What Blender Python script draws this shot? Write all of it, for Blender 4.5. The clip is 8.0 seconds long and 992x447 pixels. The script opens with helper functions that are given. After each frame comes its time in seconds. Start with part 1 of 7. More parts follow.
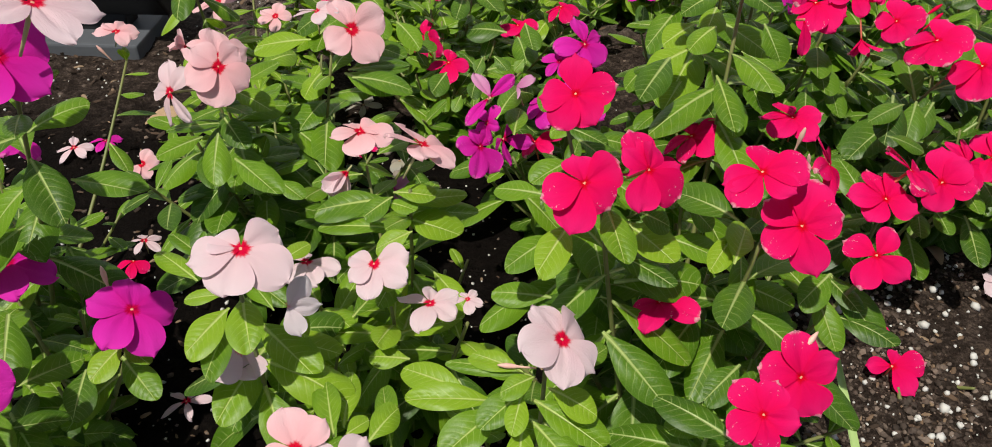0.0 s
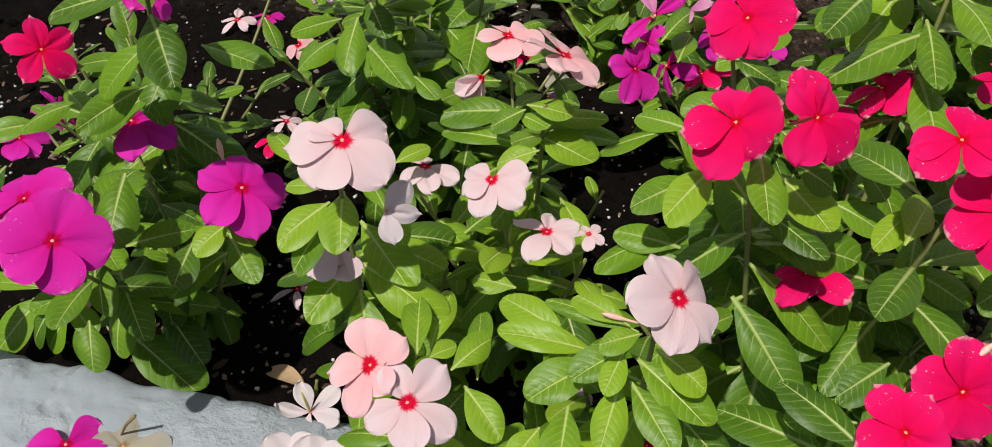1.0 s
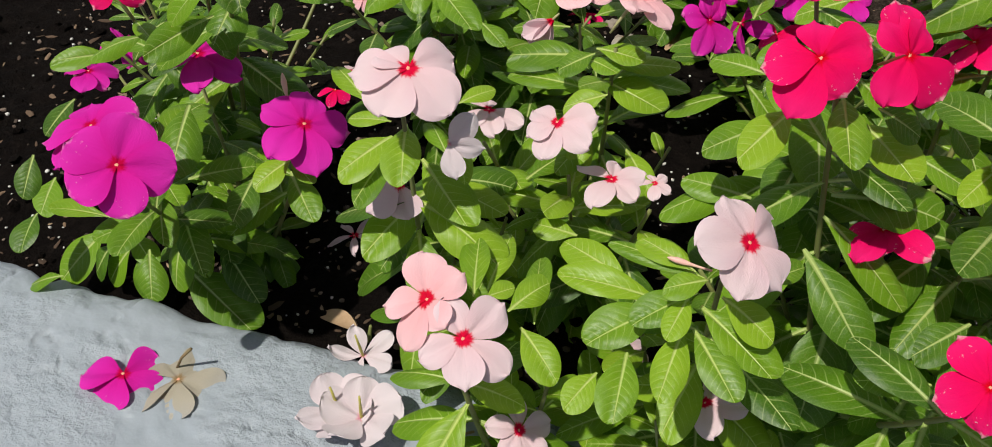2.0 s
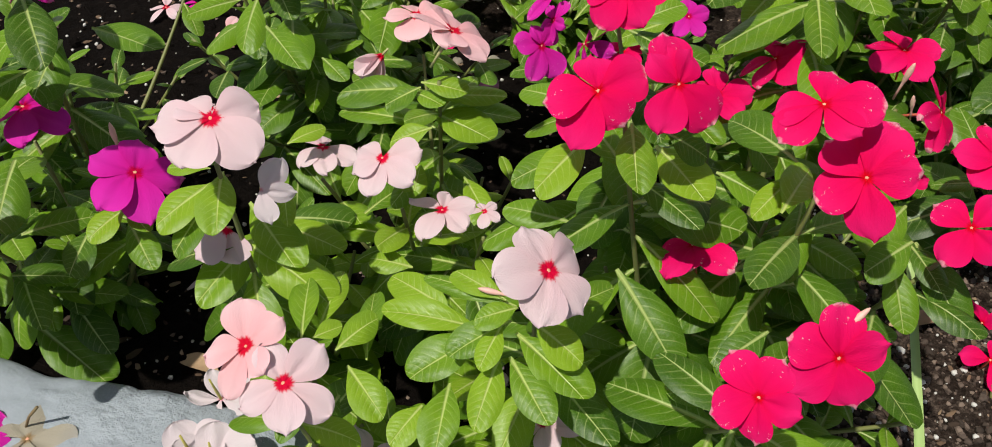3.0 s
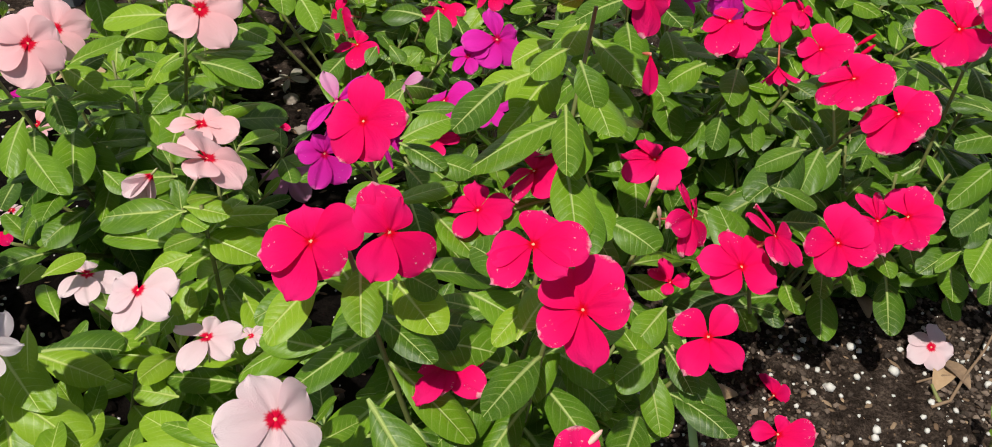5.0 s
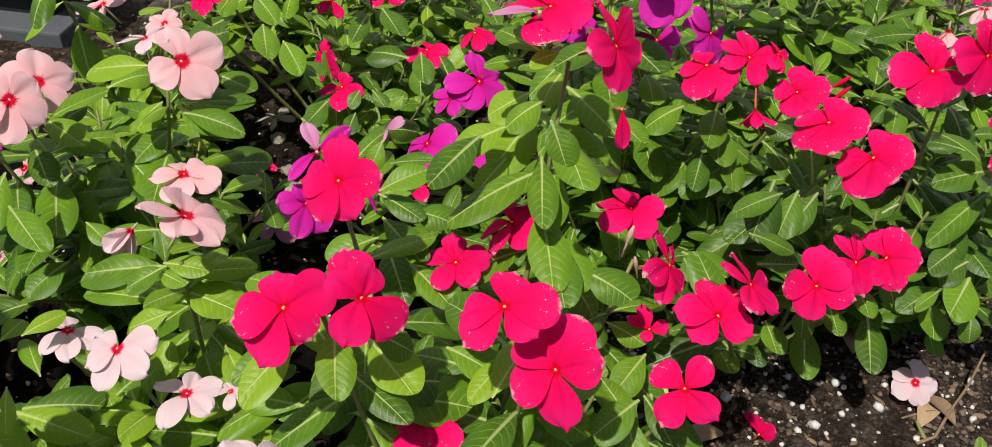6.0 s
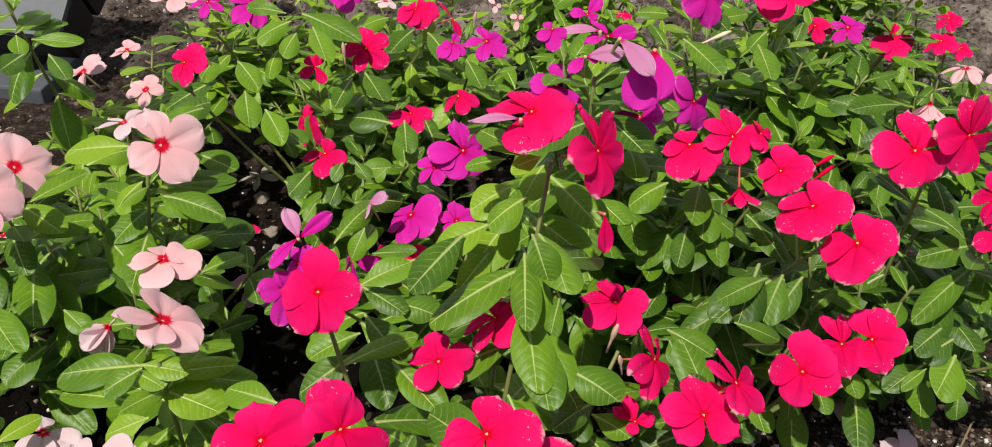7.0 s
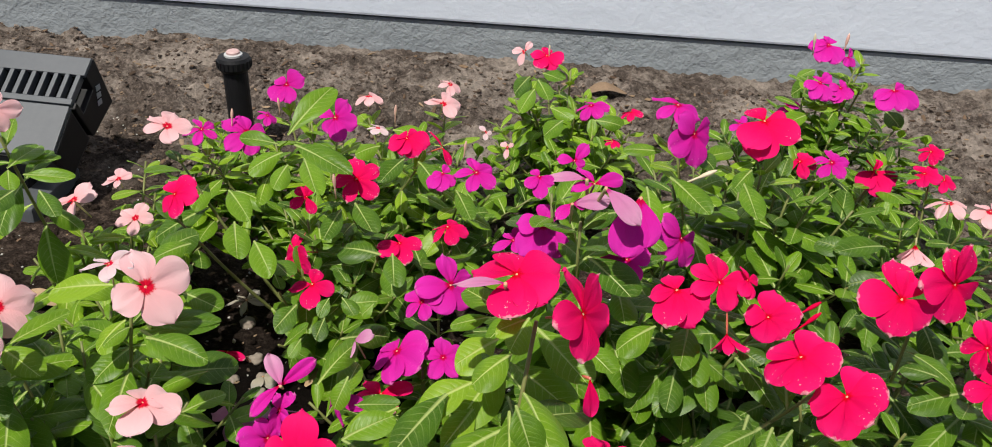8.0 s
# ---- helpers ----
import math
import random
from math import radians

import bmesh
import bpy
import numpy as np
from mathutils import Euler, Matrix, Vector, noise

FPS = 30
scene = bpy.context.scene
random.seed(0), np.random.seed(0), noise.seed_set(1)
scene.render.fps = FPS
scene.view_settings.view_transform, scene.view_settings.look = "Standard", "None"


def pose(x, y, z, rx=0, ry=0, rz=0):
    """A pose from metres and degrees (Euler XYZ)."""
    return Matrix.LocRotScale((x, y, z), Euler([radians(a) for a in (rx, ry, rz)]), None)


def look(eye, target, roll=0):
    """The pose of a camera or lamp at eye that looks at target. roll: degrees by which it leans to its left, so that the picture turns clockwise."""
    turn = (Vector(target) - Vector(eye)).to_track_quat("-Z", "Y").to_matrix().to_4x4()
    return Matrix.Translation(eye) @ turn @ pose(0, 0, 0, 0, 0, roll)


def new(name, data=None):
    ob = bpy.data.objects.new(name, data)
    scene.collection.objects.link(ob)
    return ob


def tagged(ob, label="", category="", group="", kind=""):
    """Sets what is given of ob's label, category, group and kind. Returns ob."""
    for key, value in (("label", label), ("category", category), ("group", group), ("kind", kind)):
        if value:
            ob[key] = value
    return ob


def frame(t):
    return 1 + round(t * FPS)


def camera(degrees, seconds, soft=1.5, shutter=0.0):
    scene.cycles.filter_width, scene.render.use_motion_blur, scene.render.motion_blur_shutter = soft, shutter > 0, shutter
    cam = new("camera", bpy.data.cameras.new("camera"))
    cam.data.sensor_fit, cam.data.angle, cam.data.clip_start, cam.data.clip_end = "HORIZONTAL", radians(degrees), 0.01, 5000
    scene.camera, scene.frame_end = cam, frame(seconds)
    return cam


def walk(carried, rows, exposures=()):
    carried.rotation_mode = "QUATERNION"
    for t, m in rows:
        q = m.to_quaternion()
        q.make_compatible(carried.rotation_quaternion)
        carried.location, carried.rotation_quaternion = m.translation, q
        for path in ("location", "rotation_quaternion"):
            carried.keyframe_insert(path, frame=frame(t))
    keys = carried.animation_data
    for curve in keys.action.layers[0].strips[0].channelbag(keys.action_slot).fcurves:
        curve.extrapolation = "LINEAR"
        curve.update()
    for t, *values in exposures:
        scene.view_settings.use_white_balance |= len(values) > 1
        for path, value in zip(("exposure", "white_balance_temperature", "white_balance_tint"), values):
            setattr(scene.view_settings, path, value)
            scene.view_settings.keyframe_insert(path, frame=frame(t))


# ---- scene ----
cam = camera(57.2, 8.0, soft=0.95)
PATH = [
    (0, (0.0684, 0.0071, 0.6156), (-0.0169, 1.6088, -0.5791), 0.46),
    (0.2, (0.0978, 0.0508, 0.6176), (0.0134, 1.6318, -0.6043), 1.51),
    (0.5, (0.1122, 0.0775, 0.5910), (-0.0449, 1.5971, -0.6998), 2.23),
    (0.7, (0.1029, 0.0770, 0.5823), (-0.1513, 1.5614, -0.7337), 1.58),
    (1, (0.0844, 0.0577, 0.5788), (-0.3279, 1.4955, -0.7489), 1.19),
    (1.2, (0.0819, 0.0448, 0.5712), (-0.4081, 1.4465, -0.7688), 2.04),
    (2.3, (0.0825, 0.0547, 0.5541), (-0.4313, 1.4227, -0.8114), 0.55),
    (2.5, (0.0887, 0.0571, 0.5615), (-0.4105, 1.4332, -0.8011), 0.41),
    (2.7, (0.0982, 0.0625, 0.5698), (-0.3580, 1.4575, -0.7888), 0.65),
    (3, (0.1358, 0.0710, 0.5702), (-0.2318, 1.5075, -0.7718), 1.07),
    (3.5, (0.1815, 0.0877, 0.5801), (-0.0807, 1.5557, -0.7527), 2.47),
    (4, (0.2087, 0.0927, 0.5945), (0.0059, 1.5955, -0.7096), 3.56),
    (4.5, (0.2148, 0.1026, 0.6052), (0.0372, 1.6268, -0.6775), 3.91),
    (4.7, (0.2100, 0.1102, 0.6090), (0.0391, 1.6370, -0.6715), 3.97),
    (5.8, (0.2165, 0.1227, 0.6263), (0.0440, 1.6798, -0.6169), 2.89),
    (6, (0.2200, 0.1275, 0.6320), (0.0516, 1.6882, -0.6074), 3.00),
    (6.5, (0.2204, 0.1335, 0.6446), (0.0644, 1.7015, -0.5871), 2.86),
    (7, (0.2173, 0.1620, 0.6679), (0.0703, 1.7503, -0.5387), 3.07),
    (7.3, (0.2105, 0.1784, 0.6745), (0.0640, 1.7957, -0.4929), 3.12),
    (7.5, (0.2101, 0.1798, 0.6805), (0.0637, 1.8336, -0.4346), 3.28),
    (8, (0.2171, 0.1845, 0.6967), (0.0641, 1.8928, -0.3320), 3.73),
]
walk(cam, [(t, look(eye, target, roll)) for t, eye, target, roll in PATH], [(0.0, -0.12), (2.5, -0.09), (3.5, -0.06), (4.5, 0.02), (7.0, 0.03), (8.0, 0.04)])

# ---- light ----
TO_SUN = Vector((-0.17, -0.44, 0.88)).normalized()
world = bpy.data.worlds.new("sky")
scene.world = world
world.use_nodes = True
sky = world.node_tree.nodes.new("ShaderNodeTexSky")
sky.sky_type, sky.sun_disc = "NISHITA", False
sky.sun_elevation = math.asin(TO_SUN.z)
sky.sun_rotation = math.atan2(TO_SUN.x, TO_SUN.y)
sky.dust_density = 2.0
backing = world.node_tree.nodes["Background"]
backing.inputs["Strength"].default_value = 0.065
world.node_tree.links.new(sky.outputs[0], backing.inputs["Color"])
sun = new("sun", bpy.data.lights.new("sun", "SUN"))
sun.data.energy, sun.data.angle, sun.data.color = 4.75, radians(1.0), (1.0, 0.96, 0.87)
sun.matrix_world = look(TO_SUN * 10, (0, 0, 0))


# ---- materials ----
class Nodes:
    """A short hand for node materials."""

    def __init__(self, name):
        self.mat = bpy.data.materials.new(name)
        self.mat.use_nodes = True
        self.tree = self.mat.node_tree
        self.bsdf = self.tree.nodes["Principled BSDF"]
        self.out = self.tree.nodes["Material Output"]

    def add(self, kind, **ins):
        n = self.tree.nodes.new("ShaderNode" + kind)
        for k, v in ins.items():
            self.put(n.inputs[k.replace("_", " ")], v)
        return n

    def put(self, socket, v):
        if isinstance(v, bpy.types.NodeSocket):
            self.tree.links.new(v, socket)
        else:
            socket.default_value = v

    def math(self, op, a, b=0.0, clamp=False):
        n = self.tree.nodes.new("ShaderNodeMath")
        n.operation, n.use_clamp = op, clamp
        self.put(n.inputs[0], a)
        self.put(n.inputs[1], b)
        return n.outputs[0]

    def noise(self, scale, detail=4.0, rough=0.6, vec=None):
        n = self.add("TexNoise", Scale=scale, Detail=detail, Roughness=rough)
        if vec is not None:
            self.put(n.inputs["Vector"], vec)
        return n.outputs["Fac"]

    def ramp(self, fac, *stops):
        n = self.add("ValToRGB", Fac=fac)
        while len(n.color_ramp.elements) < len(stops):
            n.color_ramp.elements.new(0.5)
        for e, (at, c) in zip(n.color_ramp.elements, stops):
            e.position, e.color = at, (*c, 1.0)
        return n.outputs["Color"]

    def mix(self, fac, a, b, blend="MIX"):
        n = self.tree.nodes.new("ShaderNodeMix")
        n.data_type, n.blend_type = "RGBA", blend
        for s, v in ((n.inputs[0], fac), (n.inputs[6], a), (n.inputs[7], b)):
            self.put(s, (*v, 1.0) if isinstance(v, tuple) and len(v) == 3 else v)
        return n.outputs[2]

    def local(self):
        return self.add("TexCoord").outputs["Object"]

    def sep(self, vec):
        return self.add("SeparateXYZ", Vector=vec).outputs

    def random(self):
        return self.add("ObjectInfo").outputs["Random"]

    def bump(self, height, strength, distance):
        n = self.add("Bump", Height=height, Strength=strength, Distance=distance)
        self.put(self.bsdf.inputs["Normal"], n.outputs[0])
        return n.outputs[0]

    def set(self, **ins):
        for k, v in ins.items():
            self.put(self.bsdf.inputs[k.replace("_", " ")], (*v, 1.0) if isinstance(v, tuple) and len(v) == 3 else v)
        return self

    def thin(self, colour, share):
        """Lets light through a leaf or a petal."""
        t = self.add("BsdfTranslucent", Color=colour)
        m = self.add("MixShader", Fac=share)
        self.put(m.inputs[1], self.bsdf.outputs[0])
        self.put(m.inputs[2], t.outputs[0])
        self.put(self.out.inputs["Surface"], m.outputs[0])
        return self


def leaf_material(name, dark, mid, light, rib, through_colour):
    m = Nodes(name)
    at = m.local()
    x, y, _ = m.sep(at)
    r = m.random()
    side = m.math("ABSOLUTE", y)
    # pale midrib, tapering to the tip
    width = m.math("MULTIPLY", m.math("SUBTRACT", 1.15, x), 0.023)
    midrib = m.math("SUBTRACT", 1.0, m.math("DIVIDE", side, width), clamp=True)
    # side veins that run forward from the midrib
    run = m.math("SUBTRACT", x, m.math("ADD", m.math("MULTIPLY", side, 0.55), m.math("MULTIPLY", m.math("MULTIPLY", side, side), 2.6)))
    run = m.math("ADD", run, m.math("MULTIPLY", m.noise(4.0, 2.0, 0.5, at), 0.09))
    wave = m.math("SINE", m.math("MULTIPLY", run, 60.0))
    vein = m.math("POWER", m.math("MULTIPLY", m.math("ADD", wave, 1.0), 0.5), 40.0)
    reach = m.math("SUBTRACT", 1.0, m.math("MULTIPLY", side, 4.4), clamp=True)
    vein = m.math("MULTIPLY", vein, reach)
    patch = m.noise(3.0, 3.0, 0.55, at)
    grain = m.noise(60.0, 4.0, 0.65, at)
    net = m.add("TexVoronoi", Vector=at, Scale=38.0)
    net.feature = "DISTANCE_TO_EDGE"
    cells = m.math("MULTIPLY", net.outputs["Distance"], 14.0, clamp=True)
    tone = m.math("ADD", m.math("MULTIPLY", r, 1.0), m.math("MULTIPLY", m.math("SUBTRACT", patch, 0.3), 0.75))
    base = m.ramp(tone, (0.12, dark), (0.55, mid), (1.0, light))
    base = m.mix(m.math("MULTIPLY", grain, 0.16), base, dark)
    base = m.mix(m.math("MULTIPLY", m.math("SUBTRACT", 1.0, cells), 0.12), base, rib)
    base = m.mix(m.math("MULTIPLY", vein, 0.45), base, rib)
    base = m.mix(m.math("MULTIPLY", m.math("POWER", midrib, 0.5), 0.95), base, rib)
    # brown specks and a few bruised rims
    specks = m.math("GREATER_THAN", m.noise(30.0, 2.0, 0.5, at), 0.735)
    base = m.mix(m.math("MULTIPLY", specks, 0.45), base, (0.22, 0.2, 0.06))
    dust = m.math("MULTIPLY", m.math("SUBTRACT", m.noise(7.0, 5.0, 0.7, at), 0.45), 2.5, clamp=True)
    m.set(Base_Color=base, Roughness=m.math("ADD", 0.33, m.math("ADD", m.math("MULTIPLY", grain, 0.08), m.math("MULTIPLY", dust, 0.18))), Specular_IOR_Level=0.27)
    swell = m.math("MULTIPLY", m.math("MULTIPLY", wave, -0.035), reach)
    h = m.math("ADD", m.math("ADD", m.math("MULTIPLY", midrib, -0.6), swell), m.math("ADD", m.math("MULTIPLY", grain, 0.02), m.math("ADD", m.math("MULTIPLY", patch, 0.4), m.math("MULTIPLY", cells, 0.012))))
    m.bump(h, 0.45, 0.004)
    return m.thin((*through_colour, 1.0), 0.23).mat


def petal_material(name, inner, outer, edge, eye, eye_size, seam, streak=0.0):
    m = Nodes(name)
    at = m.local()
    x, y, _ = m.sep(at)
    r = m.random()
    rays = m.noise(5.0, 3.0, 0.6, m.add("Mapping", Vector=at, Scale=(1.5, 9.0, 1.0)).outputs[0])
    fine = m.noise(30.0, 3.0, 0.6, m.add("Mapping", Vector=at, Scale=(0.6, 5.0, 1.0)).outputs[0])
    base = m.ramp(m.math("ADD", x, m.math("MULTIPLY", rays, 0.25)), (0.1, inner), (0.65, outer), (1.15, edge))
    base = m.mix(m.math("MULTIPLY", fine, 0.26), base, seam)
    base = m.mix(m.math("MULTIPLY", r, 0.22), base, inner)
    # torn, bleached flecks near the rim
    flecks = m.math("GREATER_THAN", m.noise(9.0, 5.0, 0.75, m.add("Mapping", Vector=at, Location=(3.1, 1.7, 0.4)).outputs[0]), 0.645)
    flecks = m.math("MULTIPLY", flecks, m.math("MULTIPLY", m.math("GREATER_THAN", x, 0.6), m.math("GREATER_THAN", r, 0.6)))
    rim = m.math("MULTIPLY", m.math("SUBTRACT", m.math("ADD", x, m.math("MULTIPLY", m.noise(6.0, 4.0, 0.7, at), 0.22)), 1.055), 22.0, clamp=True)
    flecks = m.math("MAXIMUM", flecks, m.math("MULTIPLY", m.math("MULTIPLY", rim, 0.8), m.math("GREATER_THAN", r, 0.45)))
    base = m.mix(m.math("MULTIPLY", flecks, streak), base, (0.75, 0.6, 0.6))
    star = m.math("SUBTRACT", m.math("ADD", eye_size, m.math("MULTIPLY", rays, 0.16)), x)
    star = m.math("MULTIPLY", star, 14.0, clamp=True)
    base = m.mix(star, base, eye)
    m.set(Base_Color=base, Roughness=0.7, Specular_IOR_Level=0.06)
    m.bump(m.math("ADD", m.math("MULTIPLY", fine, 0.6), rays), 0.32, 0.003)
    return m.thin(base, 0.23).mat


LEAF_FRESH = leaf_material("fresh_leaf", (0.064, 0.15, 0.005), (0.132, 0.253, 0.007), (0.215, 0.352, 0.013), (0.56, 0.66, 0.2), (0.3, 0.5, 0.02))
LEAF_DEEP = leaf_material("grown_leaf", (0.028, 0.08, 0.003), (0.07, 0.162, 0.004), (0.138, 0.268, 0.007), (0.5, 0.6, 0.2), (0.18, 0.36, 0.02))
# darker copy of the grown leaf: shade painted into right-hand and low leaves
LEAF_SHADED = leaf_material("shaded_dark_leaf", (0.021, 0.06, 0.004), (0.047, 0.115, 0.005), (0.095, 0.2, 0.008), (0.42, 0.52, 0.18), (0.12, 0.26, 0.02))
PETALS = {
    "R": petal_material("rose_red_petal", (0.74, 0.001, 0.066), (0.8, 0.004, 0.126), (0.82, 0.015, 0.175), (0.62, 0.0, 0.012), 0.06, (0.66, 0.001, 0.07), 0.65),
    "M": petal_material("magenta_petal", (0.58, 0.006, 0.23), (0.65, 0.02, 0.365), (0.69, 0.035, 0.43), (0.5, 0.0, 0.05), 0.09, (0.55, 0.004, 0.3), 0.25),
    "P": petal_material("salmon_pink_petal", (0.8, 0.385, 0.41), (0.83, 0.485, 0.52), (0.84, 0.565, 0.6), (0.62, 0.004, 0.03), 0.13, (0.8, 0.4, 0.38)),
    "W": petal_material("pale_pink_petal", (0.72, 0.475, 0.5), (0.735, 0.545, 0.58), (0.74, 0.6, 0.632), (0.65, 0.003, 0.04), 0.12, (0.76, 0.56, 0.6)),
    "N": petal_material("bleached_white_petal", (0.64, 0.525, 0.55), (0.665, 0.585, 0.605), (0.675, 0.605, 0.625), (0.7, 0.3, 0.36), 0.02, (0.86, 0.72, 0.77)),
    "V": petal_material("faded_lilac_petal", (0.55, 0.14, 0.34), (0.6, 0.24, 0.42), (0.66, 0.34, 0.5), (0.5, 0.02, 0.2), 0.06, (0.6, 0.25, 0.48)),
    "D": petal_material("dry_papery_petal", (0.36, 0.33, 0.26), (0.42, 0.39, 0.32), (0.4, 0.39, 0.36), (0.3, 0.2, 0.1), 0.05, (0.4, 0.3, 0.18)),
}


def plain(name, a, b, scale, rough=0.6, bump=0.3, distance=0.002, spec=0.5, metal=0.0):
    m = Nodes(name)
    at = m.local()
    n = m.noise(scale, 5.0, 0.65, at)
    fine = m.noise(scale * 8, 3.0, 0.6, at)
    c = m.mix(m.math("MULTIPLY", m.math("ADD", n, m.math("MULTIPLY", m.math("SUBTRACT", fine, 0.5), 0.5)), 1.0, clamp=True), a, b)
    m.set(Base_Color=c, Roughness=rough, Specular_IOR_Level=spec, Metallic=metal)
    m.bump(m.math("ADD", n, m.math("MULTIPLY", fine, 0.5)), bump, distance)
    return m.mat


STEM = plain("green_stem", (0.12, 0.17, 0.04), (0.22, 0.2, 0.07), 60, 0.55, 0.2, 0.0005)
STEM_WOODY = plain("woody_stem", (0.13, 0.12, 0.05), (0.24, 0.14, 0.07), 60, 0.65, 0.3, 0.0005)
TUBE = {"R": plain("red_tube", (0.55, 0.02, 0.05), (0.5, 0.2, 0.08), 40, 0.5), "M": plain("magenta_tube", (0.45, 0.05, 0.3), (0.45, 0.2, 0.25), 40, 0.5)}
TUBE["P"] = TUBE["W"] = TUBE["V"] = plain("pale_tube", (0.5, 0.42, 0.26), (0.36, 0.4, 0.12), 40, 0.5)
TUBE["N"] = plain("green_tube", (0.5, 0.46, 0.1), (0.42, 0.36, 0.08), 40, 0.5)
TUBE["D"] = plain("dry_tube", (0.3, 0.22, 0.12), (0.2, 0.15, 0.08), 40, 0.8)
PERLITE = plain("white_perlite", (0.66, 0.65, 0.61), (0.46, 0.44, 0.4), 60, 0.8, 0.4, 0.001)


def mixed(name, *stops):
    """Loose bits, each of its own tone."""
    m = Nodes(name)
    n = m.noise(220.0, 4.0, 0.6, m.local())
    c = m.ramp(m.add("NewGeometry").outputs["Random Per Island"], *stops)
    m.set(Base_Color=m.mix(m.math("MULTIPLY", n, 0.5), c, (0.05, 0.035, 0.025)), Roughness=0.88, Specular_IOR_Level=0.25)
    m.bump(n, 0.6, 0.002)
    return m.mat


LITTER = mixed("mixed_litter", (0.0, (0.03, 0.02, 0.014)), (0.4, (0.09, 0.055, 0.034)), (0.75, (0.2, 0.13, 0.08)), (1.0, (0.38, 0.27, 0.17)))
GRIT = mixed("mixed_grit", (0.0, (0.032, 0.024, 0.019)), (0.5, (0.098, 0.072, 0.057)), (1.0, (0.26, 0.195, 0.152)))
BARK = plain("bark_chip", (0.11, 0.07, 0.045), (0.3, 0.2, 0.12), 40, 0.85, 0.6, 0.002)
DRY_LEAF = plain("dry_brown_leaf", (0.28, 0.17, 0.09), (0.45, 0.32, 0.19), 30, 0.8, 0.5, 0.002)
BLACK_PLASTIC = plain("black_plastic", (0.004, 0.004, 0.005), (0.011, 0.011, 0.0125), 35, 0.55, 0.15, 0.0006, 0.3)
GREY_METAL = plain("dusty_grey_metal", (0.072, 0.078, 0.088), (0.108, 0.115, 0.125), 14, 0.5, 0.1, 0.0005)
GREY_LETTER = plain("grey_lettering", (0.3, 0.31, 0.33), (0.35, 0.36, 0.38), 20, 0.5)


def soil_material():
    m = Nodes("garden_soil")
    at = m.local()
    x, y, _ = m.sep(at)
    big = m.noise(5.0, 4.0, 0.6, at)
    mid = m.noise(60.0, 7.0, 0.75, at)
    fine = m.noise(260.0, 5.0, 0.7, at)
    # potting soil in the bed, paler sandy earth along the house
    sandy = m.math("MULTIPLY", m.math("SUBTRACT", m.math("ADD", y, m.math("MULTIPLY", big, 0.5)), 1.55), 3.5, clamp=True)
    dark = m.ramp(m.math("ADD", m.math("MULTIPLY", mid, 0.6), m.math("MULTIPLY", fine, 0.4)), (0.35, (0.009, 0.0065, 0.005)), (0.5, (0.046, 0.033, 0.026)), (0.68, (0.2, 0.148, 0.116)))
    # blended to almost black among the plants, browner on the open side
    bed_dark = m.math("MULTIPLY", m.math("SUBTRACT", m.math("ADD", 0.2, m.math("MULTIPLY", big, 0.2)), x), 7.0, clamp=True)
    bed_dark = m.math("MULTIPLY", bed_dark, m.math("MULTIPLY", m.math("SUBTRACT", 1.15, y), 5.0, clamp=True))
    bed_dark = m.math("MULTIPLY", bed_dark, m.math("MULTIPLY", m.math("SUBTRACT", y, 0.3), 12.0, clamp=True))
    bed_dark = m.math("MULTIPLY", bed_dark, m.math("MULTIPLY", m.math("ADD", x, 1.6), 1.5, clamp=True))
    dark = m.mix(m.math("MULTIPLY", bed_dark, 0.94), dark, (0.0045, 0.0035, 0.003))
    earth = m.ramp(m.math("ADD", m.math("MULTIPLY", mid, 0.7), m.math("MULTIPLY", fine, 0.3)), (0.34, (0.055, 0.045, 0.04)), (0.48, (0.165, 0.135, 0.117)), (0.62, (0.41, 0.345, 0.3)))
    bare = m.math("MULTIPLY", m.math("SUBTRACT", m.noise(9.0, 8.0, 0.75, at), 0.46), 9.0, clamp=True)
    earth = m.mix(m.math("MULTIPLY", bare, 0.85), m.mix(0.6, earth, dark), m.mix(0.5, earth, (0.5, 0.425, 0.36)))
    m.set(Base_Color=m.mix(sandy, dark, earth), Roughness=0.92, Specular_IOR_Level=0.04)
    m.bump(m.math("ADD", mid, m.math("MULTIPLY", fine, 0.7)), 1.0, 0.009)
    return m.mat


SOIL = soil_material()


def kerb_material():
    m = Nodes("painted_kerb")
    at = m.local()
    n = m.noise(9.0, 5.0, 0.65, at)
    pits = m.noise(95.0, 4.0, 0.65, at)
    c = m.mix(m.math("MULTIPLY", n, 0.8), (0.258, 0.293, 0.328), (0.32, 0.35, 0.382))
    c = m.mix(m.math("MULTIPLY", pits, 0.3), c, (0.2, 0.24, 0.26))
    m.set(Base_Color=c, Roughness=0.55, Specular_IOR_Level=0.4)
    # smooth thick paint with zones where it is pitted and lightly flaked
    zone = m.math("MULTIPLY", m.math("SUBTRACT", m.noise(7.0, 4.0, 0.6, at), 0.46), 9.0, clamp=True)
    flakes = m.math("MULTIPLY", m.math("SUBTRACT", m.noise(26.0, 6.0, 0.65, at), 0.47), 9.0, clamp=True)
    grain = m.math("ADD", m.math("MULTIPLY", flakes, 0.22), m.math("MULTIPLY", pits, 0.75))
    relief = m.math("ADD", m.math("MULTIPLY", n, 0.8), m.math("MULTIPLY", grain, m.math("ADD", 0.12, m.math("MULTIPLY", zone, 0.88))))
    m.bump(relief, 0.6, 0.009)
    return m.mat


KERB = kerb_material()


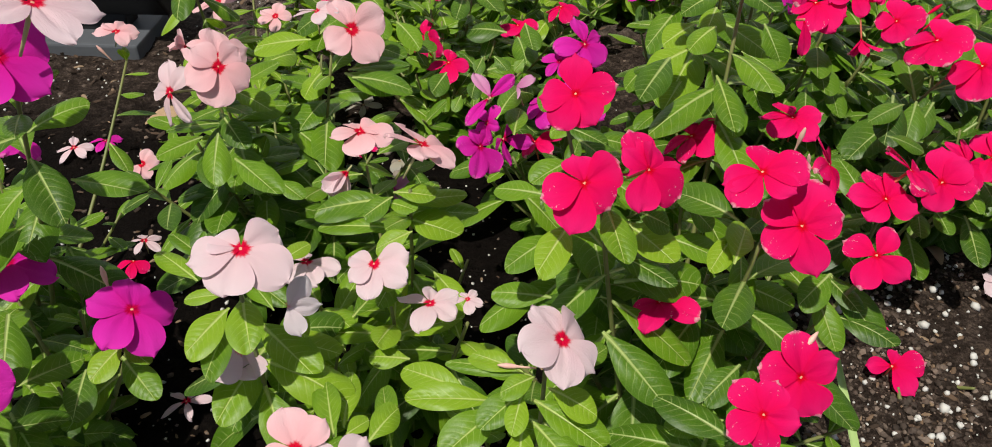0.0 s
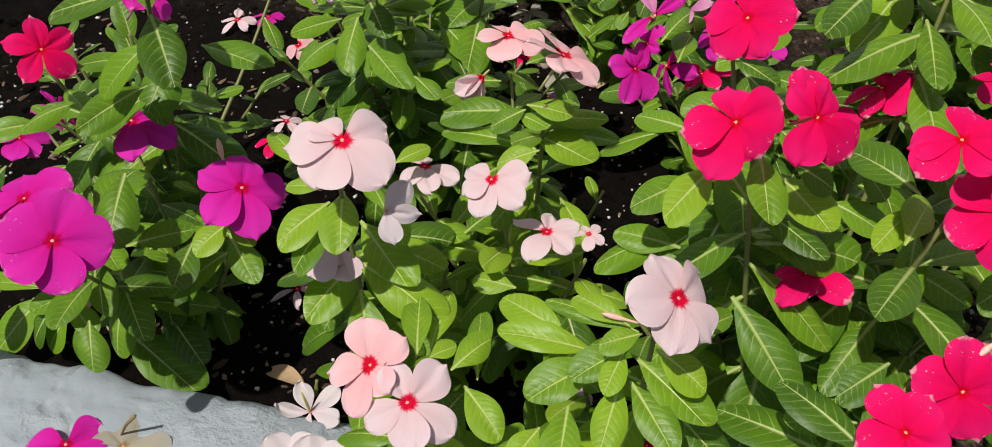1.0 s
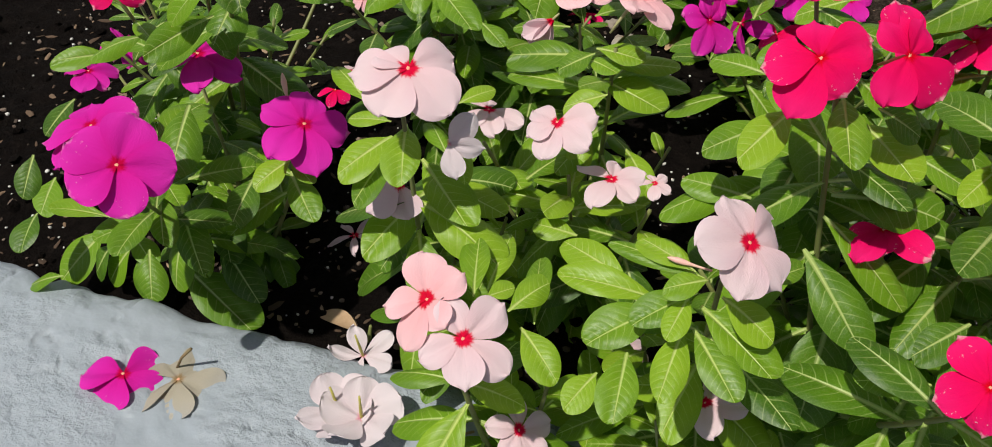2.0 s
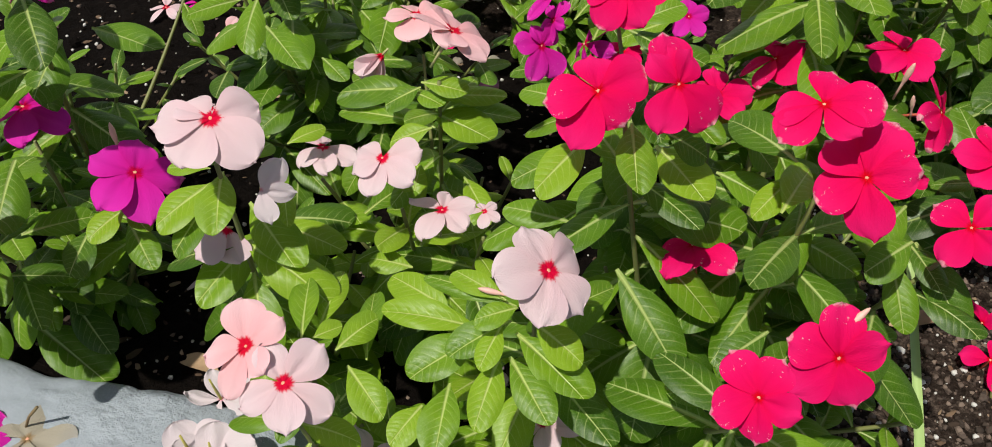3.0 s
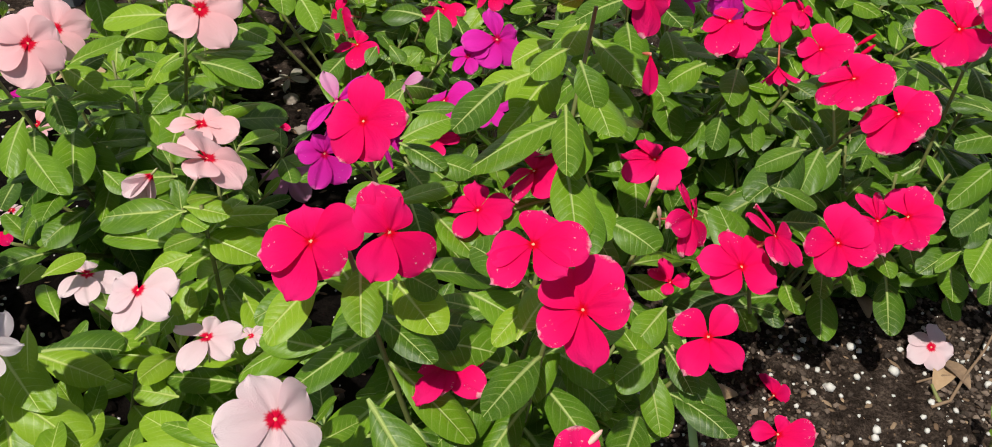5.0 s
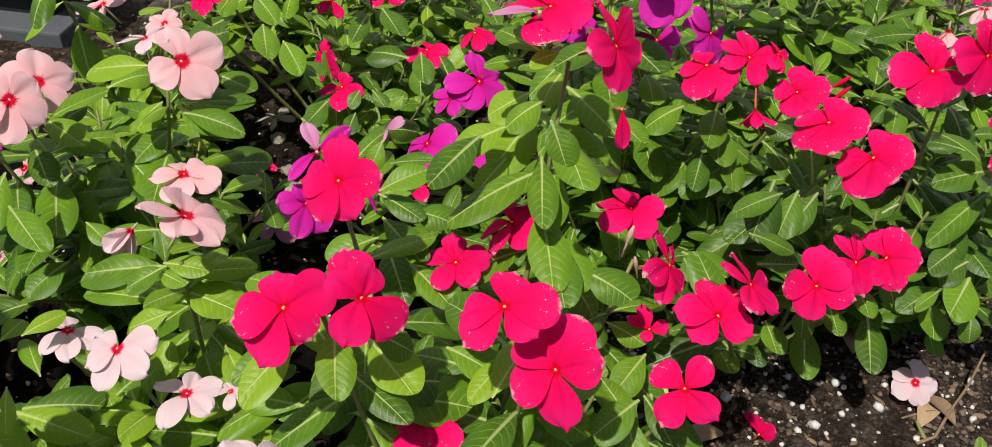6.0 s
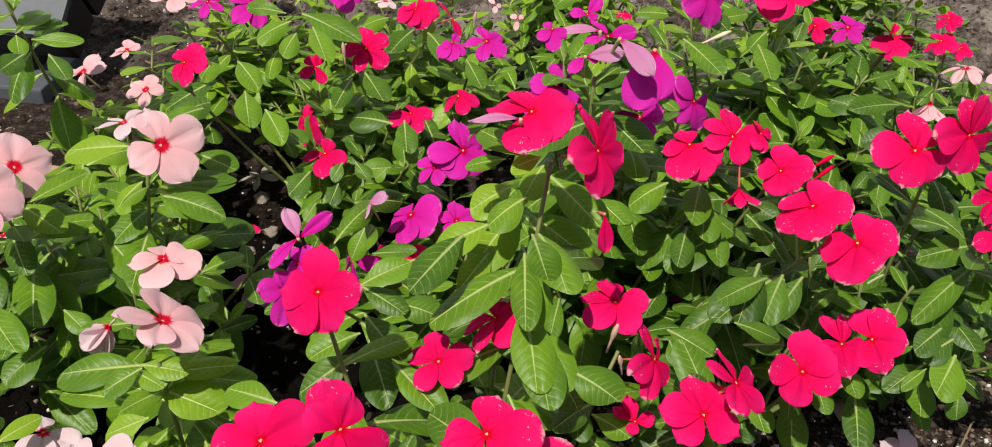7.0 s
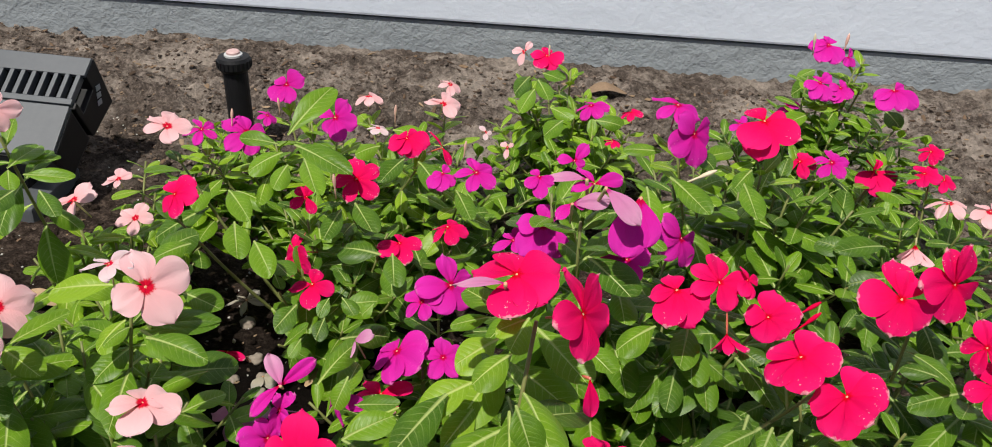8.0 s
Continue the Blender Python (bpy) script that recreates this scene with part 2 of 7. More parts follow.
def stucco(name, a, b, scale, strength, distance):
    m = Nodes(name)
    at = m.local()
    lumps = m.noise(scale, 4.0, 0.6, at)
    fine = m.noise(scale * 5, 3.0, 0.6, at)
    stain = m.noise(2.5, 4.0, 0.6, at)
    c = m.mix(m.math("MULTIPLY", m.math("ADD", stain, m.math("MULTIPLY", lumps, 0.4)), 0.9, clamp=True), a, b)
    m.set(Base_Color=c, Roughness=0.75, Specular_IOR_Level=0.3)
    m.bump(m.math("ADD", lumps, m.math("MULTIPLY", fine, 0.3)), strength, distance)
    return m.mat


PLINTH = stucco("grey_rough_render", (0.22, 0.245, 0.265), (0.3, 0.328, 0.35), 30, 0.9, 0.008)
WALL = stucco("white_painted_render", (0.58, 0.63, 0.72), (0.64, 0.685, 0.77), 22, 0.5, 0.004)


# ---- makers ----
def link(name, mesh, parent=None, m=None, label=""):
    ob = new(name, mesh)
    if parent is not None:
        ob.parent = parent
    if m is not None:
        ob.matrix_basis = m
    if label:
        ob["label"] = label
    return ob


def mesh_of(name, verts, faces, mat, smooth=True):
    me = bpy.data.meshes.new(name)
    me.from_pydata(verts, [], faces)
    me.materials.append(mat)
    if smooth:
        me.polygons.foreach_set("use_smooth", [True] * len(me.polygons))
    me.update()
    return me


def part(name, bm, mat, parent=None, label="", smooth=False, m=None):
    me = bpy.data.meshes.new(name)
    bm.to_mesh(me)
    bm.free()
    me.materials.append(mat)
    if smooth:
        me.polygons.foreach_set("use_smooth", [True] * len(me.polygons))
    return link(name, me, parent, m, label)


def sheet(name, nx, ny, f, mat):
    """A smooth sheet of nx by ny cells; f(s, t) gives the place for s, t in 0..1."""
    verts = [f(i / nx, j / ny) for i in range(nx + 1) for j in range(ny + 1)]
    faces = [(i * (ny + 1) + j, (i + 1) * (ny + 1) + j, (i + 1) * (ny + 1) + j + 1, i * (ny + 1) + j + 1) for i in range(nx) for j in range(ny)]
    return mesh_of(name, verts, faces, mat)


def tube_mesh(name, points, radii, mat, sides=6):
    verts, faces = [], []
    for k, (p, r) in enumerate(zip(points, radii)):
        ahead = (points[min(k + 1, len(points) - 1)] - points[max(k - 1, 0)]).normalized()
        a = ahead.orthogonal().normalized() if k == 0 else (a - ahead * a.dot(ahead)).normalized()
        b = ahead.cross(a)
        verts += [p + r * (a * math.cos(w) + b * math.sin(w)) for w in (2 * math.pi * s / sides for s in range(sides))]
    for k in range(len(points) - 1):
        for s in range(sides):
            q = (s + 1) % sides
            faces.append((k * sides + s, k * sides + q, (k + 1) * sides + q, (k + 1) * sides + s))
    faces += [tuple(reversed(range(sides))), tuple(range(len(verts) - sides, len(verts)))]
    return mesh_of(name, [tuple(v) for v in verts], faces, mat)


def leaf_mesh(k, mat):
    """A leaf one unit long: a short stalk and an arching oval blade, grooved along the midrib, with a small pointed tip."""
    rng = random.Random(100 + k)
    wide, arch, fold = rng.uniform(0.38, 0.46), rng.uniform(0.08, 0.36), rng.uniform(0.25, 0.5)
    bend, twist, wavy = rng.uniform(-0.1, 0.1), rng.uniform(-0.35, 0.35), rng.uniform(0.004, 0.016)
    top, roll, droop = rng.uniform(0.5, 0.6), rng.uniform(1.5, 3.4), rng.uniform(-0.04, 0.12)

    def f(s, t):
        y = 2 * t - 1
        s = 1 - (1 - s) ** 1.45
        if s < 0.06:
            half = 0.016 + 0.01 * (s / 0.06)
        else:
            q = (s - 0.06) / 0.94
            half = math.sin(math.pi / 2 * q / top) ** 1.1 if q < top else max(0.0, 1 - ((q - top) / (1 - top)) ** 2.0) ** 0.72
            half = 0.026 + (wide / 2 - 0.026) * half
            half *= 1.0 if s < 0.999 else 0.0
        off = y * half
        # the halves rise from the midrib and roll over towards their rims
        z = fold * abs(off) - roll * off * off + twist * off * s + wavy * math.sin(9 * s + 3 * y) * abs(y)
        return (s, off + bend * s * s, z + arch * s * (1 - s) - droop * s * s)

    return sheet("leaf", 24, 10, f, mat)


LEAVES = {"fresh": [leaf_mesh(k, LEAF_FRESH) for k in range(7)], "deep": [leaf_mesh(k, LEAF_DEEP) for k in range(7)], "shaded": [leaf_mesh(k, LEAF_SHADED) for k in range(7)]}


def petal_mesh(k, kind, wide):
    """A petal one unit long: a narrow claw that widens to a lopsided, rounded blade with a ruffled rim."""
    rng = random.Random(200 + k)
    lop, cup, ruffle, tip = rng.uniform(0.0, 0.07), rng.uniform(0.02, 0.08), rng.uniform(0.016, 0.042), rng.uniform(0.04, 0.2)
    phase, point, crease = rng.uniform(0, 6), rng.uniform(-0.45, 0.45), rng.uniform(0.028, 0.07)
    broad = rng.uniform(0.58, 0.68)

    def f(s, t):
        y = 2 * t - 1
        s = 1 - (1 - s) ** 1.7
        if s < broad:
            half = 0.06 + 0.94 * math.sin(math.pi / 2 * s / broad) ** 1.3
        else:
            half = max(0.0, 1 - ((s - broad) / (1 - broad)) ** 2.3) ** 0.52
        half *= 0.465 * wide
        x = s * (1 + 0.035 * math.exp(-((y - point) / 0.3) ** 2) * s ** 6 + 0.022 * math.sin(3 * y + phase) * s - 0.02 * y * y * s)
        z = 0.05 + cup * math.sin(math.pi * s) - tip * s * s + ruffle * math.sin(5.2 * y + phase) * s * s + 0.045 * y * s
        z -= crease * math.exp(-(y / 0.22) ** 2) * math.sin(math.pi * min(1.0, s * 1.1))
        z -= 0.05 * max(0.0, abs(y) - 0.7) * s + ruffle * 0.5 * math.sin(11 * y + 2 * phase) * s ** 4
        return (x, y * half + lop * s * s, z)

    return sheet("petal", 12, 12, f, PETALS[kind])


PETAL_CACHE, FLOWER_CACHE = {}, {}


def flower_mesh(kind, stub=False):
    """The throat and the long thin tube of a flower whose petals are one unit long."""
    key = (kind, stub)
    if key not in FLOWER_CACHE:
        low = 0.25 if stub else 1.0
        pts = [Vector((0, 0, z)) for z in (-0.95 * low, -0.6 * low, -0.25 * low, -0.05, 0.055, 0.06)]
        FLOWER_CACHE[key] = me = tube_mesh("flower", pts, (0.026, 0.034, 0.045, 0.038, 0.04, 0.02), TUBE[kind], 8)
        me.materials.append(EYE_RING)
        for p in me.polygons:
            if all(me.vertices[v].co.z > 0.04 for v in p.vertices):
                p.material_index = 1
    return FLOWER_CACHE[key]


EYE_RING = plain("flower_eye", (0.78, 0.42, 0.26), (0.66, 0.25, 0.14), 30, 0.5)


def flower(plant, kind, place, normal, size, wide=0.9, spin=0.0, count=5, curl=0.0, name="flower", petals=(), stub=False):
    """A periwinkle flower that faces along normal; its petals are parts of their own. petals: the angle and the length of each. stub: a tube cut short."""
    up = Vector(normal).normalized()
    side = up.cross(Vector((0, 1, 0.3))).normalized()
    turn = Matrix((side, up.cross(side), up)).transposed().to_4x4()
    base = plant.matrix_basis.inverted() if plant is not None else Matrix()
    fl = link(name, flower_mesh(kind, stub), plant, base @ Matrix.Translation(place) @ turn @ pose(0, 0, 0, 0, 0, spin) @ Matrix.Scale(size / 2, 4))
    rng = random.Random(round(place[0] * 1e4) * 7919 + round(place[1] * 1e4))
    if not petals:
        step = 90 if count == 4 and curl == 0 else 72
        petals = [(step * n + rng.uniform(-6, 6), rng.uniform(0.88, 1.06)) for n in range(count)]
    for angle, length in petals:
        # most flowers show petals of about one width, a few narrower or broader
        key = (kind, round((wide + rng.uniform(-0.09, 0.07)) * 10), rng.randrange(4))
        if key not in PETAL_CACHE:
            PETAL_CACHE[key] = petal_mesh(key[2] + 10 * key[1], kind, key[1] / 10)
        tilt = rng.uniform(-9, 7) + curl
        link("petal", PETAL_CACHE[key], fl, pose(0, 0, 0, 0, 0, angle - 2) @ pose(0, 0, 0, 7 + rng.uniform(-4, 5), tilt, 0) @ Matrix.Diagonal((length, 0.5 + 0.5 * length, 1, 1)))
    return fl


def in_gap(p):
    """Bare strips of soil between the plants, which no leaf of theirs reaches across."""
    return any(abs(p.x - x - k * (p.y - y)) < w and y < p.y < y2 and p.z < top for x, y, y2, k, w, top in GAPS)


GAPS = [(0.045, 0.50, 0.80, 0.0, 0.028, 0.3), (-0.20, 0.43, 0.60, -0.15, 0.045, 0.3), (-0.40, 0.66, 1.15, -0.2, 0.06, 0.25), (0.50, 0.68, 0.80, 0.0, 0.15, 0.06), (0.40, 0.40, 0.74, 0.25, 0.1, 0.3), (-0.085, 0.80, 1.08, -0.3, 0.05, 0.24)]


def leaf(plant, kind, base, tip, up=(0, 0, 1), wide=1.0, which=None):
    """One leaf from its foot to its tip."""
    base, tip, up = Vector(base), Vector(tip), Vector(up)
    along = tip - base
    x = along.normalized()
    y = up.cross(x)
    y = y.normalized() if y.length > 1e-4 else x.orthogonal().normalized()
    n = along.length
    turn = Matrix((x, y, x.cross(y))).transposed().to_4x4()
    if which is None:
        which = int((abs(base.x) * 7919 + abs(tip.y) * 104729) * 1000)
    mesh = LEAVES[kind][which % 7]
    return link("leaf", mesh, plant, plant.matrix_basis.inverted() @ Matrix.Translation(base) @ turn @ Matrix.Diagonal((n, n * wide, n, 1)))


def bud(plant, kind, place, toward, size=0.02):
    """A closed, twisted bud."""
    d = Vector(toward).normalized()
    size *= 0.62
    pts = [Vector(place) - Vector(plant.location) + d * size * k for k in (-0.9, -0.3, 0.0, 0.25, 0.6, 0.9, 1.0)]
    return link("bud", tube_mesh("bud", pts, [size * r for r in (0.05, 0.055, 0.07, 0.12, 0.135, 0.07, 0.015)], BUD[kind], 8), plant)


BUD = {"R": PETALS["R"], "M": PETALS["M"], "P": plain("pink_bud", (0.72, 0.36, 0.34), (0.7, 0.5, 0.36), 60, 0.5), "W": plain("cream_bud", (0.7, 0.55, 0.45), (0.62, 0.55, 0.33), 60, 0.5)}


def plant_at(x, y, label):
    p = tagged(new("periwinkle_plant"), label, "flower plant", "periwinkle plants in the bed")
    p.location = (x, y, soil_height(x, y) - 0.004)
    p.matrix_basis = Matrix.Translation(p.location)
    return p


def shoot(plant, tip, seed, pairs=5, size=0.06, kind="deep", first=0.012, skip=0, root=None, woody=False, spread=0.0):
    """A stem from the root to tip with pairs of leaves, each pair turned a quarter to the last."""
    rng = random.Random(seed)
    tip = Vector(tip)
    foot = Vector(root) if root else Vector(plant.location) + Vector((rng.uniform(-0.015, 0.015), rng.uniform(-0.015, 0.015), 0))
    bow = foot.lerp(tip, 0.45)
    bow.z = foot.z + (tip.z - foot.z) * 0.3
    at = [foot.lerp(bow, k / 9).lerp(bow.lerp(tip, k / 9), k / 9) for k in range(10)]
    home = Vector(plant.location)
    link("stem", tube_mesh("stem", [p - home for p in at], [0.0027 - 0.0014 * k / 9 for k in range(10)], STEM_WOODY if woody else STEM), plant)
    total = sum((at[k + 1] - at[k]).length for k in range(9))
    around = rng.uniform(0, 180)
    far = first
    pairs = max(pairs, min(9, int(total / 0.026))) if pairs > 5 else pairs
    for n in range(pairs):
        if far > total * 0.93:
            break
        left, k = far, 9
        while k > 1 and left > (at[k] - at[k - 1]).length:
            left -= (at[k] - at[k - 1]).length
            k -= 1
        p = at[k].lerp(at[k - 1], left / max(1e-6, (at[k] - at[k - 1]).length))
        stem_up = (at[k] - at[k - 1]).normalized()
        if n >= skip:
            for half in (0, 180):
                a = radians(around + half + rng.uniform(-22, 22))
                out = Vector((math.cos(a), math.sin(a), 0))
                out = (out - stem_up * out.dot(stem_up) * 0.6).normalized()
                rise = radians(max(-32, 34 - 15 * n) + rng.uniform(-16, 14) - spread)
                way = (out * math.cos(rise) + (stem_up * 0.5 + Vector((0, 0, 0.5))).normalized() * math.sin(rise)).normalized()
                long = size * min(1.0, 0.5 + 0.17 * n) * rng.uniform(0.82, 1.15)
                if in_gap(p + way * long * 0.9) or in_gap(p + way * long * 0.5):
                    continue
                leaf(plant, kind if n < 3 or kind == "shaded" else ("deep" if rng.random() < 0.6 else kind), p, p + way * long, (stem_up * 0.4 + Vector((0, 0, 1))).normalized(), rng.uniform(0.9, 1.12), rng.randrange(7))
        around += 90 + rng.uniform(-15, 15)
        far += 0.014 + 0.004 * n + rng.uniform(-0.002, 0.004)


def bush(plant, seed, count, reach, height, kind="deep", size=0.06, pairs=6, shift=(0, 0)):
    """Leafy shoots without flowers that fill a plant out to a dome."""
    rng = random.Random(seed)
    for n in range(count):
        a, r = 2.4 * n + rng.uniform(-0.5, 0.5), reach * math.sqrt((n + 0.5) / count) * rng.uniform(0.85, 1.1)
        z = plant.location.z + height * (1 - 0.45 * (r / reach) ** 2) * rng.uniform(0.72, 1.0)
        tip = Vector((plant.location.x + shift[0] + r * math.cos(a), plant.location.y + shift[1] + r * math.sin(a), z))
        if in_gap(tip) or in_gap(Vector(plant.location).lerp(tip, 0.6)):
            continue
        shoot(plant, tip, seed * 97 + n, pairs, size * rng.uniform(0.85, 1.1), kind)


# ---- the ground ----
def soil_height(x, y):
    h = 0.012 * noise.noise((x * 3.1, y * 3.1, 0.3)) + 0.006 * noise.noise((x * 14, y * 14, 1.7)) + 0.0045 * noise.noise((x * 45, y * 45, 4.1))
    h += 0.003 * abs(noise.noise((x * 90, y * 90, 6.3)))
    calm = 1 - 0.55 * max(0.0, min(1.0, (y - 1.62) / 0.15))
    h += max(0.0, min(1.0, (y - 1.3) / 0.5)) * (0.05 * (1 - calm) + calm * (0.035 + 0.03 * noise.noise((x * 4, y * 4, 8.0)) + 0.03 * abs(noise.noise((x * 13, y * 13, 3.0))) + 0.026 * abs(noise.noise((x * 33, y * 33, 6.0))) + 0.018 * abs(noise.noise((x * 75, y * 75, 2.0)))))
    near = max(0.0, min(1.0, (0.5 - y) / 0.1))
    return h * (1 - 0.3 * near) - 0.012 * near


def spaced(lo, hi, step, far):
    inner = [lo + step * k for k in range(int((hi - lo) / step) + 1)]
    outer = [0.1, 0.4, 1.2, 4, 12, 40, far]
    return [lo - d for d in reversed(outer)] + inner + [inner[-1] + d for d in outer]


def build_ground():
    xs, ys = spaced(-1.2, 1.4, 0.0045, 200), spaced(0.36, 2.0, 0.0045, 200)
    verts = []
    for x in xs:
        for y in ys:
            inside = -1.4 < x < 1.6 and 0.3 < y < 2.1
            verts.append((x, y, soil_height(x, y) if inside else (-0.02 if y > 0.3 else -0.11)))
    n = len(ys)
    faces = [(i * n + j, (i + 1) * n + j, (i + 1) * n + j + 1, i * n + j + 1) for i in range(len(xs) - 1) for j in range(n - 1)]
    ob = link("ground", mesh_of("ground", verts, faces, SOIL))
    tagged(ob, "dark crumbly garden soil, sandier along the house", "soil", kind="structure")


build_ground()


def kerb_edge(x):
    return 0.43 + 0.045 * x + 0.007 * noise.noise((x * 6, 0.0, 3.3)) + 0.006 * noise.noise((x * 22, 0.0, 5.1)) + 0.004 * noise.noise((x * 65, 0.0, 1.1))


def kerb_relief(x, y):
    z = 0.003 * noise.noise((x * 12, y * 12, 0.5)) + 0.0022 * noise.noise((x * 34, y * 34, 2.5)) + 0.0011 * noise.noise((x * 95, y * 95, 2.5))
    rough = max(0.0, min(1.0, 0.5 + 2.2 * noise.noise((x * 7, y * 9, 7.7))))
    # broken fissures and the lips of chipped paint
    fissure = abs(noise.noise((x * 11, y * 15, 3.9)) + 0.35 * noise.noise((x * 40, y * 40, 8.2)))
    open_here = max(0.0, min(1.0, 4 * noise.noise((x * 9, y * 8, 1.3)) + 0.2))
    z -= 0.006 * max(0.0, 1 - fissure / 0.022) * open_here
    z += 0.0014 * max(-1.0, min(1.0, 14 * noise.noise((x * 26, y * 36, 6.6)) + 3)) * (0.1 + 0.9 * rough)
    z += (0.3 + 0.7 * rough) * 0.0018 * noise.noise((x * 62, y * 80, 9.1))
    return z + (0.3 + 0.7 * rough) * 0.0009 * noise.noise((x * 140, y * 160, 5.5))


def build_kerb():
    profile = 104
    xs = [-4.0 + 0.1 * k for k in range(27)] + [-1.3 + 0.02 * k for k in range(28)] + [-0.74 + 0.0025 * k for k in range(360)] + [0.16 + 0.02 * k for k in range(63)] + [1.5 + 0.1 * k for k in range(31)]
    verts, faces = [], []
    for x in xs:
        back, front = kerb_edge(x), 0.402 + 0.045 * x - 0.24
        for j in range(profile + 1):
            q = j / profile
            if q < 0.1:
                y, z = back - 0.004 * (q / 0.1), -0.09 + 0.102 * (q / 0.1)
            elif q > 0.9:
                y, z = front + 0.004 * ((1 - q) / 0.1), -0.12 + 0.132 * ((1 - q) / 0.1)
            else:
                s = (q - 0.1) / 0.8
                y = back - 0.004 + (front - back + 0.008) * s
                edge = min(s, 1 - s)
                z = 0.012 + 0.011 * (1 - math.exp(-edge * 30)) + kerb_relief(x, y)
            verts.append((x, y, z))
    n = profile + 1
    faces = [(i * n + j, i * n + j + 1, (i + 1) * n + j + 1, (i + 1) * n + j) for i in range(len(xs) - 1) for j in range(profile)]
    tagged(link("kerb", mesh_of("kerb", verts, faces, KERB)), "pale blue-grey painted concrete edging, rough and cracked", "garden edging", kind="structure")


build_kerb()


# ---- the house wall ----
def wall_frame():
    return Matrix.Translation((0.0, 1.888, 0.0)) @ Matrix.Rotation(radians(4.0), 4, "Z")


def slab(x0, x1, y0, y1, z0, z1, bevel=0.0):
    bm = bmesh.new()
    bmesh.ops.create_cube(bm, size=1.0, matrix=Matrix.Translation(((x0 + x1) / 2, (y0 + y1) / 2, (z0 + z1) / 2)) @ Matrix.Diagonal((x1 - x0, y1 - y0, z1 - z0, 1)))
    if bevel:
        bmesh.ops.bevel(bm, geom=bm.edges[:], offset=bevel, segments=2, profile=0.6, affect="EDGES")
    return bm


tagged(part("wall_base", slab(-4.0, 4.5, 0.0, 0.25, -0.3, 0.115), PLINTH, m=wall_frame()), "grey rough-rendered base of the house wall", "wall", kind="structure")
tagged(part("wall_house", slab(-4.0, 4.5, -0.007, 0.25, 0.12, 2.9, 0.005), WALL, m=wall_frame()), "white painted rendered house wall above its grey base", "wall", kind="structure")


# ---- the plants ----
plant_a = plant_at(-0.3, 0.5, "leafy periwinkle plant with magenta flowers in dark soil")
flower(plant_a, "M", (-0.203, 0.453, 0.197), (0.42, -0.30, 0.86), 0.061, 0.95, petals=((204, 1.00), (287, 0.81), (358, 0.96), (73, 1.09), (128, 1.14)))
flower(plant_a, "M", (-0.268, 0.356, 0.217), (0.42, -0.52, 0.74), 0.064, 1.05, petals=((203, 1.03), (279, 1.00), (1, 0.97), (62, 0.96), (130, 1.00)))
flower(plant_a, "M", (-0.333, 0.404, 0.193), (-0.23, -0.26, 0.94), 0.067, 0.95, petals=((231, 0.93), (316, 1.02), (36, 0.98), (86, 1.08), (168, 0.95)))
flower(plant_a, "M", (-0.294, 0.474, 0.216), (0.18, -0.02, 0.98), 0.061, 0.80, petals=((256, 1.00), (294, 0.72), (58, 0.90), (119, 1.20), (175, 1.12)))
flower(plant_a, "M", (-0.423, 0.495, 0.158), (0.35, 0.16, 0.92), 0.042, 0.80, petals=((236, 1.18), (284, 0.72), (43, 0.81), (110, 1.20), (160, 1.00)))
flower(plant_a, "M", (-0.473, 0.587, 0.114), (0.68, 0.24, 0.70), 0.045, 0.6, 48)
shoot(plant_a, (-0.217, 0.468, 0.166), 650, 6, 0.05, "deep", skip=2)
shoot(plant_a, (-0.286, 0.371, 0.183), 651, 6, 0.05, "deep", skip=2)
shoot(plant_a, (-0.338, 0.416, 0.155), 652, 6, 0.05, "deep", skip=2)
shoot(plant_a, (-0.305, 0.483, 0.180), 653, 6, 0.05, "deep", skip=2)
shoot(plant_a, (-0.422, 0.488, 0.123), 654, 4, 0.05, "deep", skip=2)
shoot(plant_a, (-0.488, 0.582, 0.089), 655, 4, 0.05, "deep", skip=2)
bush(plant_a, 65, 7, 0.12, 0.17, "deep", size=0.05)

plant_b = plant_at(-0.1, 0.45, "leafy periwinkle plant with pale pink flowers in dark soil")
flower(plant_b, "W", (-0.092, 0.390, 0.305), (0.25, -0.35, 0.90), 0.057, 1.05, petals=((25, 1.00), (344, 0.65), (228, 0.88), (155, 1.10), (84, 1.02)))
shoot(plant_b, (-0.101, 0.398, 0.269), 660, 6, 0.06, "fresh", skip=3)
bush(plant_b, 66, 4, 0.07, 0.2, "fresh")

plant_c = plant_at(0.07, 0.42, "leafy periwinkle plant with pale pink flowers in dark soil")
flower(plant_c, "W", (0.085, 0.368, 0.269), (0.51, -0.33, 0.79), 0.052, 1.00, petals=((242, 0.92), (314, 0.93), (31, 1.12), (97, 1.04), (155, 1.00)))
flower(plant_c, "W", (0.086, 0.394, 0.114), (-0.22, -0.04, 0.97), 0.048, 0.75, petals=((183, 1.02), (335, 0.93), (42, 1.02), (114, 0.98), (258, 0.95)))
shoot(plant_c, (0.078, 0.380, 0.241), 670, 6, 0.06, "fresh", skip=3)
shoot(plant_c, (0.085, 0.398, 0.080), 671, 4, 0.06, "fresh", skip=3)
bush(plant_c, 67, 6, 0.075, 0.17, "fresh")

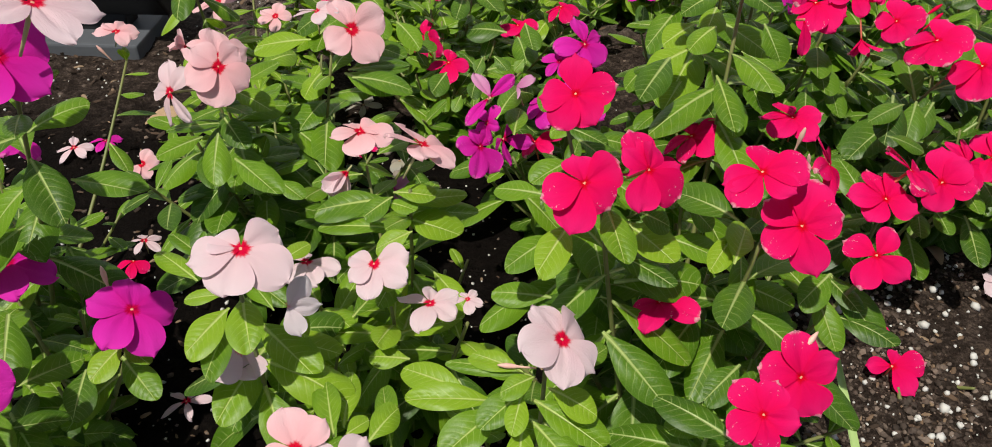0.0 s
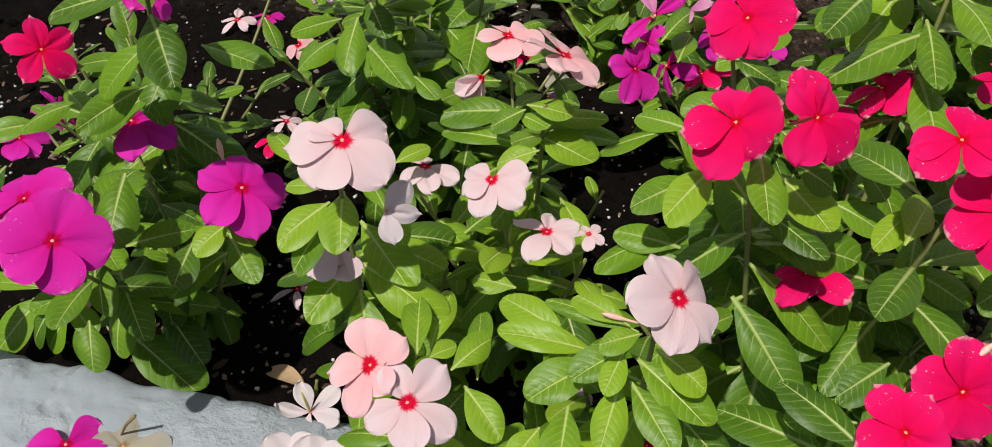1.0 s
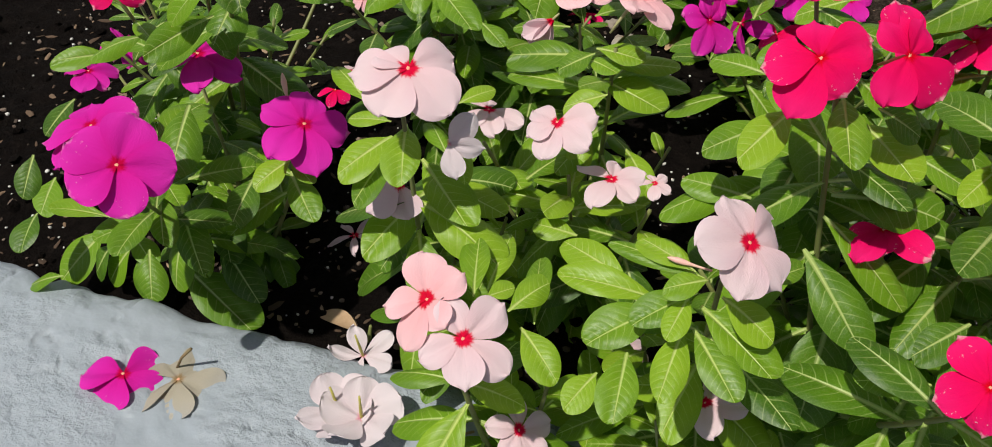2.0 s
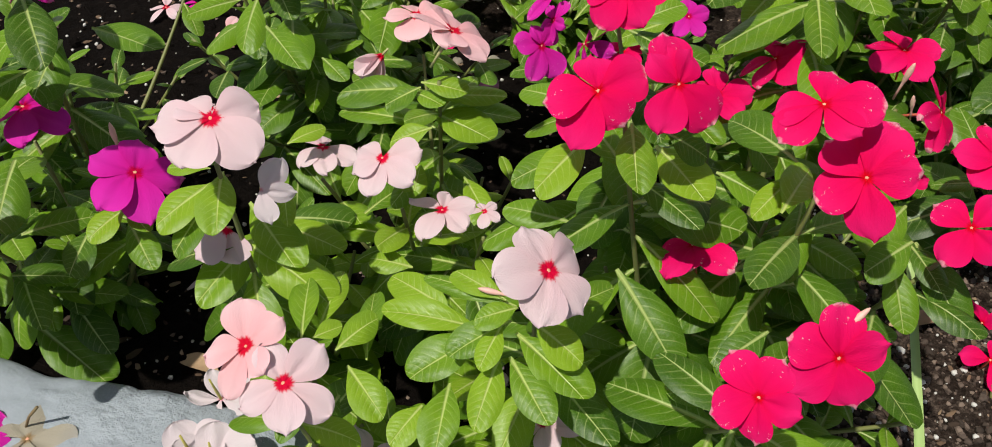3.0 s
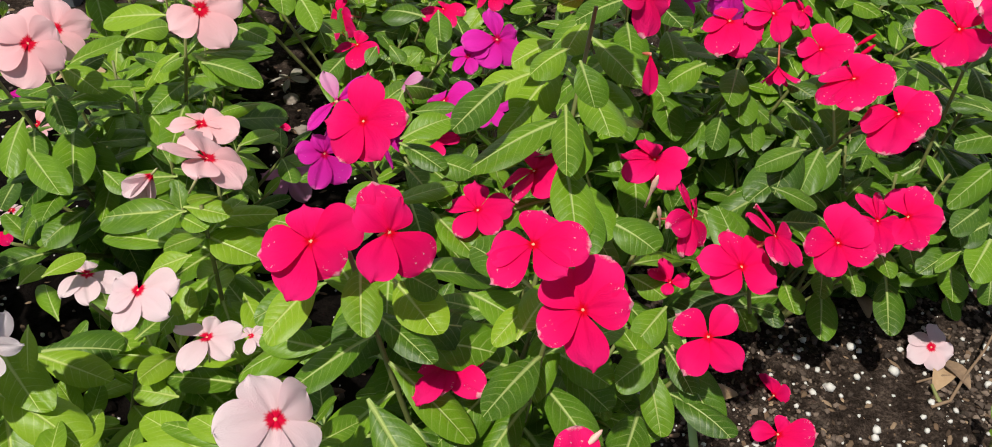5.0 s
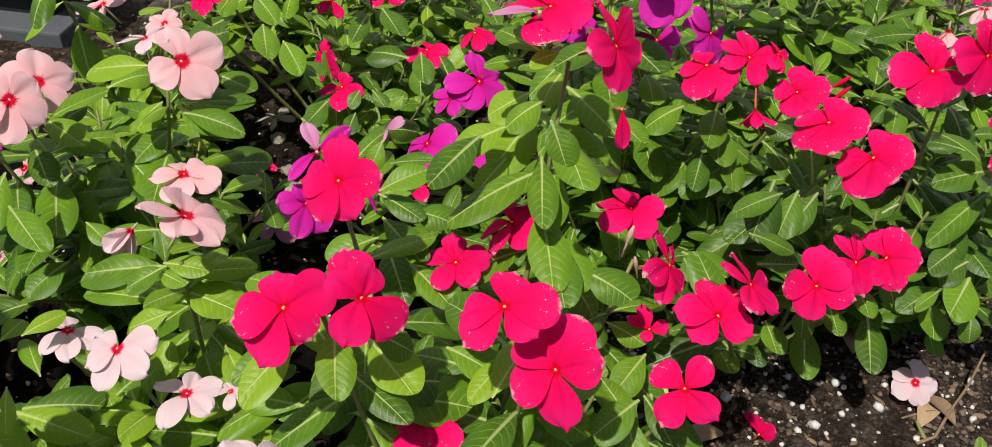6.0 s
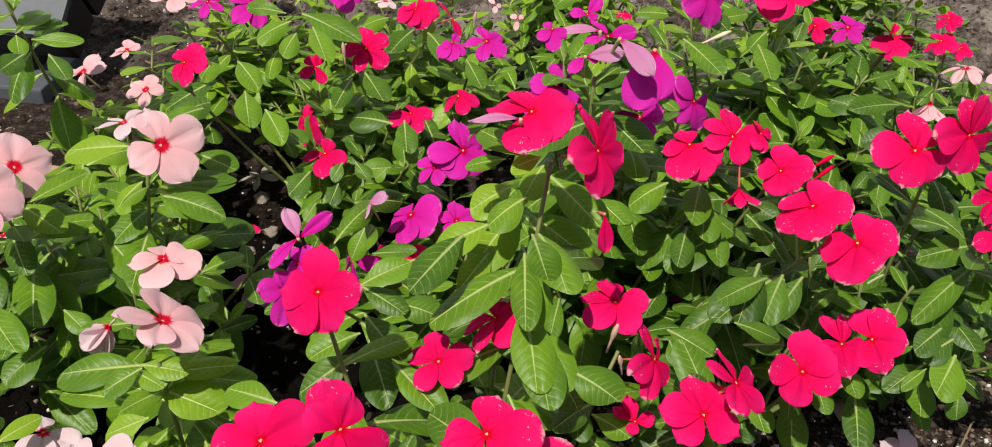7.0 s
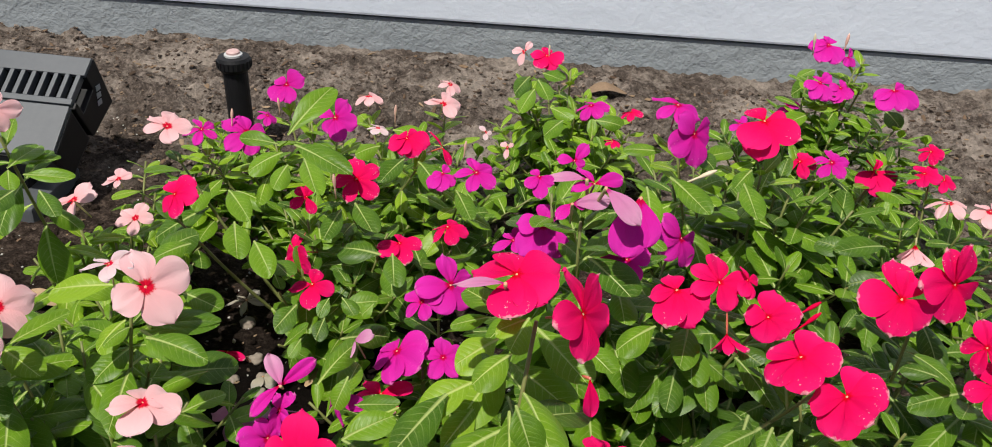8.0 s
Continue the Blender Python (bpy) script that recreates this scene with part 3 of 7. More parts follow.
plant_n = plant_at(-0.02, 0.37, "leafy periwinkle plant with pink flowers in dark soil")
flower(plant_n, "P", (-0.057, 0.326, 0.217), (-0.15, -0.42, 0.90), 0.047, 0.90, petals=((295, 1.14), (232, 0.94), (20, 1.00), (82, 1.16), (140, 0.81)))
flower(plant_n, "W", (-0.034, 0.316, 0.208), (0.23, -0.49, 0.84), 0.051, 0.85, petals=((243, 1.05), (316, 0.87), (46, 0.93), (114, 1.00), (165, 1.11)))
flower(plant_n, "W", (-0.014, 0.349, 0.095), (0.42, -0.18, 0.89), 0.045, 0.80, petals=((221, 1.00), (299, 1.15), (14, 0.90), (81, 0.95), (153, 0.95)))
shoot(plant_n, (-0.050, 0.331, 0.183), 780, 6, 0.06, "fresh", skip=2)
shoot(plant_n, (-0.013, 0.352, 0.066), 781, 4, 0.06, "fresh", skip=2)
bush(plant_n, 78, 3, 0.045, 0.14, "fresh")

plant_d = plant_at(-0.03, 0.56, "leafy periwinkle plant with salmon-pink flowers in dark soil")
flower(plant_d, "W", (-0.094, 0.504, 0.203), (0.13, 0.02, 0.99), 0.044, 0.75, petals=((171, 1.14), (298, 0.72), (338, 0.88), (69, 1.00), (118, 1.20)))
flower(plant_d, "W", (-0.037, 0.470, 0.232), (-0.06, -0.36, 0.93), 0.048, 0.80, petals=((204, 1.00), (339, 0.81), (44, 0.83), (88, 1.12), (149, 1.11)))
flower(plant_d, "W", (-0.001, 0.471, 0.198), (0.08, 0.01, 1.00), 0.045, 0.75, petals=((273, 0.81), (339, 1.09), (79, 1.20), (152, 0.91), (210, 0.95)))
flower(plant_d, "W", (0.024, 0.478, 0.198), (-0.01, -0.12, 0.99), 0.021, 0.70, petals=((310, 0.72), (10, 0.92), (105, 1.20), (165, 1.08), (237, 0.95)))
flower(plant_d, "P", (-0.084, 0.669, 0.213), (0.01, -0.08, 1.00), 0.051, 1.10, petals=((221, 0.74), (296, 0.80), (28, 1.00), (97, 1.20), (176, 1.15)))
flower(plant_d, "P", (-0.011, 0.529, 0.289), (0.46, 0.21, 0.86), 0.056, 1.00, petals=((205, 0.95), (282, 1.18), (22, 1.05), (86, 0.87), (150, 0.95)))
shoot(plant_d, (-0.097, 0.503, 0.177), 680, 6, 0.06, "fresh", skip=1)
shoot(plant_d, (-0.029, 0.475, 0.190), 681, 6, 0.06, "fresh", skip=1)
shoot(plant_d, (0.024, 0.477, 0.177), 682, 6, 0.06, "fresh", skip=1)
shoot(plant_d, (-0.082, 0.674, 0.176), 683, 6, 0.06, "fresh", skip=1)
shoot(plant_d, (-0.020, 0.529, 0.253), 684, 6, 0.06, "fresh", skip=1)
bush(plant_d, 68, 7, 0.1, 0.17, "fresh")

plant_e = plant_at(-0.18, 0.73, "leafy periwinkle plant with salmon-pink flowers in dark soil")
flower(plant_e, "P", (-0.181, 0.630, 0.291), (0.45, -0.65, 0.61), 0.053, 1.15, petals=((243, 0.84), (346, 0.90), (52, 1.04), (105, 1.18), (169, 1.00)))
flower(plant_e, "W", (-0.224, 0.633, 0.266), (-0.51, -0.80, 0.33), 0.054, 0.60, petals=((196, 0.98), (254, 0.93), (333, 1.00), (44, 1.04), (106, 1.16)))
flower(plant_e, "P", (-0.095, 0.719, 0.284), (0.48, -0.64, 0.60), 0.065, 0.95, petals=((231, 1.06), (314, 0.95), (61, 0.84), (151, 1.05)))
flower(plant_e, "W", (-0.124, 0.724, 0.297), (-0.03, 0.00, 1.00), 0.043, 0.6, 35)
flower(plant_e, "P", (-0.206, 0.697, 0.264), (0.55, -0.43, 0.72), 0.058, 1, 5)
shoot(plant_e, (-0.190, 0.649, 0.265), 690, 6, 0.06, "deep", skip=1)
shoot(plant_e, (-0.232, 0.652, 0.241), 691, 6, 0.06, "deep", skip=1)
shoot(plant_e, (-0.116, 0.731, 0.260), 692, 6, 0.06, "deep", skip=1)
shoot(plant_e, (-0.222, 0.709, 0.233), 693, 6, 0.06, "deep", skip=1)
bush(plant_e, 69, 20, 0.16, 0.22, "deep", size=0.06)

plant_f = plant_at(0.17, 0.5, "leafy periwinkle plant with rose-red flowers in dark soil")
flower(plant_f, "R", (0.094, 0.414, 0.341), (0.05, -0.60, 0.80), 0.049, 1.05, petals=((292, 0.70), (219, 1.02), (139, 0.78), (76, 1.15), (22, 1.00)))
flower(plant_f, "R", (0.128, 0.422, 0.346), (0.40, -0.62, 0.67), 0.047, 1.00, petals=((306, 1.01), (338, 0.81), (268, 0.70), (163, 1.09), (90, 1.00)))
flower(plant_f, "R", (0.091, 0.517, 0.339), (-0.23, -0.71, 0.67), 0.050, 0.95, petals=((182, 1.07), (264, 1.02), (355, 0.93), (57, 1.00), (116, 0.94)))
flower(plant_f, "R", (0.193, 0.436, 0.338), (-0.12, -0.35, 0.93), 0.044, 1.00, petals=((261, 0.87), (186, 1.20), (141, 0.97), (50, 1.20), (12, 1.00)))
flower(plant_f, "R", (0.220, 0.431, 0.306), (-0.20, -0.66, 0.72), 0.050, 0.95, petals=((246, 1.13), (317, 0.99), (188, 0.95), (98, 1.16), (31, 1.00)))
flower(plant_f, "R", (0.294, 0.489, 0.242), (-0.24, -0.63, 0.74), 0.047, 0.90, petals=((230, 0.94), (324, 0.97), (57, 1.07), (133, 1.03)))
flower(plant_f, "R", (0.181, 0.587, 0.269), (-0.42, -0.14, 0.90), 0.048, 0.80, petals=((196, 1.00), (277, 0.81), (9, 1.00), (76, 1.18), (130, 1.11)))
flower(plant_f, "R", (0.150, 0.554, 0.258), (-0.01, -0.37, 0.93), 0.044, 0.85, petals=((202, 1.05), (285, 1.00), (346, 1.00), (137, 0.92), (63, 0.95)))
flower(plant_f, "R", (0.256, 0.607, 0.276), (-0.07, -0.13, 0.99), 0.046, 0.90, petals=((190, 0.98), (289, 0.91), (347, 1.00), (55, 1.12), (122, 1.06)))
flower(plant_f, "R", (0.284, 0.589, 0.248), (0.83, -0.31, 0.46), 0.052, 0.75, petals=((253, 0.72), (325, 1.00), (46, 1.20), (98, 1.05), (162, 0.95)))
flower(plant_f, "R", (0.228, 0.393, 0.224), (0.18, -0.79, 0.59), 0.052, 0.95, petals=((214, 0.96), (285, 1.04), (357, 0.98), (55, 1.09), (127, 1.00)))
flower(plant_f, "R", (0.183, 0.313, 0.278), (-0.27, -0.67, 0.69), 0.037, 0.95, petals=((240, 0.96), (305, 1.15), (22, 1.09), (84, 1.00), (160, 0.94)))
flower(plant_f, "R", (0.151, 0.452, 0.225), (-0.22, -0.06, 0.97), 0.048, 0.90, petals=((8, 0.83), (71, 1.20), (91, 0.74), (148, 1.17), (222, 0.95)))
flower(plant_f, "R", (0.193, 0.605, 0.411), (-0.09, -0.10, 0.99), 0.052, 1.20, petals=((209, 1.00), (287, 0.72), (354, 0.97), (90, 1.20), (132, 1.11)))
flower(plant_f, "V", (0.188, 0.591, 0.414), (0.00, -0.51, 0.86), 0.055, 0.3, petals=((6, 1.00),), stub=True)
flower(plant_f, "R", (0.231, 0.598, 0.395), (0.78, -0.38, 0.49), 0.053, 0.95, petals=((313, 1.01), (272, 0.99), (45, 1.01), (199, 0.94), (117, 1.00)))
shoot(plant_f, (0.105, 0.433, 0.320), 700, 6, 0.066, "deep", skip=2)
shoot(plant_f, (0.085, 0.535, 0.315), 701, 6, 0.066, "deep", skip=2)
shoot(plant_f, (0.206, 0.447, 0.292), 702, 6, 0.066, "deep", skip=2)
shoot(plant_f, (0.298, 0.502, 0.217), 703, 6, 0.066, "deep", skip=2)
shoot(plant_f, (0.181, 0.598, 0.239), 704, 6, 0.066, "deep", skip=2)
shoot(plant_f, (0.149, 0.566, 0.231), 705, 6, 0.066, "deep", skip=2)
shoot(plant_f, (0.263, 0.605, 0.236), 706, 6, 0.066, "deep", skip=2)
shoot(plant_f, (0.232, 0.407, 0.197), 707, 6, 0.066, "deep", skip=2)
shoot(plant_f, (0.192, 0.325, 0.253), 708, 6, 0.066, "deep", skip=2)
shoot(plant_f, (0.155, 0.449, 0.186), 709, 6, 0.066, "deep", skip=2)
shoot(plant_f, (0.206, 0.615, 0.374), 710, 6, 0.066, "deep", skip=2)
bush(plant_f, 70, 14, 0.14, 0.24, "deep")

plant_g = plant_at(0.4, 0.76, "leafy periwinkle plant with rose-red flowers in dark soil")
flower(plant_g, "R", (0.314, 0.546, 0.248), (0.09, -0.42, 0.90), 0.049, 0.95, petals=((238, 0.99), (290, 1.08), (359, 1.13), (52, 1.00), (157, 0.95)))
flower(plant_g, "R", (0.331, 0.561, 0.263), (0.60, -0.02, 0.80), 0.051, 0.75, petals=((213, 1.02), (354, 0.96), (75, 1.03), (154, 0.98), (288, 0.95)))
flower(plant_g, "R", (0.456, 0.686, 0.200), (-0.40, -0.60, 0.69), 0.050, 0.95, petals=((286, 1.00), (237, 1.03), (166, 0.98), (98, 1.07), (50, 0.94)))
flower(plant_g, "R", (0.433, 0.681, 0.196), (0.33, -0.49, 0.81), 0.050, 0.80, petals=((268, 0.98), (307, 1.00), (121, 1.03), (39, 0.95), (183, 0.95)))
flower(plant_g, "R", (0.398, 0.641, 0.202), (-0.45, -0.55, 0.70), 0.052, 1.00, petals=((254, 1.16), (203, 1.00), (152, 1.05), (65, 0.97), (350, 0.95)))
shoot(plant_g, (0.325, 0.568, 0.229), 710, 6, 0.066, "shaded", skip=0)
shoot(plant_g, (0.452, 0.698, 0.169), 711, 6, 0.066, "shaded", skip=0)
shoot(plant_g, (0.408, 0.662, 0.177), 712, 6, 0.066, "shaded", skip=0)
bush(plant_g, 71, 14, 0.13, 0.17, "shaded")
bush(plant_g, 171, 8, 0.1, 0.18, "shaded", shift=(0.05, -0.04))

plant_h = plant_at(0.5, 0.84, "leafy periwinkle plant with rose-red flowers in dark soil")
flower(plant_h, "R", (0.478, 0.789, 0.305), (0.06, -0.69, 0.72), 0.059, 1.10, petals=((250, 0.86), (281, 1.09), (4, 1.10), (79, 1.00), (146, 0.94)))
flower(plant_h, "R", (0.516, 0.799, 0.318), (0.45, -0.81, 0.38), 0.062, 0.95, petals=((277, 1.06), (319, 0.95), (31, 1.20), (112, 1.00), (180, 0.85)))
flower(plant_h, "R", (0.548, 0.778, 0.277), (-0.70, -0.42, 0.58), 0.050, 0.73, 46)
flower(plant_h, "R", (0.557, 0.763, 0.251), (-0.34, -0.68, 0.64), 0.050, 0.78, 3)
shoot(plant_h, (0.506, 0.817, 0.284), 720, 6, 0.066, "shaded", skip=0)
shoot(plant_h, (0.565, 0.784, 0.239), 721, 6, 0.066, "shaded", skip=0)
bush(plant_h, 72, 16, 0.15, 0.22, "shaded")
bush(plant_h, 172, 11, 0.14, 0.2, "shaded", shift=(0.03, -0.05))

plant_i = plant_at(-0.28, 0.97, "leafy periwinkle plant with small pink flowers in dark soil")
flower(plant_i, "P", (-0.283, 0.850, 0.354), (0.61, -0.61, 0.51), 0.044, 0.8, 6)
flower(plant_i, "P", (-0.298, 0.959, 0.200), (-0.40, -0.31, 0.86), 0.056, 0.75, petals=((193, 0.93), (341, 0.81), (7, 1.20), (110, 1.07), (252, 0.95)))
flower(plant_i, "P", (-0.237, 0.967, 0.182), (0.07, -0.41, 0.91), 0.041, 0.80, petals=((190, 0.87), (266, 1.02), (333, 1.00), (30, 1.05), (98, 0.95)))
flower(plant_i, "P", (-0.260, 0.986, 0.216), (-0.02, -0.36, 0.93), 0.030, 0.75, petals=((230, 1.00), (282, 1.20), (350, 0.90), (23, 1.20), (100, 0.76)))
shoot(plant_i, (-0.296, 0.863, 0.333), 730, 6, 0.056, "fresh", skip=0)
shoot(plant_i, (-0.298, 0.960, 0.164), 731, 6, 0.056, "fresh", skip=0)
shoot(plant_i, (-0.252, 0.981, 0.172), 732, 6, 0.056, "fresh", skip=0)
bush(plant_i, 73, 23, 0.11, 0.17, "fresh", size=0.056)

plant_j = plant_at(-0.05, 1.03, "leafy periwinkle plant with rose-red flowers in dark soil")
flower(plant_j, "P", (-0.204, 0.999, 0.278), (0.21, -0.24, 0.95), 0.051, 0.85, petals=((207, 1.00), (276, 1.10), (332, 1.02), (31, 0.92), (120, 0.83)))
flower(plant_j, "R", (-0.015, 1.039, 0.218), (-0.02, -0.65, 0.76), 0.057, 0.80, petals=((218, 1.00), (286, 1.02), (8, 0.97), (77, 1.00), (146, 1.05)))
flower(plant_j, "R", (-0.167, 0.925, 0.243), (-0.25, -0.55, 0.80), 0.049, 0.85, petals=((235, 1.00), (305, 0.77), (52, 0.84), (111, 1.20), (168, 1.09)))
flower(plant_j, "R", (-0.061, 1.004, 0.210), (0.40, -0.70, 0.60), 0.035, 0.80, petals=((56, 1.20), (344, 0.83), (273, 0.84), (135, 1.16)))
flower(plant_j, "R", (-0.065, 0.974, 0.159), (-0.67, -0.65, 0.36), 0.055, 0.85, petals=((252, 0.83), (344, 1.20), (48, 1.00), (103, 1.08), (141, 0.85)))
flower(plant_j, "R", (0.039, 1.010, 0.160), (0.04, -0.14, 0.99), 0.051, 0.85, petals=((184, 0.97), (272, 0.72), (17, 1.00), (65, 1.20), (116, 1.20)))
flower(plant_j, "R", (0.089, 1.026, 0.178), (-0.15, -0.19, 0.97), 0.048, 0.73, 44, curl=25)
flower(plant_j, "R", (-0.036, 0.933, 0.148), (0.02, -0.40, 0.91), 0.048, 0.80, petals=((265, 0.81), (17, 1.03), (97, 1.20), (175, 0.97)))
shoot(plant_j, (-0.203, 1.007, 0.243), 740, 6, 0.066, "deep", skip=0)
shoot(plant_j, (-0.017, 1.052, 0.184), 741, 6, 0.066, "deep", skip=0)
shoot(plant_j, (-0.172, 0.930, 0.212), 742, 6, 0.066, "deep", skip=0)
shoot(plant_j, (-0.064, 1.011, 0.177), 743, 6, 0.066, "deep", skip=0)
shoot(plant_j, (-0.058, 0.988, 0.130), 744, 4, 0.066, "deep", skip=0)
shoot(plant_j, (0.039, 1.017, 0.121), 745, 4, 0.066, "deep", skip=0)
shoot(plant_j, (0.093, 1.031, 0.145), 746, 4, 0.066, "deep", skip=0)
shoot(plant_j, (-0.030, 0.939, 0.112), 747, 4, 0.066, "deep", skip=0)
bush(plant_j, 74, 29, 0.15, 0.19, "deep")

plant_k = plant_at(0.03, 1.24, "leafy periwinkle plant with pink and magenta flowers in dark soil")
flower(plant_k, "P", (-0.066, 1.300, 0.202), (0.04, 0.04, 1.00), 0.043, 0.8, 37, curl=16)
flower(plant_k, "W", (-0.042, 1.250, 0.180), (0.20, -0.04, 0.98), 0.033, 0.8, 7, curl=12)
flower(plant_k, "P", (0.032, 1.319, 0.192), (0.24, -0.26, 0.94), 0.051, 0.85, petals=((208, 1.07), (256, 1.00), (319, 0.78), (0, 0.96), (136, 1.07)))
flower(plant_k, "P", (0.035, 1.360, 0.206), (0.26, -0.21, 0.94), 0.040, 0.7, 37, curl=17)
flower(plant_k, "M", (0.072, 1.084, 0.213), (0.10, -0.60, 0.80), 0.039, 0.85, petals=((59, 1.20), (100, 1.20), (143, 1.00), (244, 0.60), (30, 0.60)))
flower(plant_k, "M", (0.111, 1.080, 0.220), (0.17, -0.32, 0.93), 0.051, 0.7, 8, curl=11)
shoot(plant_k, (-0.067, 1.299, 0.171), 750, 6, 0.06, "fresh", skip=0)
shoot(plant_k, (-0.045, 1.251, 0.153), 751, 6, 0.06, "fresh", skip=0)
shoot(plant_k, (0.031, 1.348, 0.167), 752, 6, 0.06, "fresh", skip=0)
shoot(plant_k, (0.092, 1.089, 0.180), 753, 6, 0.06, "fresh", skip=0)
bush(plant_k, 75, 29, 0.15, 0.19, "deep", size=0.06)

plant_l = plant_at(0.21, 1.42, "leafy periwinkle plant with red and magenta flowers in dark soil")
flower(plant_l, "R", (0.160, 1.502, 0.208), (0.00, -0.50, 0.86), 0.054, 0.95, petals=((0, 0.93), (63, 1.02), (122, 1.00), (163, 1.03), (276, 0.60)))
flower(plant_l, "M", (0.234, 1.400, 0.178), (-0.12, -0.20, 0.97), 0.056, 0.75, 61, curl=25)
flower(plant_l, "R", (0.291, 1.400, 0.174), (-0.21, -0.03, 0.98), 0.039, 0.73, 21, curl=18)
flower(plant_l, "R", (0.266, 1.300, 0.172), (-0.03, -0.15, 0.99), 0.024, 0.73, 33, curl=13)
shoot(plant_l, (0.164, 1.505, 0.167), 760, 6, 0.06, "fresh", skip=0)
shoot(plant_l, (0.238, 1.406, 0.141), 761, 4, 0.06, "fresh", skip=0)
shoot(plant_l, (0.295, 1.400, 0.146), 762, 4, 0.06, "fresh", skip=0)
shoot(plant_l, (0.267, 1.302, 0.150), 763, 6, 0.06, "fresh", skip=0)
bush(plant_l, 76, 24, 0.13, 0.19, "fresh", size=0.06)

plant_m = plant_at(0.11, 0.82, "leafy periwinkle plant with magenta flowers in dark soil")
flower(plant_m, "R", (0.065, 0.809, 0.123), (-0.22, 0.00, 0.98), 0.054, 0.65, petals=((210, 1.14), (321, 0.96), (12, 0.88), (79, 1.06), (137, 1.00)))
flower(plant_m, "V", (0.028, 0.662, 0.254), (0.00, -0.60, 0.80), 0.054, 0.50, petals=((301, 1.00),), stub=True)
flower(plant_m, "M", (0.026, 0.666, 0.251), (0.10, -0.60, 0.80), 0.060, 0.45, petals=((229, 1.03), (57, 0.97)), stub=True)
flower(plant_m, "M", (0.113, 0.898, 0.192), (0.38, -0.63, 0.68), 0.061, 0.90, petals=((226, 0.81), (302, 1.03), (27, 1.13), (84, 0.97), (159, 0.95)))
flower(plant_m, "M", (0.088, 0.887, 0.176), (-0.35, -0.41, 0.84), 0.043, 0.8, 43)
flower(plant_m, "M", (0.076, 0.831, 0.158), (-0.39, -0.32, 0.86), 0.060, 0.95, petals=((203, 1.00), (319, 0.72), (25, 0.88), (93, 1.17), (144, 1.20)))
flower(plant_m, "M", (0.118, 0.833, 0.156), (0.23, -0.46, 0.86), 0.044, 0.8, 70)
flower(plant_m, "M", (0.020, 0.647, 0.217), (0.67, -0.50, 0.55), 0.045, 0.85, petals=((260, 0.87), (331, 0.72), (29, 1.00), (105, 1.20), (159, 1.20)))
flower(plant_m, "M", (0.026, 0.662, 0.231), (-0.62, -0.58, 0.53), 0.032, 0.7, 68)
shoot(plant_m, (0.069, 0.810, 0.080), 770, 4, 0.066, "deep", skip=0)
shoot(plant_m, (0.100, 0.909, 0.155), 771, 6, 0.066, "deep", skip=0)
shoot(plant_m, (0.097, 0.846, 0.125), 772, 4, 0.066, "deep", skip=0)
shoot(plant_m, (0.029, 0.669, 0.204), 773, 6, 0.066, "deep", skip=0)
bush(plant_m, 77, 18, 0.13, 0.16, "deep")

plant_o = plant_at(-0.4, 0.62, "leafy periwinkle plant with magenta and red flowers in dark soil")
flower(plant_o, "R", (-0.334, 0.460, 0.273), (0.62, -0.53, 0.58), 0.046, 0.73, 27)
flower(plant_o, "M", (-0.205, 0.409, 0.407), (0.51, -0.61, 0.61), 0.062, 0.95, 28)
flower(plant_o, "W", (-0.176, 0.405, 0.438), (0.44, 0.06, 0.89), 0.062, 0.8, 62)
flower(plant_o, "M", (-0.274, 0.492, 0.305), (0.55, 0.19, 0.81), 0.045, 0.8, 21)
shoot(plant_o, (-0.348, 0.472, 0.250), 790, 6, 0.054, "deep", skip=0)
shoot(plant_o, (-0.205, 0.415, 0.389), 791, 6, 0.054, "deep", skip=0)
shoot(plant_o, (-0.287, 0.488, 0.277), 792, 6, 0.054, "deep", skip=0)
bush(plant_o, 79, 12, 0.12, 0.22, "deep", size=0.054)

plant_p = plant_at(0.42, 1.1, "leafy periwinkle plant with red and magenta flowers in dark soil")
flower(plant_p, "R", (0.498, 1.161, 0.144), (0.10, -0.60, 0.80), 0.037, 0.95, petals=((28, 1.00), (81, 1.12), (208, 0.99), (244, 1.06), (335, 0.71)))
flower(plant_p, "M", (0.312, 1.020, 0.349), (0.10, -0.13, 0.99), 0.057, 0.8, 37, curl=18)
flower(plant_p, "M", (0.328, 0.992, 0.334), (0.59, -0.73, 0.34), 0.054, 0.95, petals=((241, 0.88), (0, 1.00), (66, 1.20), (134, 1.20), (173, 0.74)))
flower(plant_p, "R", (0.404, 1.056, 0.326), (0.10, -0.50, 0.86), 0.072, 1.00, petals=((64, 1.20), (87, 1.20), (159, 1.11), (180, 0.68), (315, 0.60)))
flower(plant_p, "R", (0.466, 1.120, 0.256), (-0.40, -0.29, 0.87), 0.043, 0.83, 26, curl=20)
flower(plant_p, "M", (0.506, 1.140, 0.249), (-0.12, -0.45, 0.89), 0.047, 0.7, 53, curl=13)
flower(plant_p, "R", (0.555, 1.139, 0.245), (-0.10, -0.60, 0.80), 0.052, 1.00, petals=((48, 1.02), (98, 1.20), (138, 0.98), (278, 0.60)))
shoot(plant_p, (0.496, 1.166, 0.115), 800, 4, 0.066, "fresh", skip=0)
shoot(plant_p, (0.318, 1.014, 0.304), 801, 6, 0.066, "fresh", skip=0)
shoot(plant_p, (0.413, 1.055, 0.276), 802, 6, 0.066, "fresh", skip=0)
shoot(plant_p, (0.491, 1.138, 0.223), 803, 6, 0.066, "fresh", skip=0)
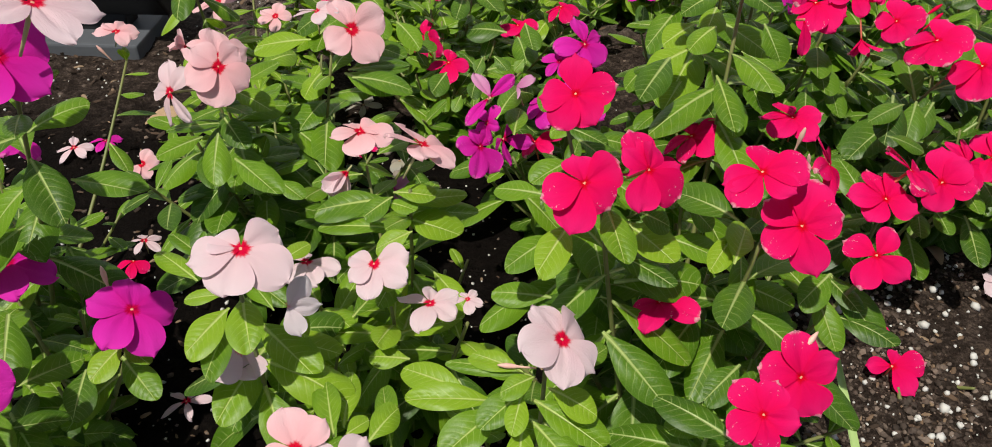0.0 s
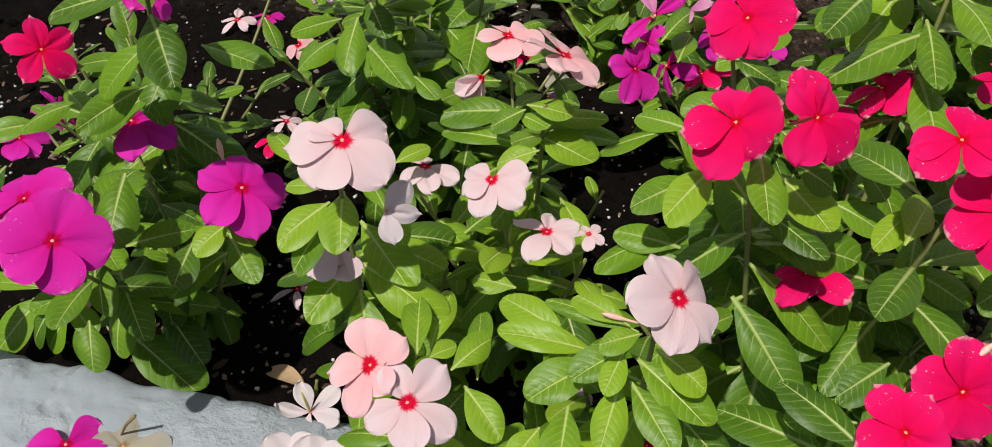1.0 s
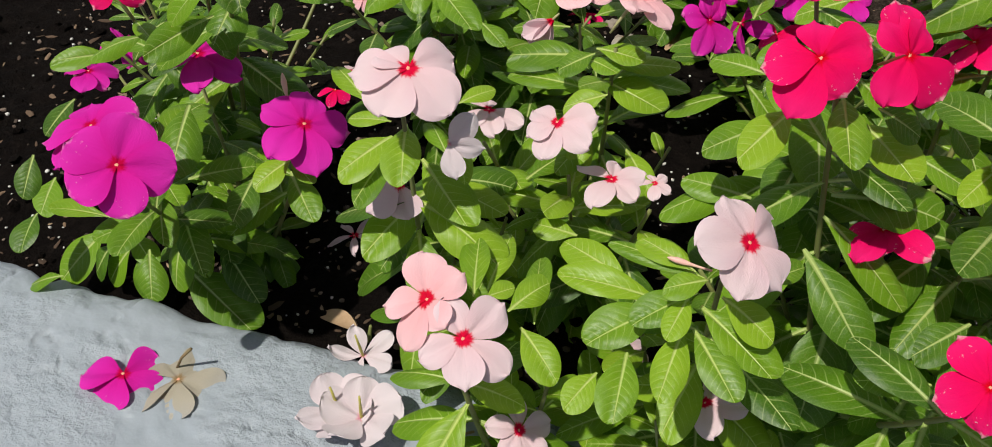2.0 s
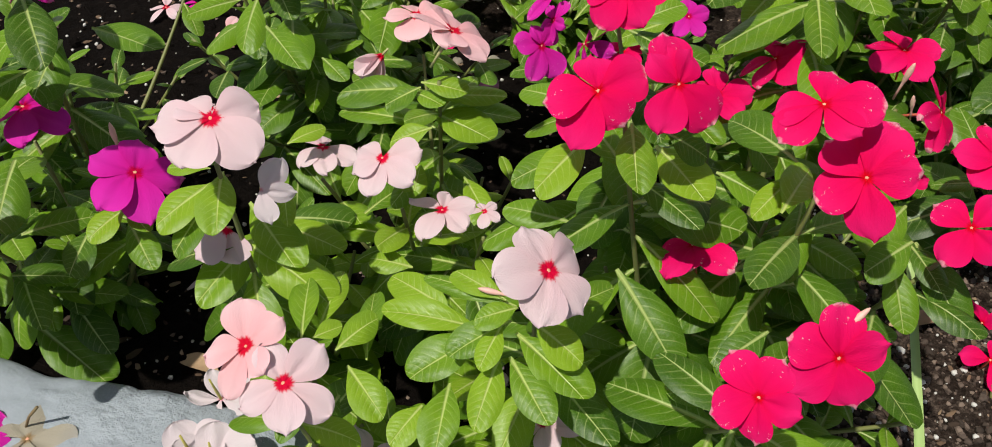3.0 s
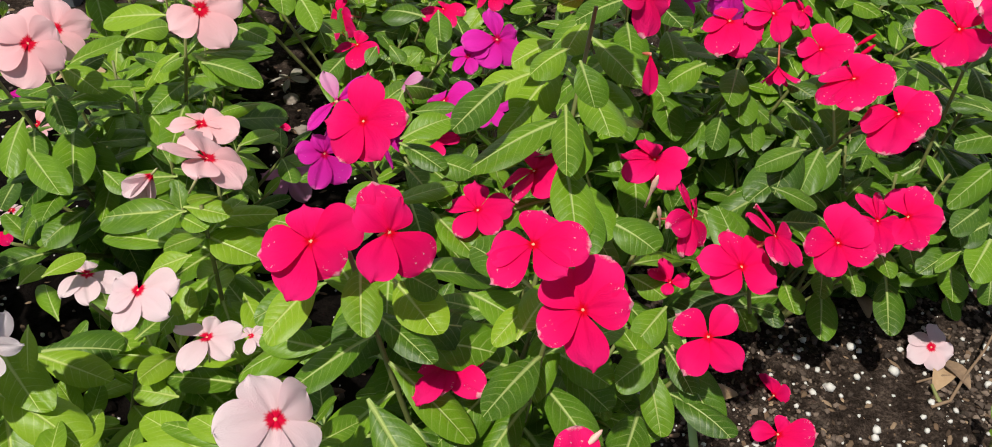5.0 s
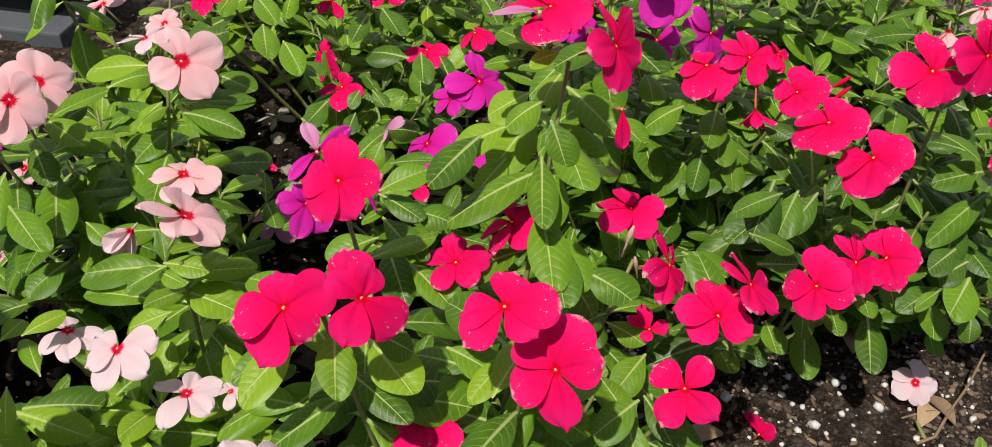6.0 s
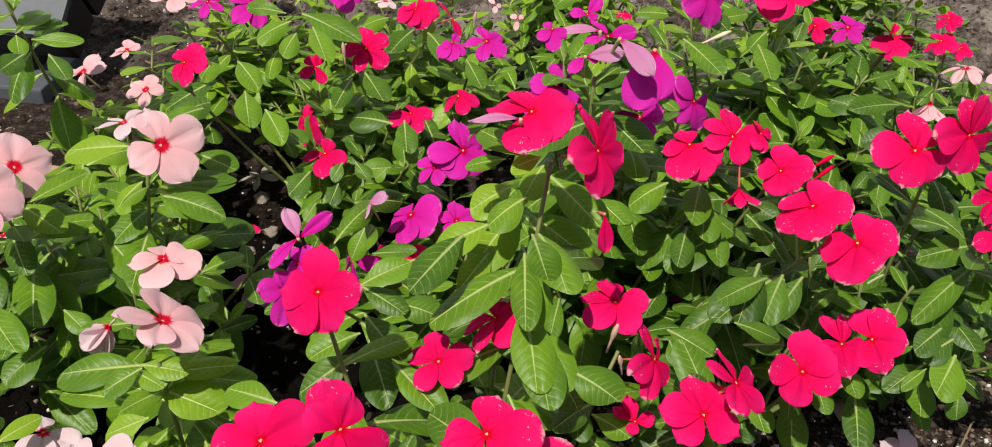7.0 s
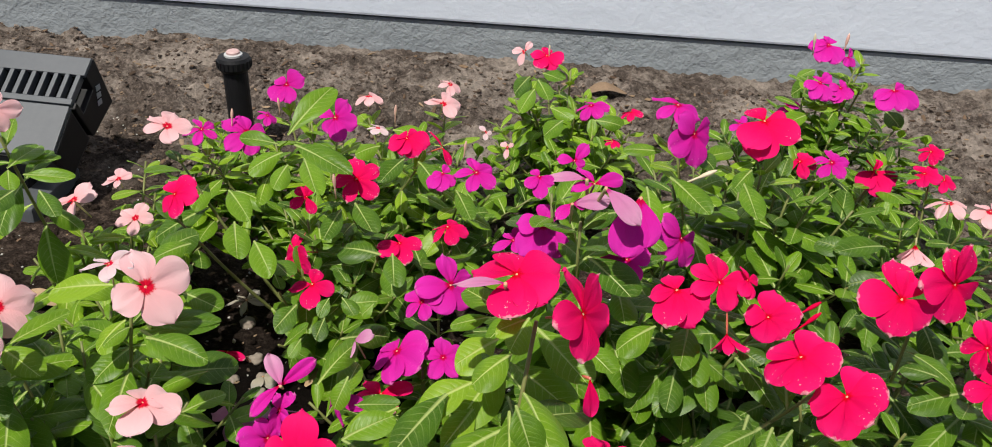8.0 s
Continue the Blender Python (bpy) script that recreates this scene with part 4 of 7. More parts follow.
shoot(plant_p, (0.567, 1.147, 0.207), 804, 6, 0.066, "fresh", skip=0)
bush(plant_p, 80, 29, 0.18, 0.27, "deep", size=0.066)

plant_q = plant_at(0.66, 1.2, "leafy periwinkle plant with red and pink flowers in dark soil")
flower(plant_q, "R", (0.664, 1.280, 0.213), (-0.28, -0.37, 0.88), 0.035, 0.83, 23, curl=17)
flower(plant_q, "R", (0.657, 1.260, 0.191), (-0.39, -0.32, 0.86), 0.045, 0.73, 5, curl=14)
flower(plant_q, "R", (0.683, 1.260, 0.185), (-0.01, -0.30, 0.95), 0.034, 0.73, 10, curl=15)
flower(plant_q, "P", (0.649, 1.150, 0.209), (-0.21, 0.01, 0.98), 0.052, 0.6, 55, curl=22)
flower(plant_q, "P", (0.682, 1.120, 0.219), (-0.04, -0.33, 0.94), 0.042, 0.8, 8, curl=19)
shoot(plant_q, (0.672, 1.273, 0.170), 810, 6, 0.066, "deep", skip=0)
shoot(plant_q, (0.669, 1.138, 0.181), 811, 6, 0.066, "deep", skip=0)
bush(plant_q, 81, 24, 0.14, 0.18, "deep")

plant_r = plant_at(0.54, 1.4, "leafy periwinkle plant with magenta flowers in dark soil")
flower(plant_r, "M", (0.553, 1.455, 0.281), (0.00, -0.60, 0.80), 0.055, 0.95, petals=((11, 1.00), (68, 1.20), (118, 1.13), (259, 0.60), (344, 0.60)))
flower(plant_r, "M", (0.582, 1.452, 0.268), (0.61, -0.51, 0.61), 0.035, 0.80, petals=((161, 0.98), (251, 1.00), (78, 1.20)))
flower(plant_r, "M", (0.536, 1.385, 0.251), (0.00, -0.60, 0.80), 0.046, 0.90, petals=((23, 1.00), (70, 1.20), (110, 1.20), (218, 0.83), (287, 0.60)))
flower(plant_r, "M", (0.640, 1.403, 0.243), (0.10, -0.50, 0.86), 0.065, 0.80, petals=((30, 0.92), (61, 1.20), (111, 1.00), (156, 1.20), (216, 0.60)))
flower(plant_r, "M", (0.515, 1.448, 0.187), (0.00, -0.41, 0.91), 0.036, 0.80, petals=((64, 1.20), (195, 1.17), (275, 0.83), (126, 0.69)))
flower(plant_r, "M", (0.434, 1.345, 0.197), (0.00, -0.41, 0.91), 0.029, 0.80, petals=((47, 1.20), (231, 1.20), (110, 0.71), (290, 0.72)))
shoot(plant_r, (0.563, 1.459, 0.236), 820, 6, 0.062, "fresh", skip=0)
shoot(plant_r, (0.558, 1.387, 0.199), 821, 6, 0.062, "fresh", skip=0)
shoot(plant_r, (0.660, 1.402, 0.194), 822, 6, 0.062, "fresh", skip=0)
shoot(plant_r, (0.521, 1.455, 0.163), 823, 6, 0.062, "fresh", skip=0)
shoot(plant_r, (0.456, 1.354, 0.176), 824, 6, 0.062, "fresh", skip=0)
bush(plant_r, 82, 28, 0.16, 0.22, "deep", size=0.062)

plant_s = plant_at(0.3, 0.86, "leafy periwinkle plant with rose-red flowers in dark soil")
flower(plant_s, "R", (0.309, 0.785, 0.292), (-0.20, -0.35, 0.92), 0.056, 0.95, petals=((10, 0.79), (75, 1.20), (112, 1.16), (288, 0.60), (149, 1.00)))
flower(plant_s, "R", (0.341, 0.792, 0.299), (0.17, -0.45, 0.88), 0.052, 0.80, petals=((191, 1.02), (276, 1.14), (34, 0.98), (124, 0.87), (336, 0.95)))
flower(plant_s, "R", (0.382, 0.782, 0.279), (-0.26, -0.64, 0.72), 0.043, 1.05, petals=((180, 1.20), (254, 1.05), (349, 0.85), (70, 0.95), (123, 0.95)))
flower(plant_s, "R", (0.396, 0.723, 0.288), (-0.36, -0.21, 0.91), 0.056, 1.10, petals=((235, 0.82), (326, 0.90), (34, 1.09), (92, 1.20), (171, 1.00)))
flower(plant_s, "R", (0.425, 0.695, 0.280), (-0.45, -0.29, 0.84), 0.054, 1.15, petals=((186, 1.01), (232, 0.89), (357, 1.00), (66, 1.17), (122, 0.99)))
flower(plant_s, "R", (0.362, 0.793, 0.304), (0.51, -0.30, 0.81), 0.028, 0.80, petals=((295, 0.89), (205, 0.89), (110, 1.11), (74, 1.20)))
shoot(plant_s, (0.335, 0.811, 0.279), 830, 6, 0.066, "shaded", skip=1)
shoot(plant_s, (0.383, 0.803, 0.257), 831, 6, 0.066, "shaded", skip=1)
shoot(plant_s, (0.418, 0.730, 0.256), 832, 6, 0.066, "shaded", skip=1)
bush(plant_s, 83, 10, 0.12, 0.23, "shaded")

plant_t = plant_at(-0.1, 1.18, "leafy periwinkle plant with magenta and red flowers in dark soil")
flower(plant_t, "M", (-0.224, 1.120, 0.217), (0.21, -0.26, 0.94), 0.045, 0.6, 26, curl=11)
flower(plant_t, "M", (-0.168, 1.120, 0.220), (0.43, -0.47, 0.77), 0.057, 0.90, petals=((208, 0.75), (308, 0.88), (356, 1.11), (68, 1.20), (127, 1.00)))
flower(plant_t, "M", (-0.153, 1.150, 0.230), (0.43, -0.16, 0.89), 0.030, 0.7, 39, curl=18)
flower(plant_t, "M", (-0.163, 1.251, 0.228), (0.30, -0.60, 0.75), 0.053, 0.90, petals=((250, 1.07), (67, 1.09), (116, 1.00), (222, 0.96), (347, 0.60)))
flower(plant_t, "M", (-0.073, 1.161, 0.231), (0.40, -0.48, 0.78), 0.056, 0.85, petals=((186, 1.00), (260, 1.14), (0, 0.81), (87, 0.79), (118, 1.13)))
flower(plant_t, "R", (0.014, 1.168, 0.210), (0.00, -0.55, 0.83), 0.049, 1.00, petals=((30, 1.04), (332, 0.60), (213, 0.64), (175, 1.16), (127, 1.10), (86, 0.96)))
flower(plant_t, "R", (0.057, 1.167, 0.203), (0.81, -0.30, 0.51), 0.049, 0.50, petals=((341, 1.03), (148, 0.97)))
shoot(plant_t, (-0.229, 1.126, 0.186), 840, 6, 0.058, "fresh", skip=0)
shoot(plant_t, (-0.168, 1.141, 0.194), 841, 6, 0.058, "fresh", skip=0)
shoot(plant_t, (-0.164, 1.255, 0.193), 842, 6, 0.058, "fresh", skip=0)
shoot(plant_t, (-0.075, 1.172, 0.197), 843, 6, 0.058, "fresh", skip=0)
shoot(plant_t, (0.029, 1.170, 0.175), 844, 6, 0.058, "fresh", skip=0)
bush(plant_t, 84, 27, 0.14, 0.21, "fresh", size=0.058)

plant_u = plant_at(0.25, 0.86, "leafy periwinkle plant with magenta flowers in dark soil")
flower(plant_u, "M", (0.198, 0.861, 0.292), (0.10, -0.62, 0.78), 0.059, 0.85, petals=((59, 1.12), (103, 1.00), (136, 1.04), (266, 0.72), (5, 0.79)))
flower(plant_u, "M", (0.218, 0.832, 0.372), (0.10, -0.62, 0.78), 0.028, 0.75, petals=((5, 1.00), (243, 1.35), (167, 0.65)))
flower(plant_u, "V", (0.229, 0.793, 0.376), (-0.10, -0.30, 0.95), 0.066, 0.50, petals=((343, 1.00),))
flower(plant_u, "M", (0.235, 0.798, 0.371), (0.20, -0.35, 0.91), 0.040, 0.60, petals=((215, 1.35), (314, 1.00), (30, 0.97)))
flower(plant_u, "M", (0.193, 0.796, 0.374), (0.10, -0.62, 0.78), 0.027, 0.80, petals=((51, 1.07), (103, 1.35), (161, 0.93), (323, 0.60)))
flower(plant_u, "V", (0.220, 0.783, 0.360), (0.00, -0.51, 0.86), 0.060, 0.50, petals=((197, 1.00),))
flower(plant_u, "V", (0.243, 0.778, 0.379), (0.21, -0.52, 0.83), 0.072, 0.50, petals=((144, 1.01),))
flower(plant_u, "M", (0.271, 0.797, 0.364), (0.10, -0.78, 0.62), 0.072, 0.75, petals=((84, 1.29), (104, 1.05)), stub=True)
flower(plant_u, "M", (0.270, 0.823, 0.291), (0.00, -0.60, 0.80), 0.042, 0.85, petals=((359, 1.33), (54, 0.68), (113, 1.03), (200, 0.97)))
flower(plant_u, "M", (0.220, 0.797, 0.353), (0.10, -0.50, 0.86), 0.030, 0.70, petals=((55, 1.24), (191, 0.76)), stub=True)
flower(plant_u, "M", (0.171, 0.888, 0.257), (-0.10, -0.40, 0.91), 0.032, 0.80, petals=((314, 0.83), (33, 1.35), (125, 1.03), (249, 0.97)))
flower(plant_u, "M", (0.328, 0.952, 0.241), (0.75, -0.57, 0.34), 0.061, 0.85, petals=((205, 0.87), (359, 1.04), (32, 1.08), (76, 0.97), (152, 1.00)))
flower(plant_l, "P", (0.126, 1.502, 0.212), (-0.21, -0.74, 0.64), 0.042, 0.70, petals=((349, 1.00), (61, 1.08), (231, 0.83)))
flower(plant_k, "W", (0.097, 1.287, 0.173), (0.21, -0.64, 0.74), 0.023, 0.70, petals=((329, 1.07), (183, 0.72), (99, 1.00)))
flower(plant_p, "P", (0.132, 1.235, 0.179), (-0.33, -0.67, 0.67), 0.026, 0.70, petals=((314, 1.00), (77, 1.20), (208, 0.68)))
flower(plant_r, "M", (0.576, 1.427, 0.231), (0.00, -0.60, 0.80), 0.046, 0.90, petals=((53, 1.20), (72, 1.20), (131, 1.00), (237, 0.60), (9, 0.72)))
shoot(plant_u, (0.196, 0.868, 0.255), 850, 6, 0.066, "deep", skip=0)
shoot(plant_u, (0.169, 0.903, 0.215), 851, 6, 0.066, "deep", skip=0)
shoot(plant_u, (0.267, 0.832, 0.299), 852, 6, 0.066, "deep", skip=0)
shoot(plant_u, (0.267, 0.844, 0.246), 853, 6, 0.066, "deep", skip=0)
shoot(plant_u, (0.320, 0.962, 0.209), 854, 6, 0.066, "deep", skip=0)
shoot(plant_u, (0.228, 0.797, 0.338), 855, 6, 0.066, "deep", skip=0)
shoot(plant_u, (0.202, 0.865, 0.322), 856, 6, 0.066, "deep", skip=0)
bush(plant_u, 85, 10, 0.1, 0.25, "deep")

plant_z = plant_at(-0.2, 0.9, "leafy periwinkle plant with pink flowers in dark soil")
bush(plant_z, 90, 20, 0.11, 0.17, "fresh", size=0.058)

plant_x = plant_at(0.72, 0.95, "leafy periwinkle plant with rose-red flowers in dark soil")
bush(plant_x, 88, 14, 0.13, 0.2, "shaded")

# leafy shoots that fill the far plants
shoot(plant_i, (-0.264, 1.238, 0.167), 11100, 5, 0.055, "fresh")
shoot(plant_i, (-0.245, 1.233, 0.162), 11101, 5, 0.055, "fresh")
shoot(plant_i, (-0.235, 1.227, 0.157), 11102, 5, 0.055, "fresh")
shoot(plant_i, (-0.212, 1.223, 0.152), 11103, 5, 0.055, "fresh")
shoot(plant_i, (-0.237, 1.208, 0.148), 11104, 5, 0.055, "fresh")
shoot(plant_i, (-0.210, 1.206, 0.142), 11105, 5, 0.055, "fresh")
shoot(plant_i, (-0.328, 1.170, 0.138), 11106, 5, 0.055, "fresh")
shoot(plant_i, (-0.267, 1.176, 0.132), 11107, 5, 0.055, "fresh")
shoot(plant_i, (-0.199, 1.183, 0.128), 11108, 5, 0.055, "fresh")
shoot(plant_i, (-0.237, 1.167, 0.122), 11109, 5, 0.055, "fresh")
shoot(plant_i, (-0.201, 1.167, 0.118), 11110, 5, 0.055, "fresh")
shoot(plant_i, (-0.303, 1.136, 0.113), 11111, 5, 0.055, "fresh")
shoot(plant_i, (-0.254, 1.139, 0.108), 11112, 5, 0.055, "fresh")
shoot(plant_i, (-0.281, 1.126, 0.103), 11113, 5, 0.055, "fresh")
shoot(plant_t, (-0.132, 1.241, 0.196), 11320, 5, 0.058, "fresh")
shoot(plant_t, (-0.124, 1.227, 0.189), 11321, 5, 0.058, "fresh")
shoot(plant_t, (-0.189, 1.195, 0.181), 11322, 5, 0.058, "fresh")
shoot(plant_t, (-0.160, 1.188, 0.174), 11323, 5, 0.058, "fresh")
shoot(plant_t, (-0.148, 1.176, 0.166), 11324, 5, 0.058, "fresh")
shoot(plant_t, (-0.067, 1.181, 0.159), 11325, 5, 0.058, "fresh")
shoot(plant_t, (-0.082, 1.164, 0.151), 11326, 5, 0.058, "fresh")
shoot(plant_t, (-0.152, 1.135, 0.144), 11327, 5, 0.058, "fresh")
shoot(plant_l, (0.199, 1.438, 0.214), 11160, 5, 0.05, "fresh")
shoot(plant_l, (0.135, 1.423, 0.201), 11161, 5, 0.05, "fresh")
shoot(plant_l, (0.184, 1.438, 0.189), 11162, 5, 0.05, "fresh")
shoot(plant_l, (0.135, 1.427, 0.176), 11163, 5, 0.05, "fresh")
shoot(plant_l, (0.123, 1.425, 0.164), 11164, 5, 0.05, "fresh")
shoot(plant_l, (0.213, 1.449, 0.151), 11165, 5, 0.05, "fresh")
shoot(plant_l, (0.146, 1.433, 0.139), 11166, 5, 0.05, "fresh")
shoot(plant_l, (0.147, 1.434, 0.126), 11167, 5, 0.05, "fresh")
shoot(plant_r, (0.609, 1.463, 0.264), 11280, 5, 0.055, "fresh")
shoot(plant_r, (0.598, 1.455, 0.253), 11281, 5, 0.055, "fresh")
shoot(plant_r, (0.530, 1.431, 0.242), 11282, 5, 0.055, "fresh")
shoot(plant_r, (0.612, 1.448, 0.231), 11283, 5, 0.055, "fresh")
shoot(plant_r, (0.563, 1.430, 0.220), 11284, 5, 0.055, "fresh")
shoot(plant_r, (0.582, 1.429, 0.209), 11285, 5, 0.055, "fresh")
shoot(plant_r, (0.527, 1.410, 0.198), 11286, 5, 0.055, "fresh")
shoot(plant_r, (0.617, 1.427, 0.187), 11287, 5, 0.055, "fresh")
shoot(plant_r, (0.588, 1.414, 0.176), 11288, 5, 0.055, "fresh")
shoot(plant_p, (0.571, 1.141, 0.264), 11240, 5, 0.06, "deep")
shoot(plant_p, (0.564, 1.139, 0.253), 11241, 5, 0.06, "deep")
shoot(plant_p, (0.489, 1.121, 0.241), 11242, 5, 0.06, "deep")
shoot(plant_p, (0.500, 1.123, 0.229), 11243, 5, 0.06, "deep")
shoot(plant_p, (0.477, 1.117, 0.218), 11244, 5, 0.06, "deep")
shoot(plant_p, (0.477, 1.116, 0.206), 11245, 5, 0.06, "deep")
shoot(plant_q, (0.655, 1.468, 0.166), 11260, 5, 0.055, "fresh")
shoot(plant_q, (0.688, 1.468, 0.157), 11261, 5, 0.055, "fresh")
shoot(plant_q, (0.729, 1.470, 0.149), 11262, 5, 0.055, "fresh")
shoot(plant_q, (0.648, 1.443, 0.141), 11263, 5, 0.055, "fresh")
shoot(plant_q, (0.740, 1.457, 0.132), 11264, 5, 0.055, "fresh")
shoot(plant_q, (0.694, 1.439, 0.124), 11265, 5, 0.055, "fresh")


# leaves that stand out, one by one
leaf(plant_e, "deep", (-0.201, 0.665, 0.230), (-0.171, 0.630, 0.215), (0, -0.3, 1), 1.15)
leaf(plant_e, "fresh", (-0.191, 0.671, 0.250), (-0.153, 0.658, 0.237), (0, -0.3, 1), 1.22)
leaf(plant_e, "deep", (-0.197, 0.679, 0.180), (-0.157, 0.639, 0.162), (0, -0.3, 1), 1.03)
leaf(plant_e, "fresh", (-0.131, 0.743, 0.230), (-0.141, 0.710, 0.220), (0, -0.3, 1), 1.50)
leaf(plant_e, "deep", (-0.090, 0.762, 0.250), (-0.055, 0.758, 0.240), (0, -0.3, 1), 1.50)
leaf(plant_e, "deep", (-0.131, 0.747, 0.200), (-0.148, 0.707, 0.188), (0, -0.3, 1), 1.46)
leaf(plant_e, "shaded", (-0.127, 0.794, 0.130), (-0.074, 0.820, 0.124), (0, -0.3, 1), 1.50)
leaf(plant_e, "deep", (-0.081, 0.718, 0.160), (-0.056, 0.750, 0.156), (0, -0.3, 1), 1.15)
leaf(plant_e, "deep", (-0.172, 0.705, 0.200), (-0.225, 0.744, 0.201), (0, -0.3, 1), 0.72)
leaf(plant_e, "fresh", (-0.195, 0.770, 0.220), (-0.170, 0.807, 0.216), (0, -0.3, 1), 1.50)
leaf(plant_d, "deep", (-0.112, 0.464, 0.170), (-0.065, 0.479, 0.165), (0, -0.3, 1), 1.15)
leaf(plant_d, "deep", (-0.122, 0.499, 0.160), (-0.149, 0.530, 0.161), (0, -0.3, 1), 0.81)
leaf(plant_d, "deep", (-0.047, 0.514, 0.160), (-0.044, 0.552, 0.161), (0, -0.3, 1), 1.35)
leaf(plant_d, "deep", (-0.013, 0.505, 0.150), (-0.028, 0.553, 0.151), (0, -0.3, 1), 0.65)
leaf(plant_e, "shaded", (-0.197, 0.718, 0.140), (-0.245, 0.758, 0.141), (0, -0.3, 1), 0.85)
leaf(plant_d, "shaded", (-0.178, 0.633, 0.140), (-0.198, 0.598, 0.130), (0, -0.3, 1), 1.50)
leaf(plant_e, "deep", (-0.216, 0.654, 0.200), (-0.195, 0.616, 0.186), (0, -0.3, 1), 1.06)
leaf(plant_g, "shaded", (0.410, 0.690, 0.140), (0.406, 0.659, 0.131), (0, -0.3, 1), 1.33)
leaf(plant_g, "shaded", (0.434, 0.707, 0.130), (0.440, 0.678, 0.121), (0, -0.3, 1), 1.50)
leaf(plant_h, "deep", (0.447, 0.699, 0.160), (0.455, 0.671, 0.151), (0, -0.3, 1), 1.36)
leaf(plant_h, "deep", (0.474, 0.727, 0.110), (0.471, 0.668, 0.093), (0, -0.3, 1), 1.04)
leaf(plant_g, "shaded", (0.428, 0.731, 0.085), (0.425, 0.676, 0.069), (0, -0.3, 1), 1.19)
leaf(plant_h, "shaded", (0.477, 0.725, 0.150), (0.483, 0.693, 0.140), (0, -0.3, 1), 1.50)
leaf(plant_h, "deep", (0.511, 0.708, 0.160), (0.480, 0.684, 0.148), (0, -0.3, 1), 1.14)
leaf(plant_h, "deep", (0.510, 0.699, 0.165), (0.488, 0.682, 0.156), (0, -0.3, 1), 0.87)
leaf(plant_h, "deep", (0.519, 0.726, 0.130), (0.518, 0.691, 0.119), (0, -0.3, 1), 1.50)
leaf(plant_h, "shaded", (0.538, 0.743, 0.080), (0.541, 0.720, 0.073), (0, -0.3, 1), 1.50)
leaf(plant_h, "deep", (0.534, 0.713, 0.170), (0.513, 0.677, 0.157), (0, -0.3, 1), 1.46)
leaf(plant_h, "shaded", (0.512, 0.708, 0.200), (0.489, 0.688, 0.190), (0, -0.3, 1), 1.47)
leaf(plant_h, "deep", (0.531, 0.720, 0.180), (0.506, 0.704, 0.170), (0, -0.3, 1), 1.50)
leaf(plant_g, "deep", (0.387, 0.699, 0.110), (0.396, 0.669, 0.101), (0, -0.3, 1), 1.50)
leaf(plant_g, "shaded", (0.383, 0.707, 0.080), (0.387, 0.681, 0.072), (0, -0.3, 1), 1.50)
leaf(plant_g, "fresh", (0.344, 0.666, 0.110), (0.357, 0.640, 0.102), (0, -0.3, 1), 1.44)
leaf(plant_g, "deep", (0.349, 0.641, 0.130), (0.374, 0.637, 0.128), (0, -0.3, 1), 1.31)
leaf(plant_g, "deep", (0.364, 0.685, 0.180), (0.398, 0.693, 0.177), (0, -0.3, 1), 1.49)
leaf(plant_a, "deep", (-0.404, 0.444, 0.042), (-0.427, 0.402, 0.012), (0, -0.3, 1), 1.29)
leaf(plant_a, "fresh", (-0.317, 0.379, 0.140), (-0.366, 0.374, 0.135), (0, -0.3, 1), 0.60)
leaf(plant_a, "deep", (-0.402, 0.388, 0.042), (-0.445, 0.387, 0.012), (0, -0.3, 1), 0.79)
leaf(plant_a, "deep", (-0.383, 0.425, 0.049), (-0.399, 0.414, 0.019), (0, -0.3, 1), 1.41)
leaf(plant_a, "deep", (-0.371, 0.432, 0.044), (-0.388, 0.415, 0.014), (0, -0.3, 1), 1.50)
leaf(plant_a, "deep", (-0.362, 0.433, 0.042), (-0.346, 0.408, 0.012), (0, -0.3, 1), 1.33)
leaf(plant_a, "deep", (-0.329, 0.402, 0.100), (-0.302, 0.387, 0.091), (0, -0.3, 1), 1.20)
leaf(plant_a, "deep", (-0.301, 0.412, 0.140), (-0.276, 0.377, 0.127), (0, -0.3, 1), 1.00)
leaf(plant_a, "deep", (-0.298, 0.424, 0.120), (-0.255, 0.383, 0.103), (0, -0.3, 1), 0.98)
leaf(plant_a, "shaded", (-0.322, 0.431, 0.042), (-0.252, 0.412, 0.012), (0, -0.3, 1), 1.06)
leaf(plant_a, "shaded", (-0.295, 0.449, 0.060), (-0.243, 0.417, 0.043), (0, -0.3, 1), 1.09)
leaf(plant_a, "shaded", (-0.301, 0.466, 0.080), (-0.270, 0.427, 0.066), (0, -0.3, 1), 1.14)
leaf(plant_a, "deep", (-0.283, 0.422, 0.150), (-0.250, 0.455, 0.145), (0, -0.3, 1), 1.26)
leaf(plant_a, "deep", (-0.242, 0.441, 0.150), (-0.238, 0.404, 0.139), (0, -0.3, 1), 1.34)
leaf(plant_a, "fresh", (-0.213, 0.447, 0.170), (-0.227, 0.419, 0.162), (0, -0.3, 1), 1.45)
leaf(plant_a, "deep", (-0.222, 0.455, 0.150), (-0.189, 0.426, 0.137), (0, -0.3, 1), 1.19)
leaf(plant_a, "deep", (-0.214, 0.448, 0.170), (-0.192, 0.436, 0.163), (0, -0.3, 1), 1.15)
leaf(plant_a, "deep", (-0.306, 0.427, 0.170), (-0.302, 0.477, 0.171), (0, -0.3, 1), 1.48)
leaf(plant_a, "shaded", (-0.293, 0.528, 0.110), (-0.349, 0.537, 0.105), (0, -0.3, 1), 1.36)
leaf(plant_a, "deep", (-0.284, 0.502, 0.200), (-0.224, 0.485, 0.181), (0, -0.3, 1), 0.99)
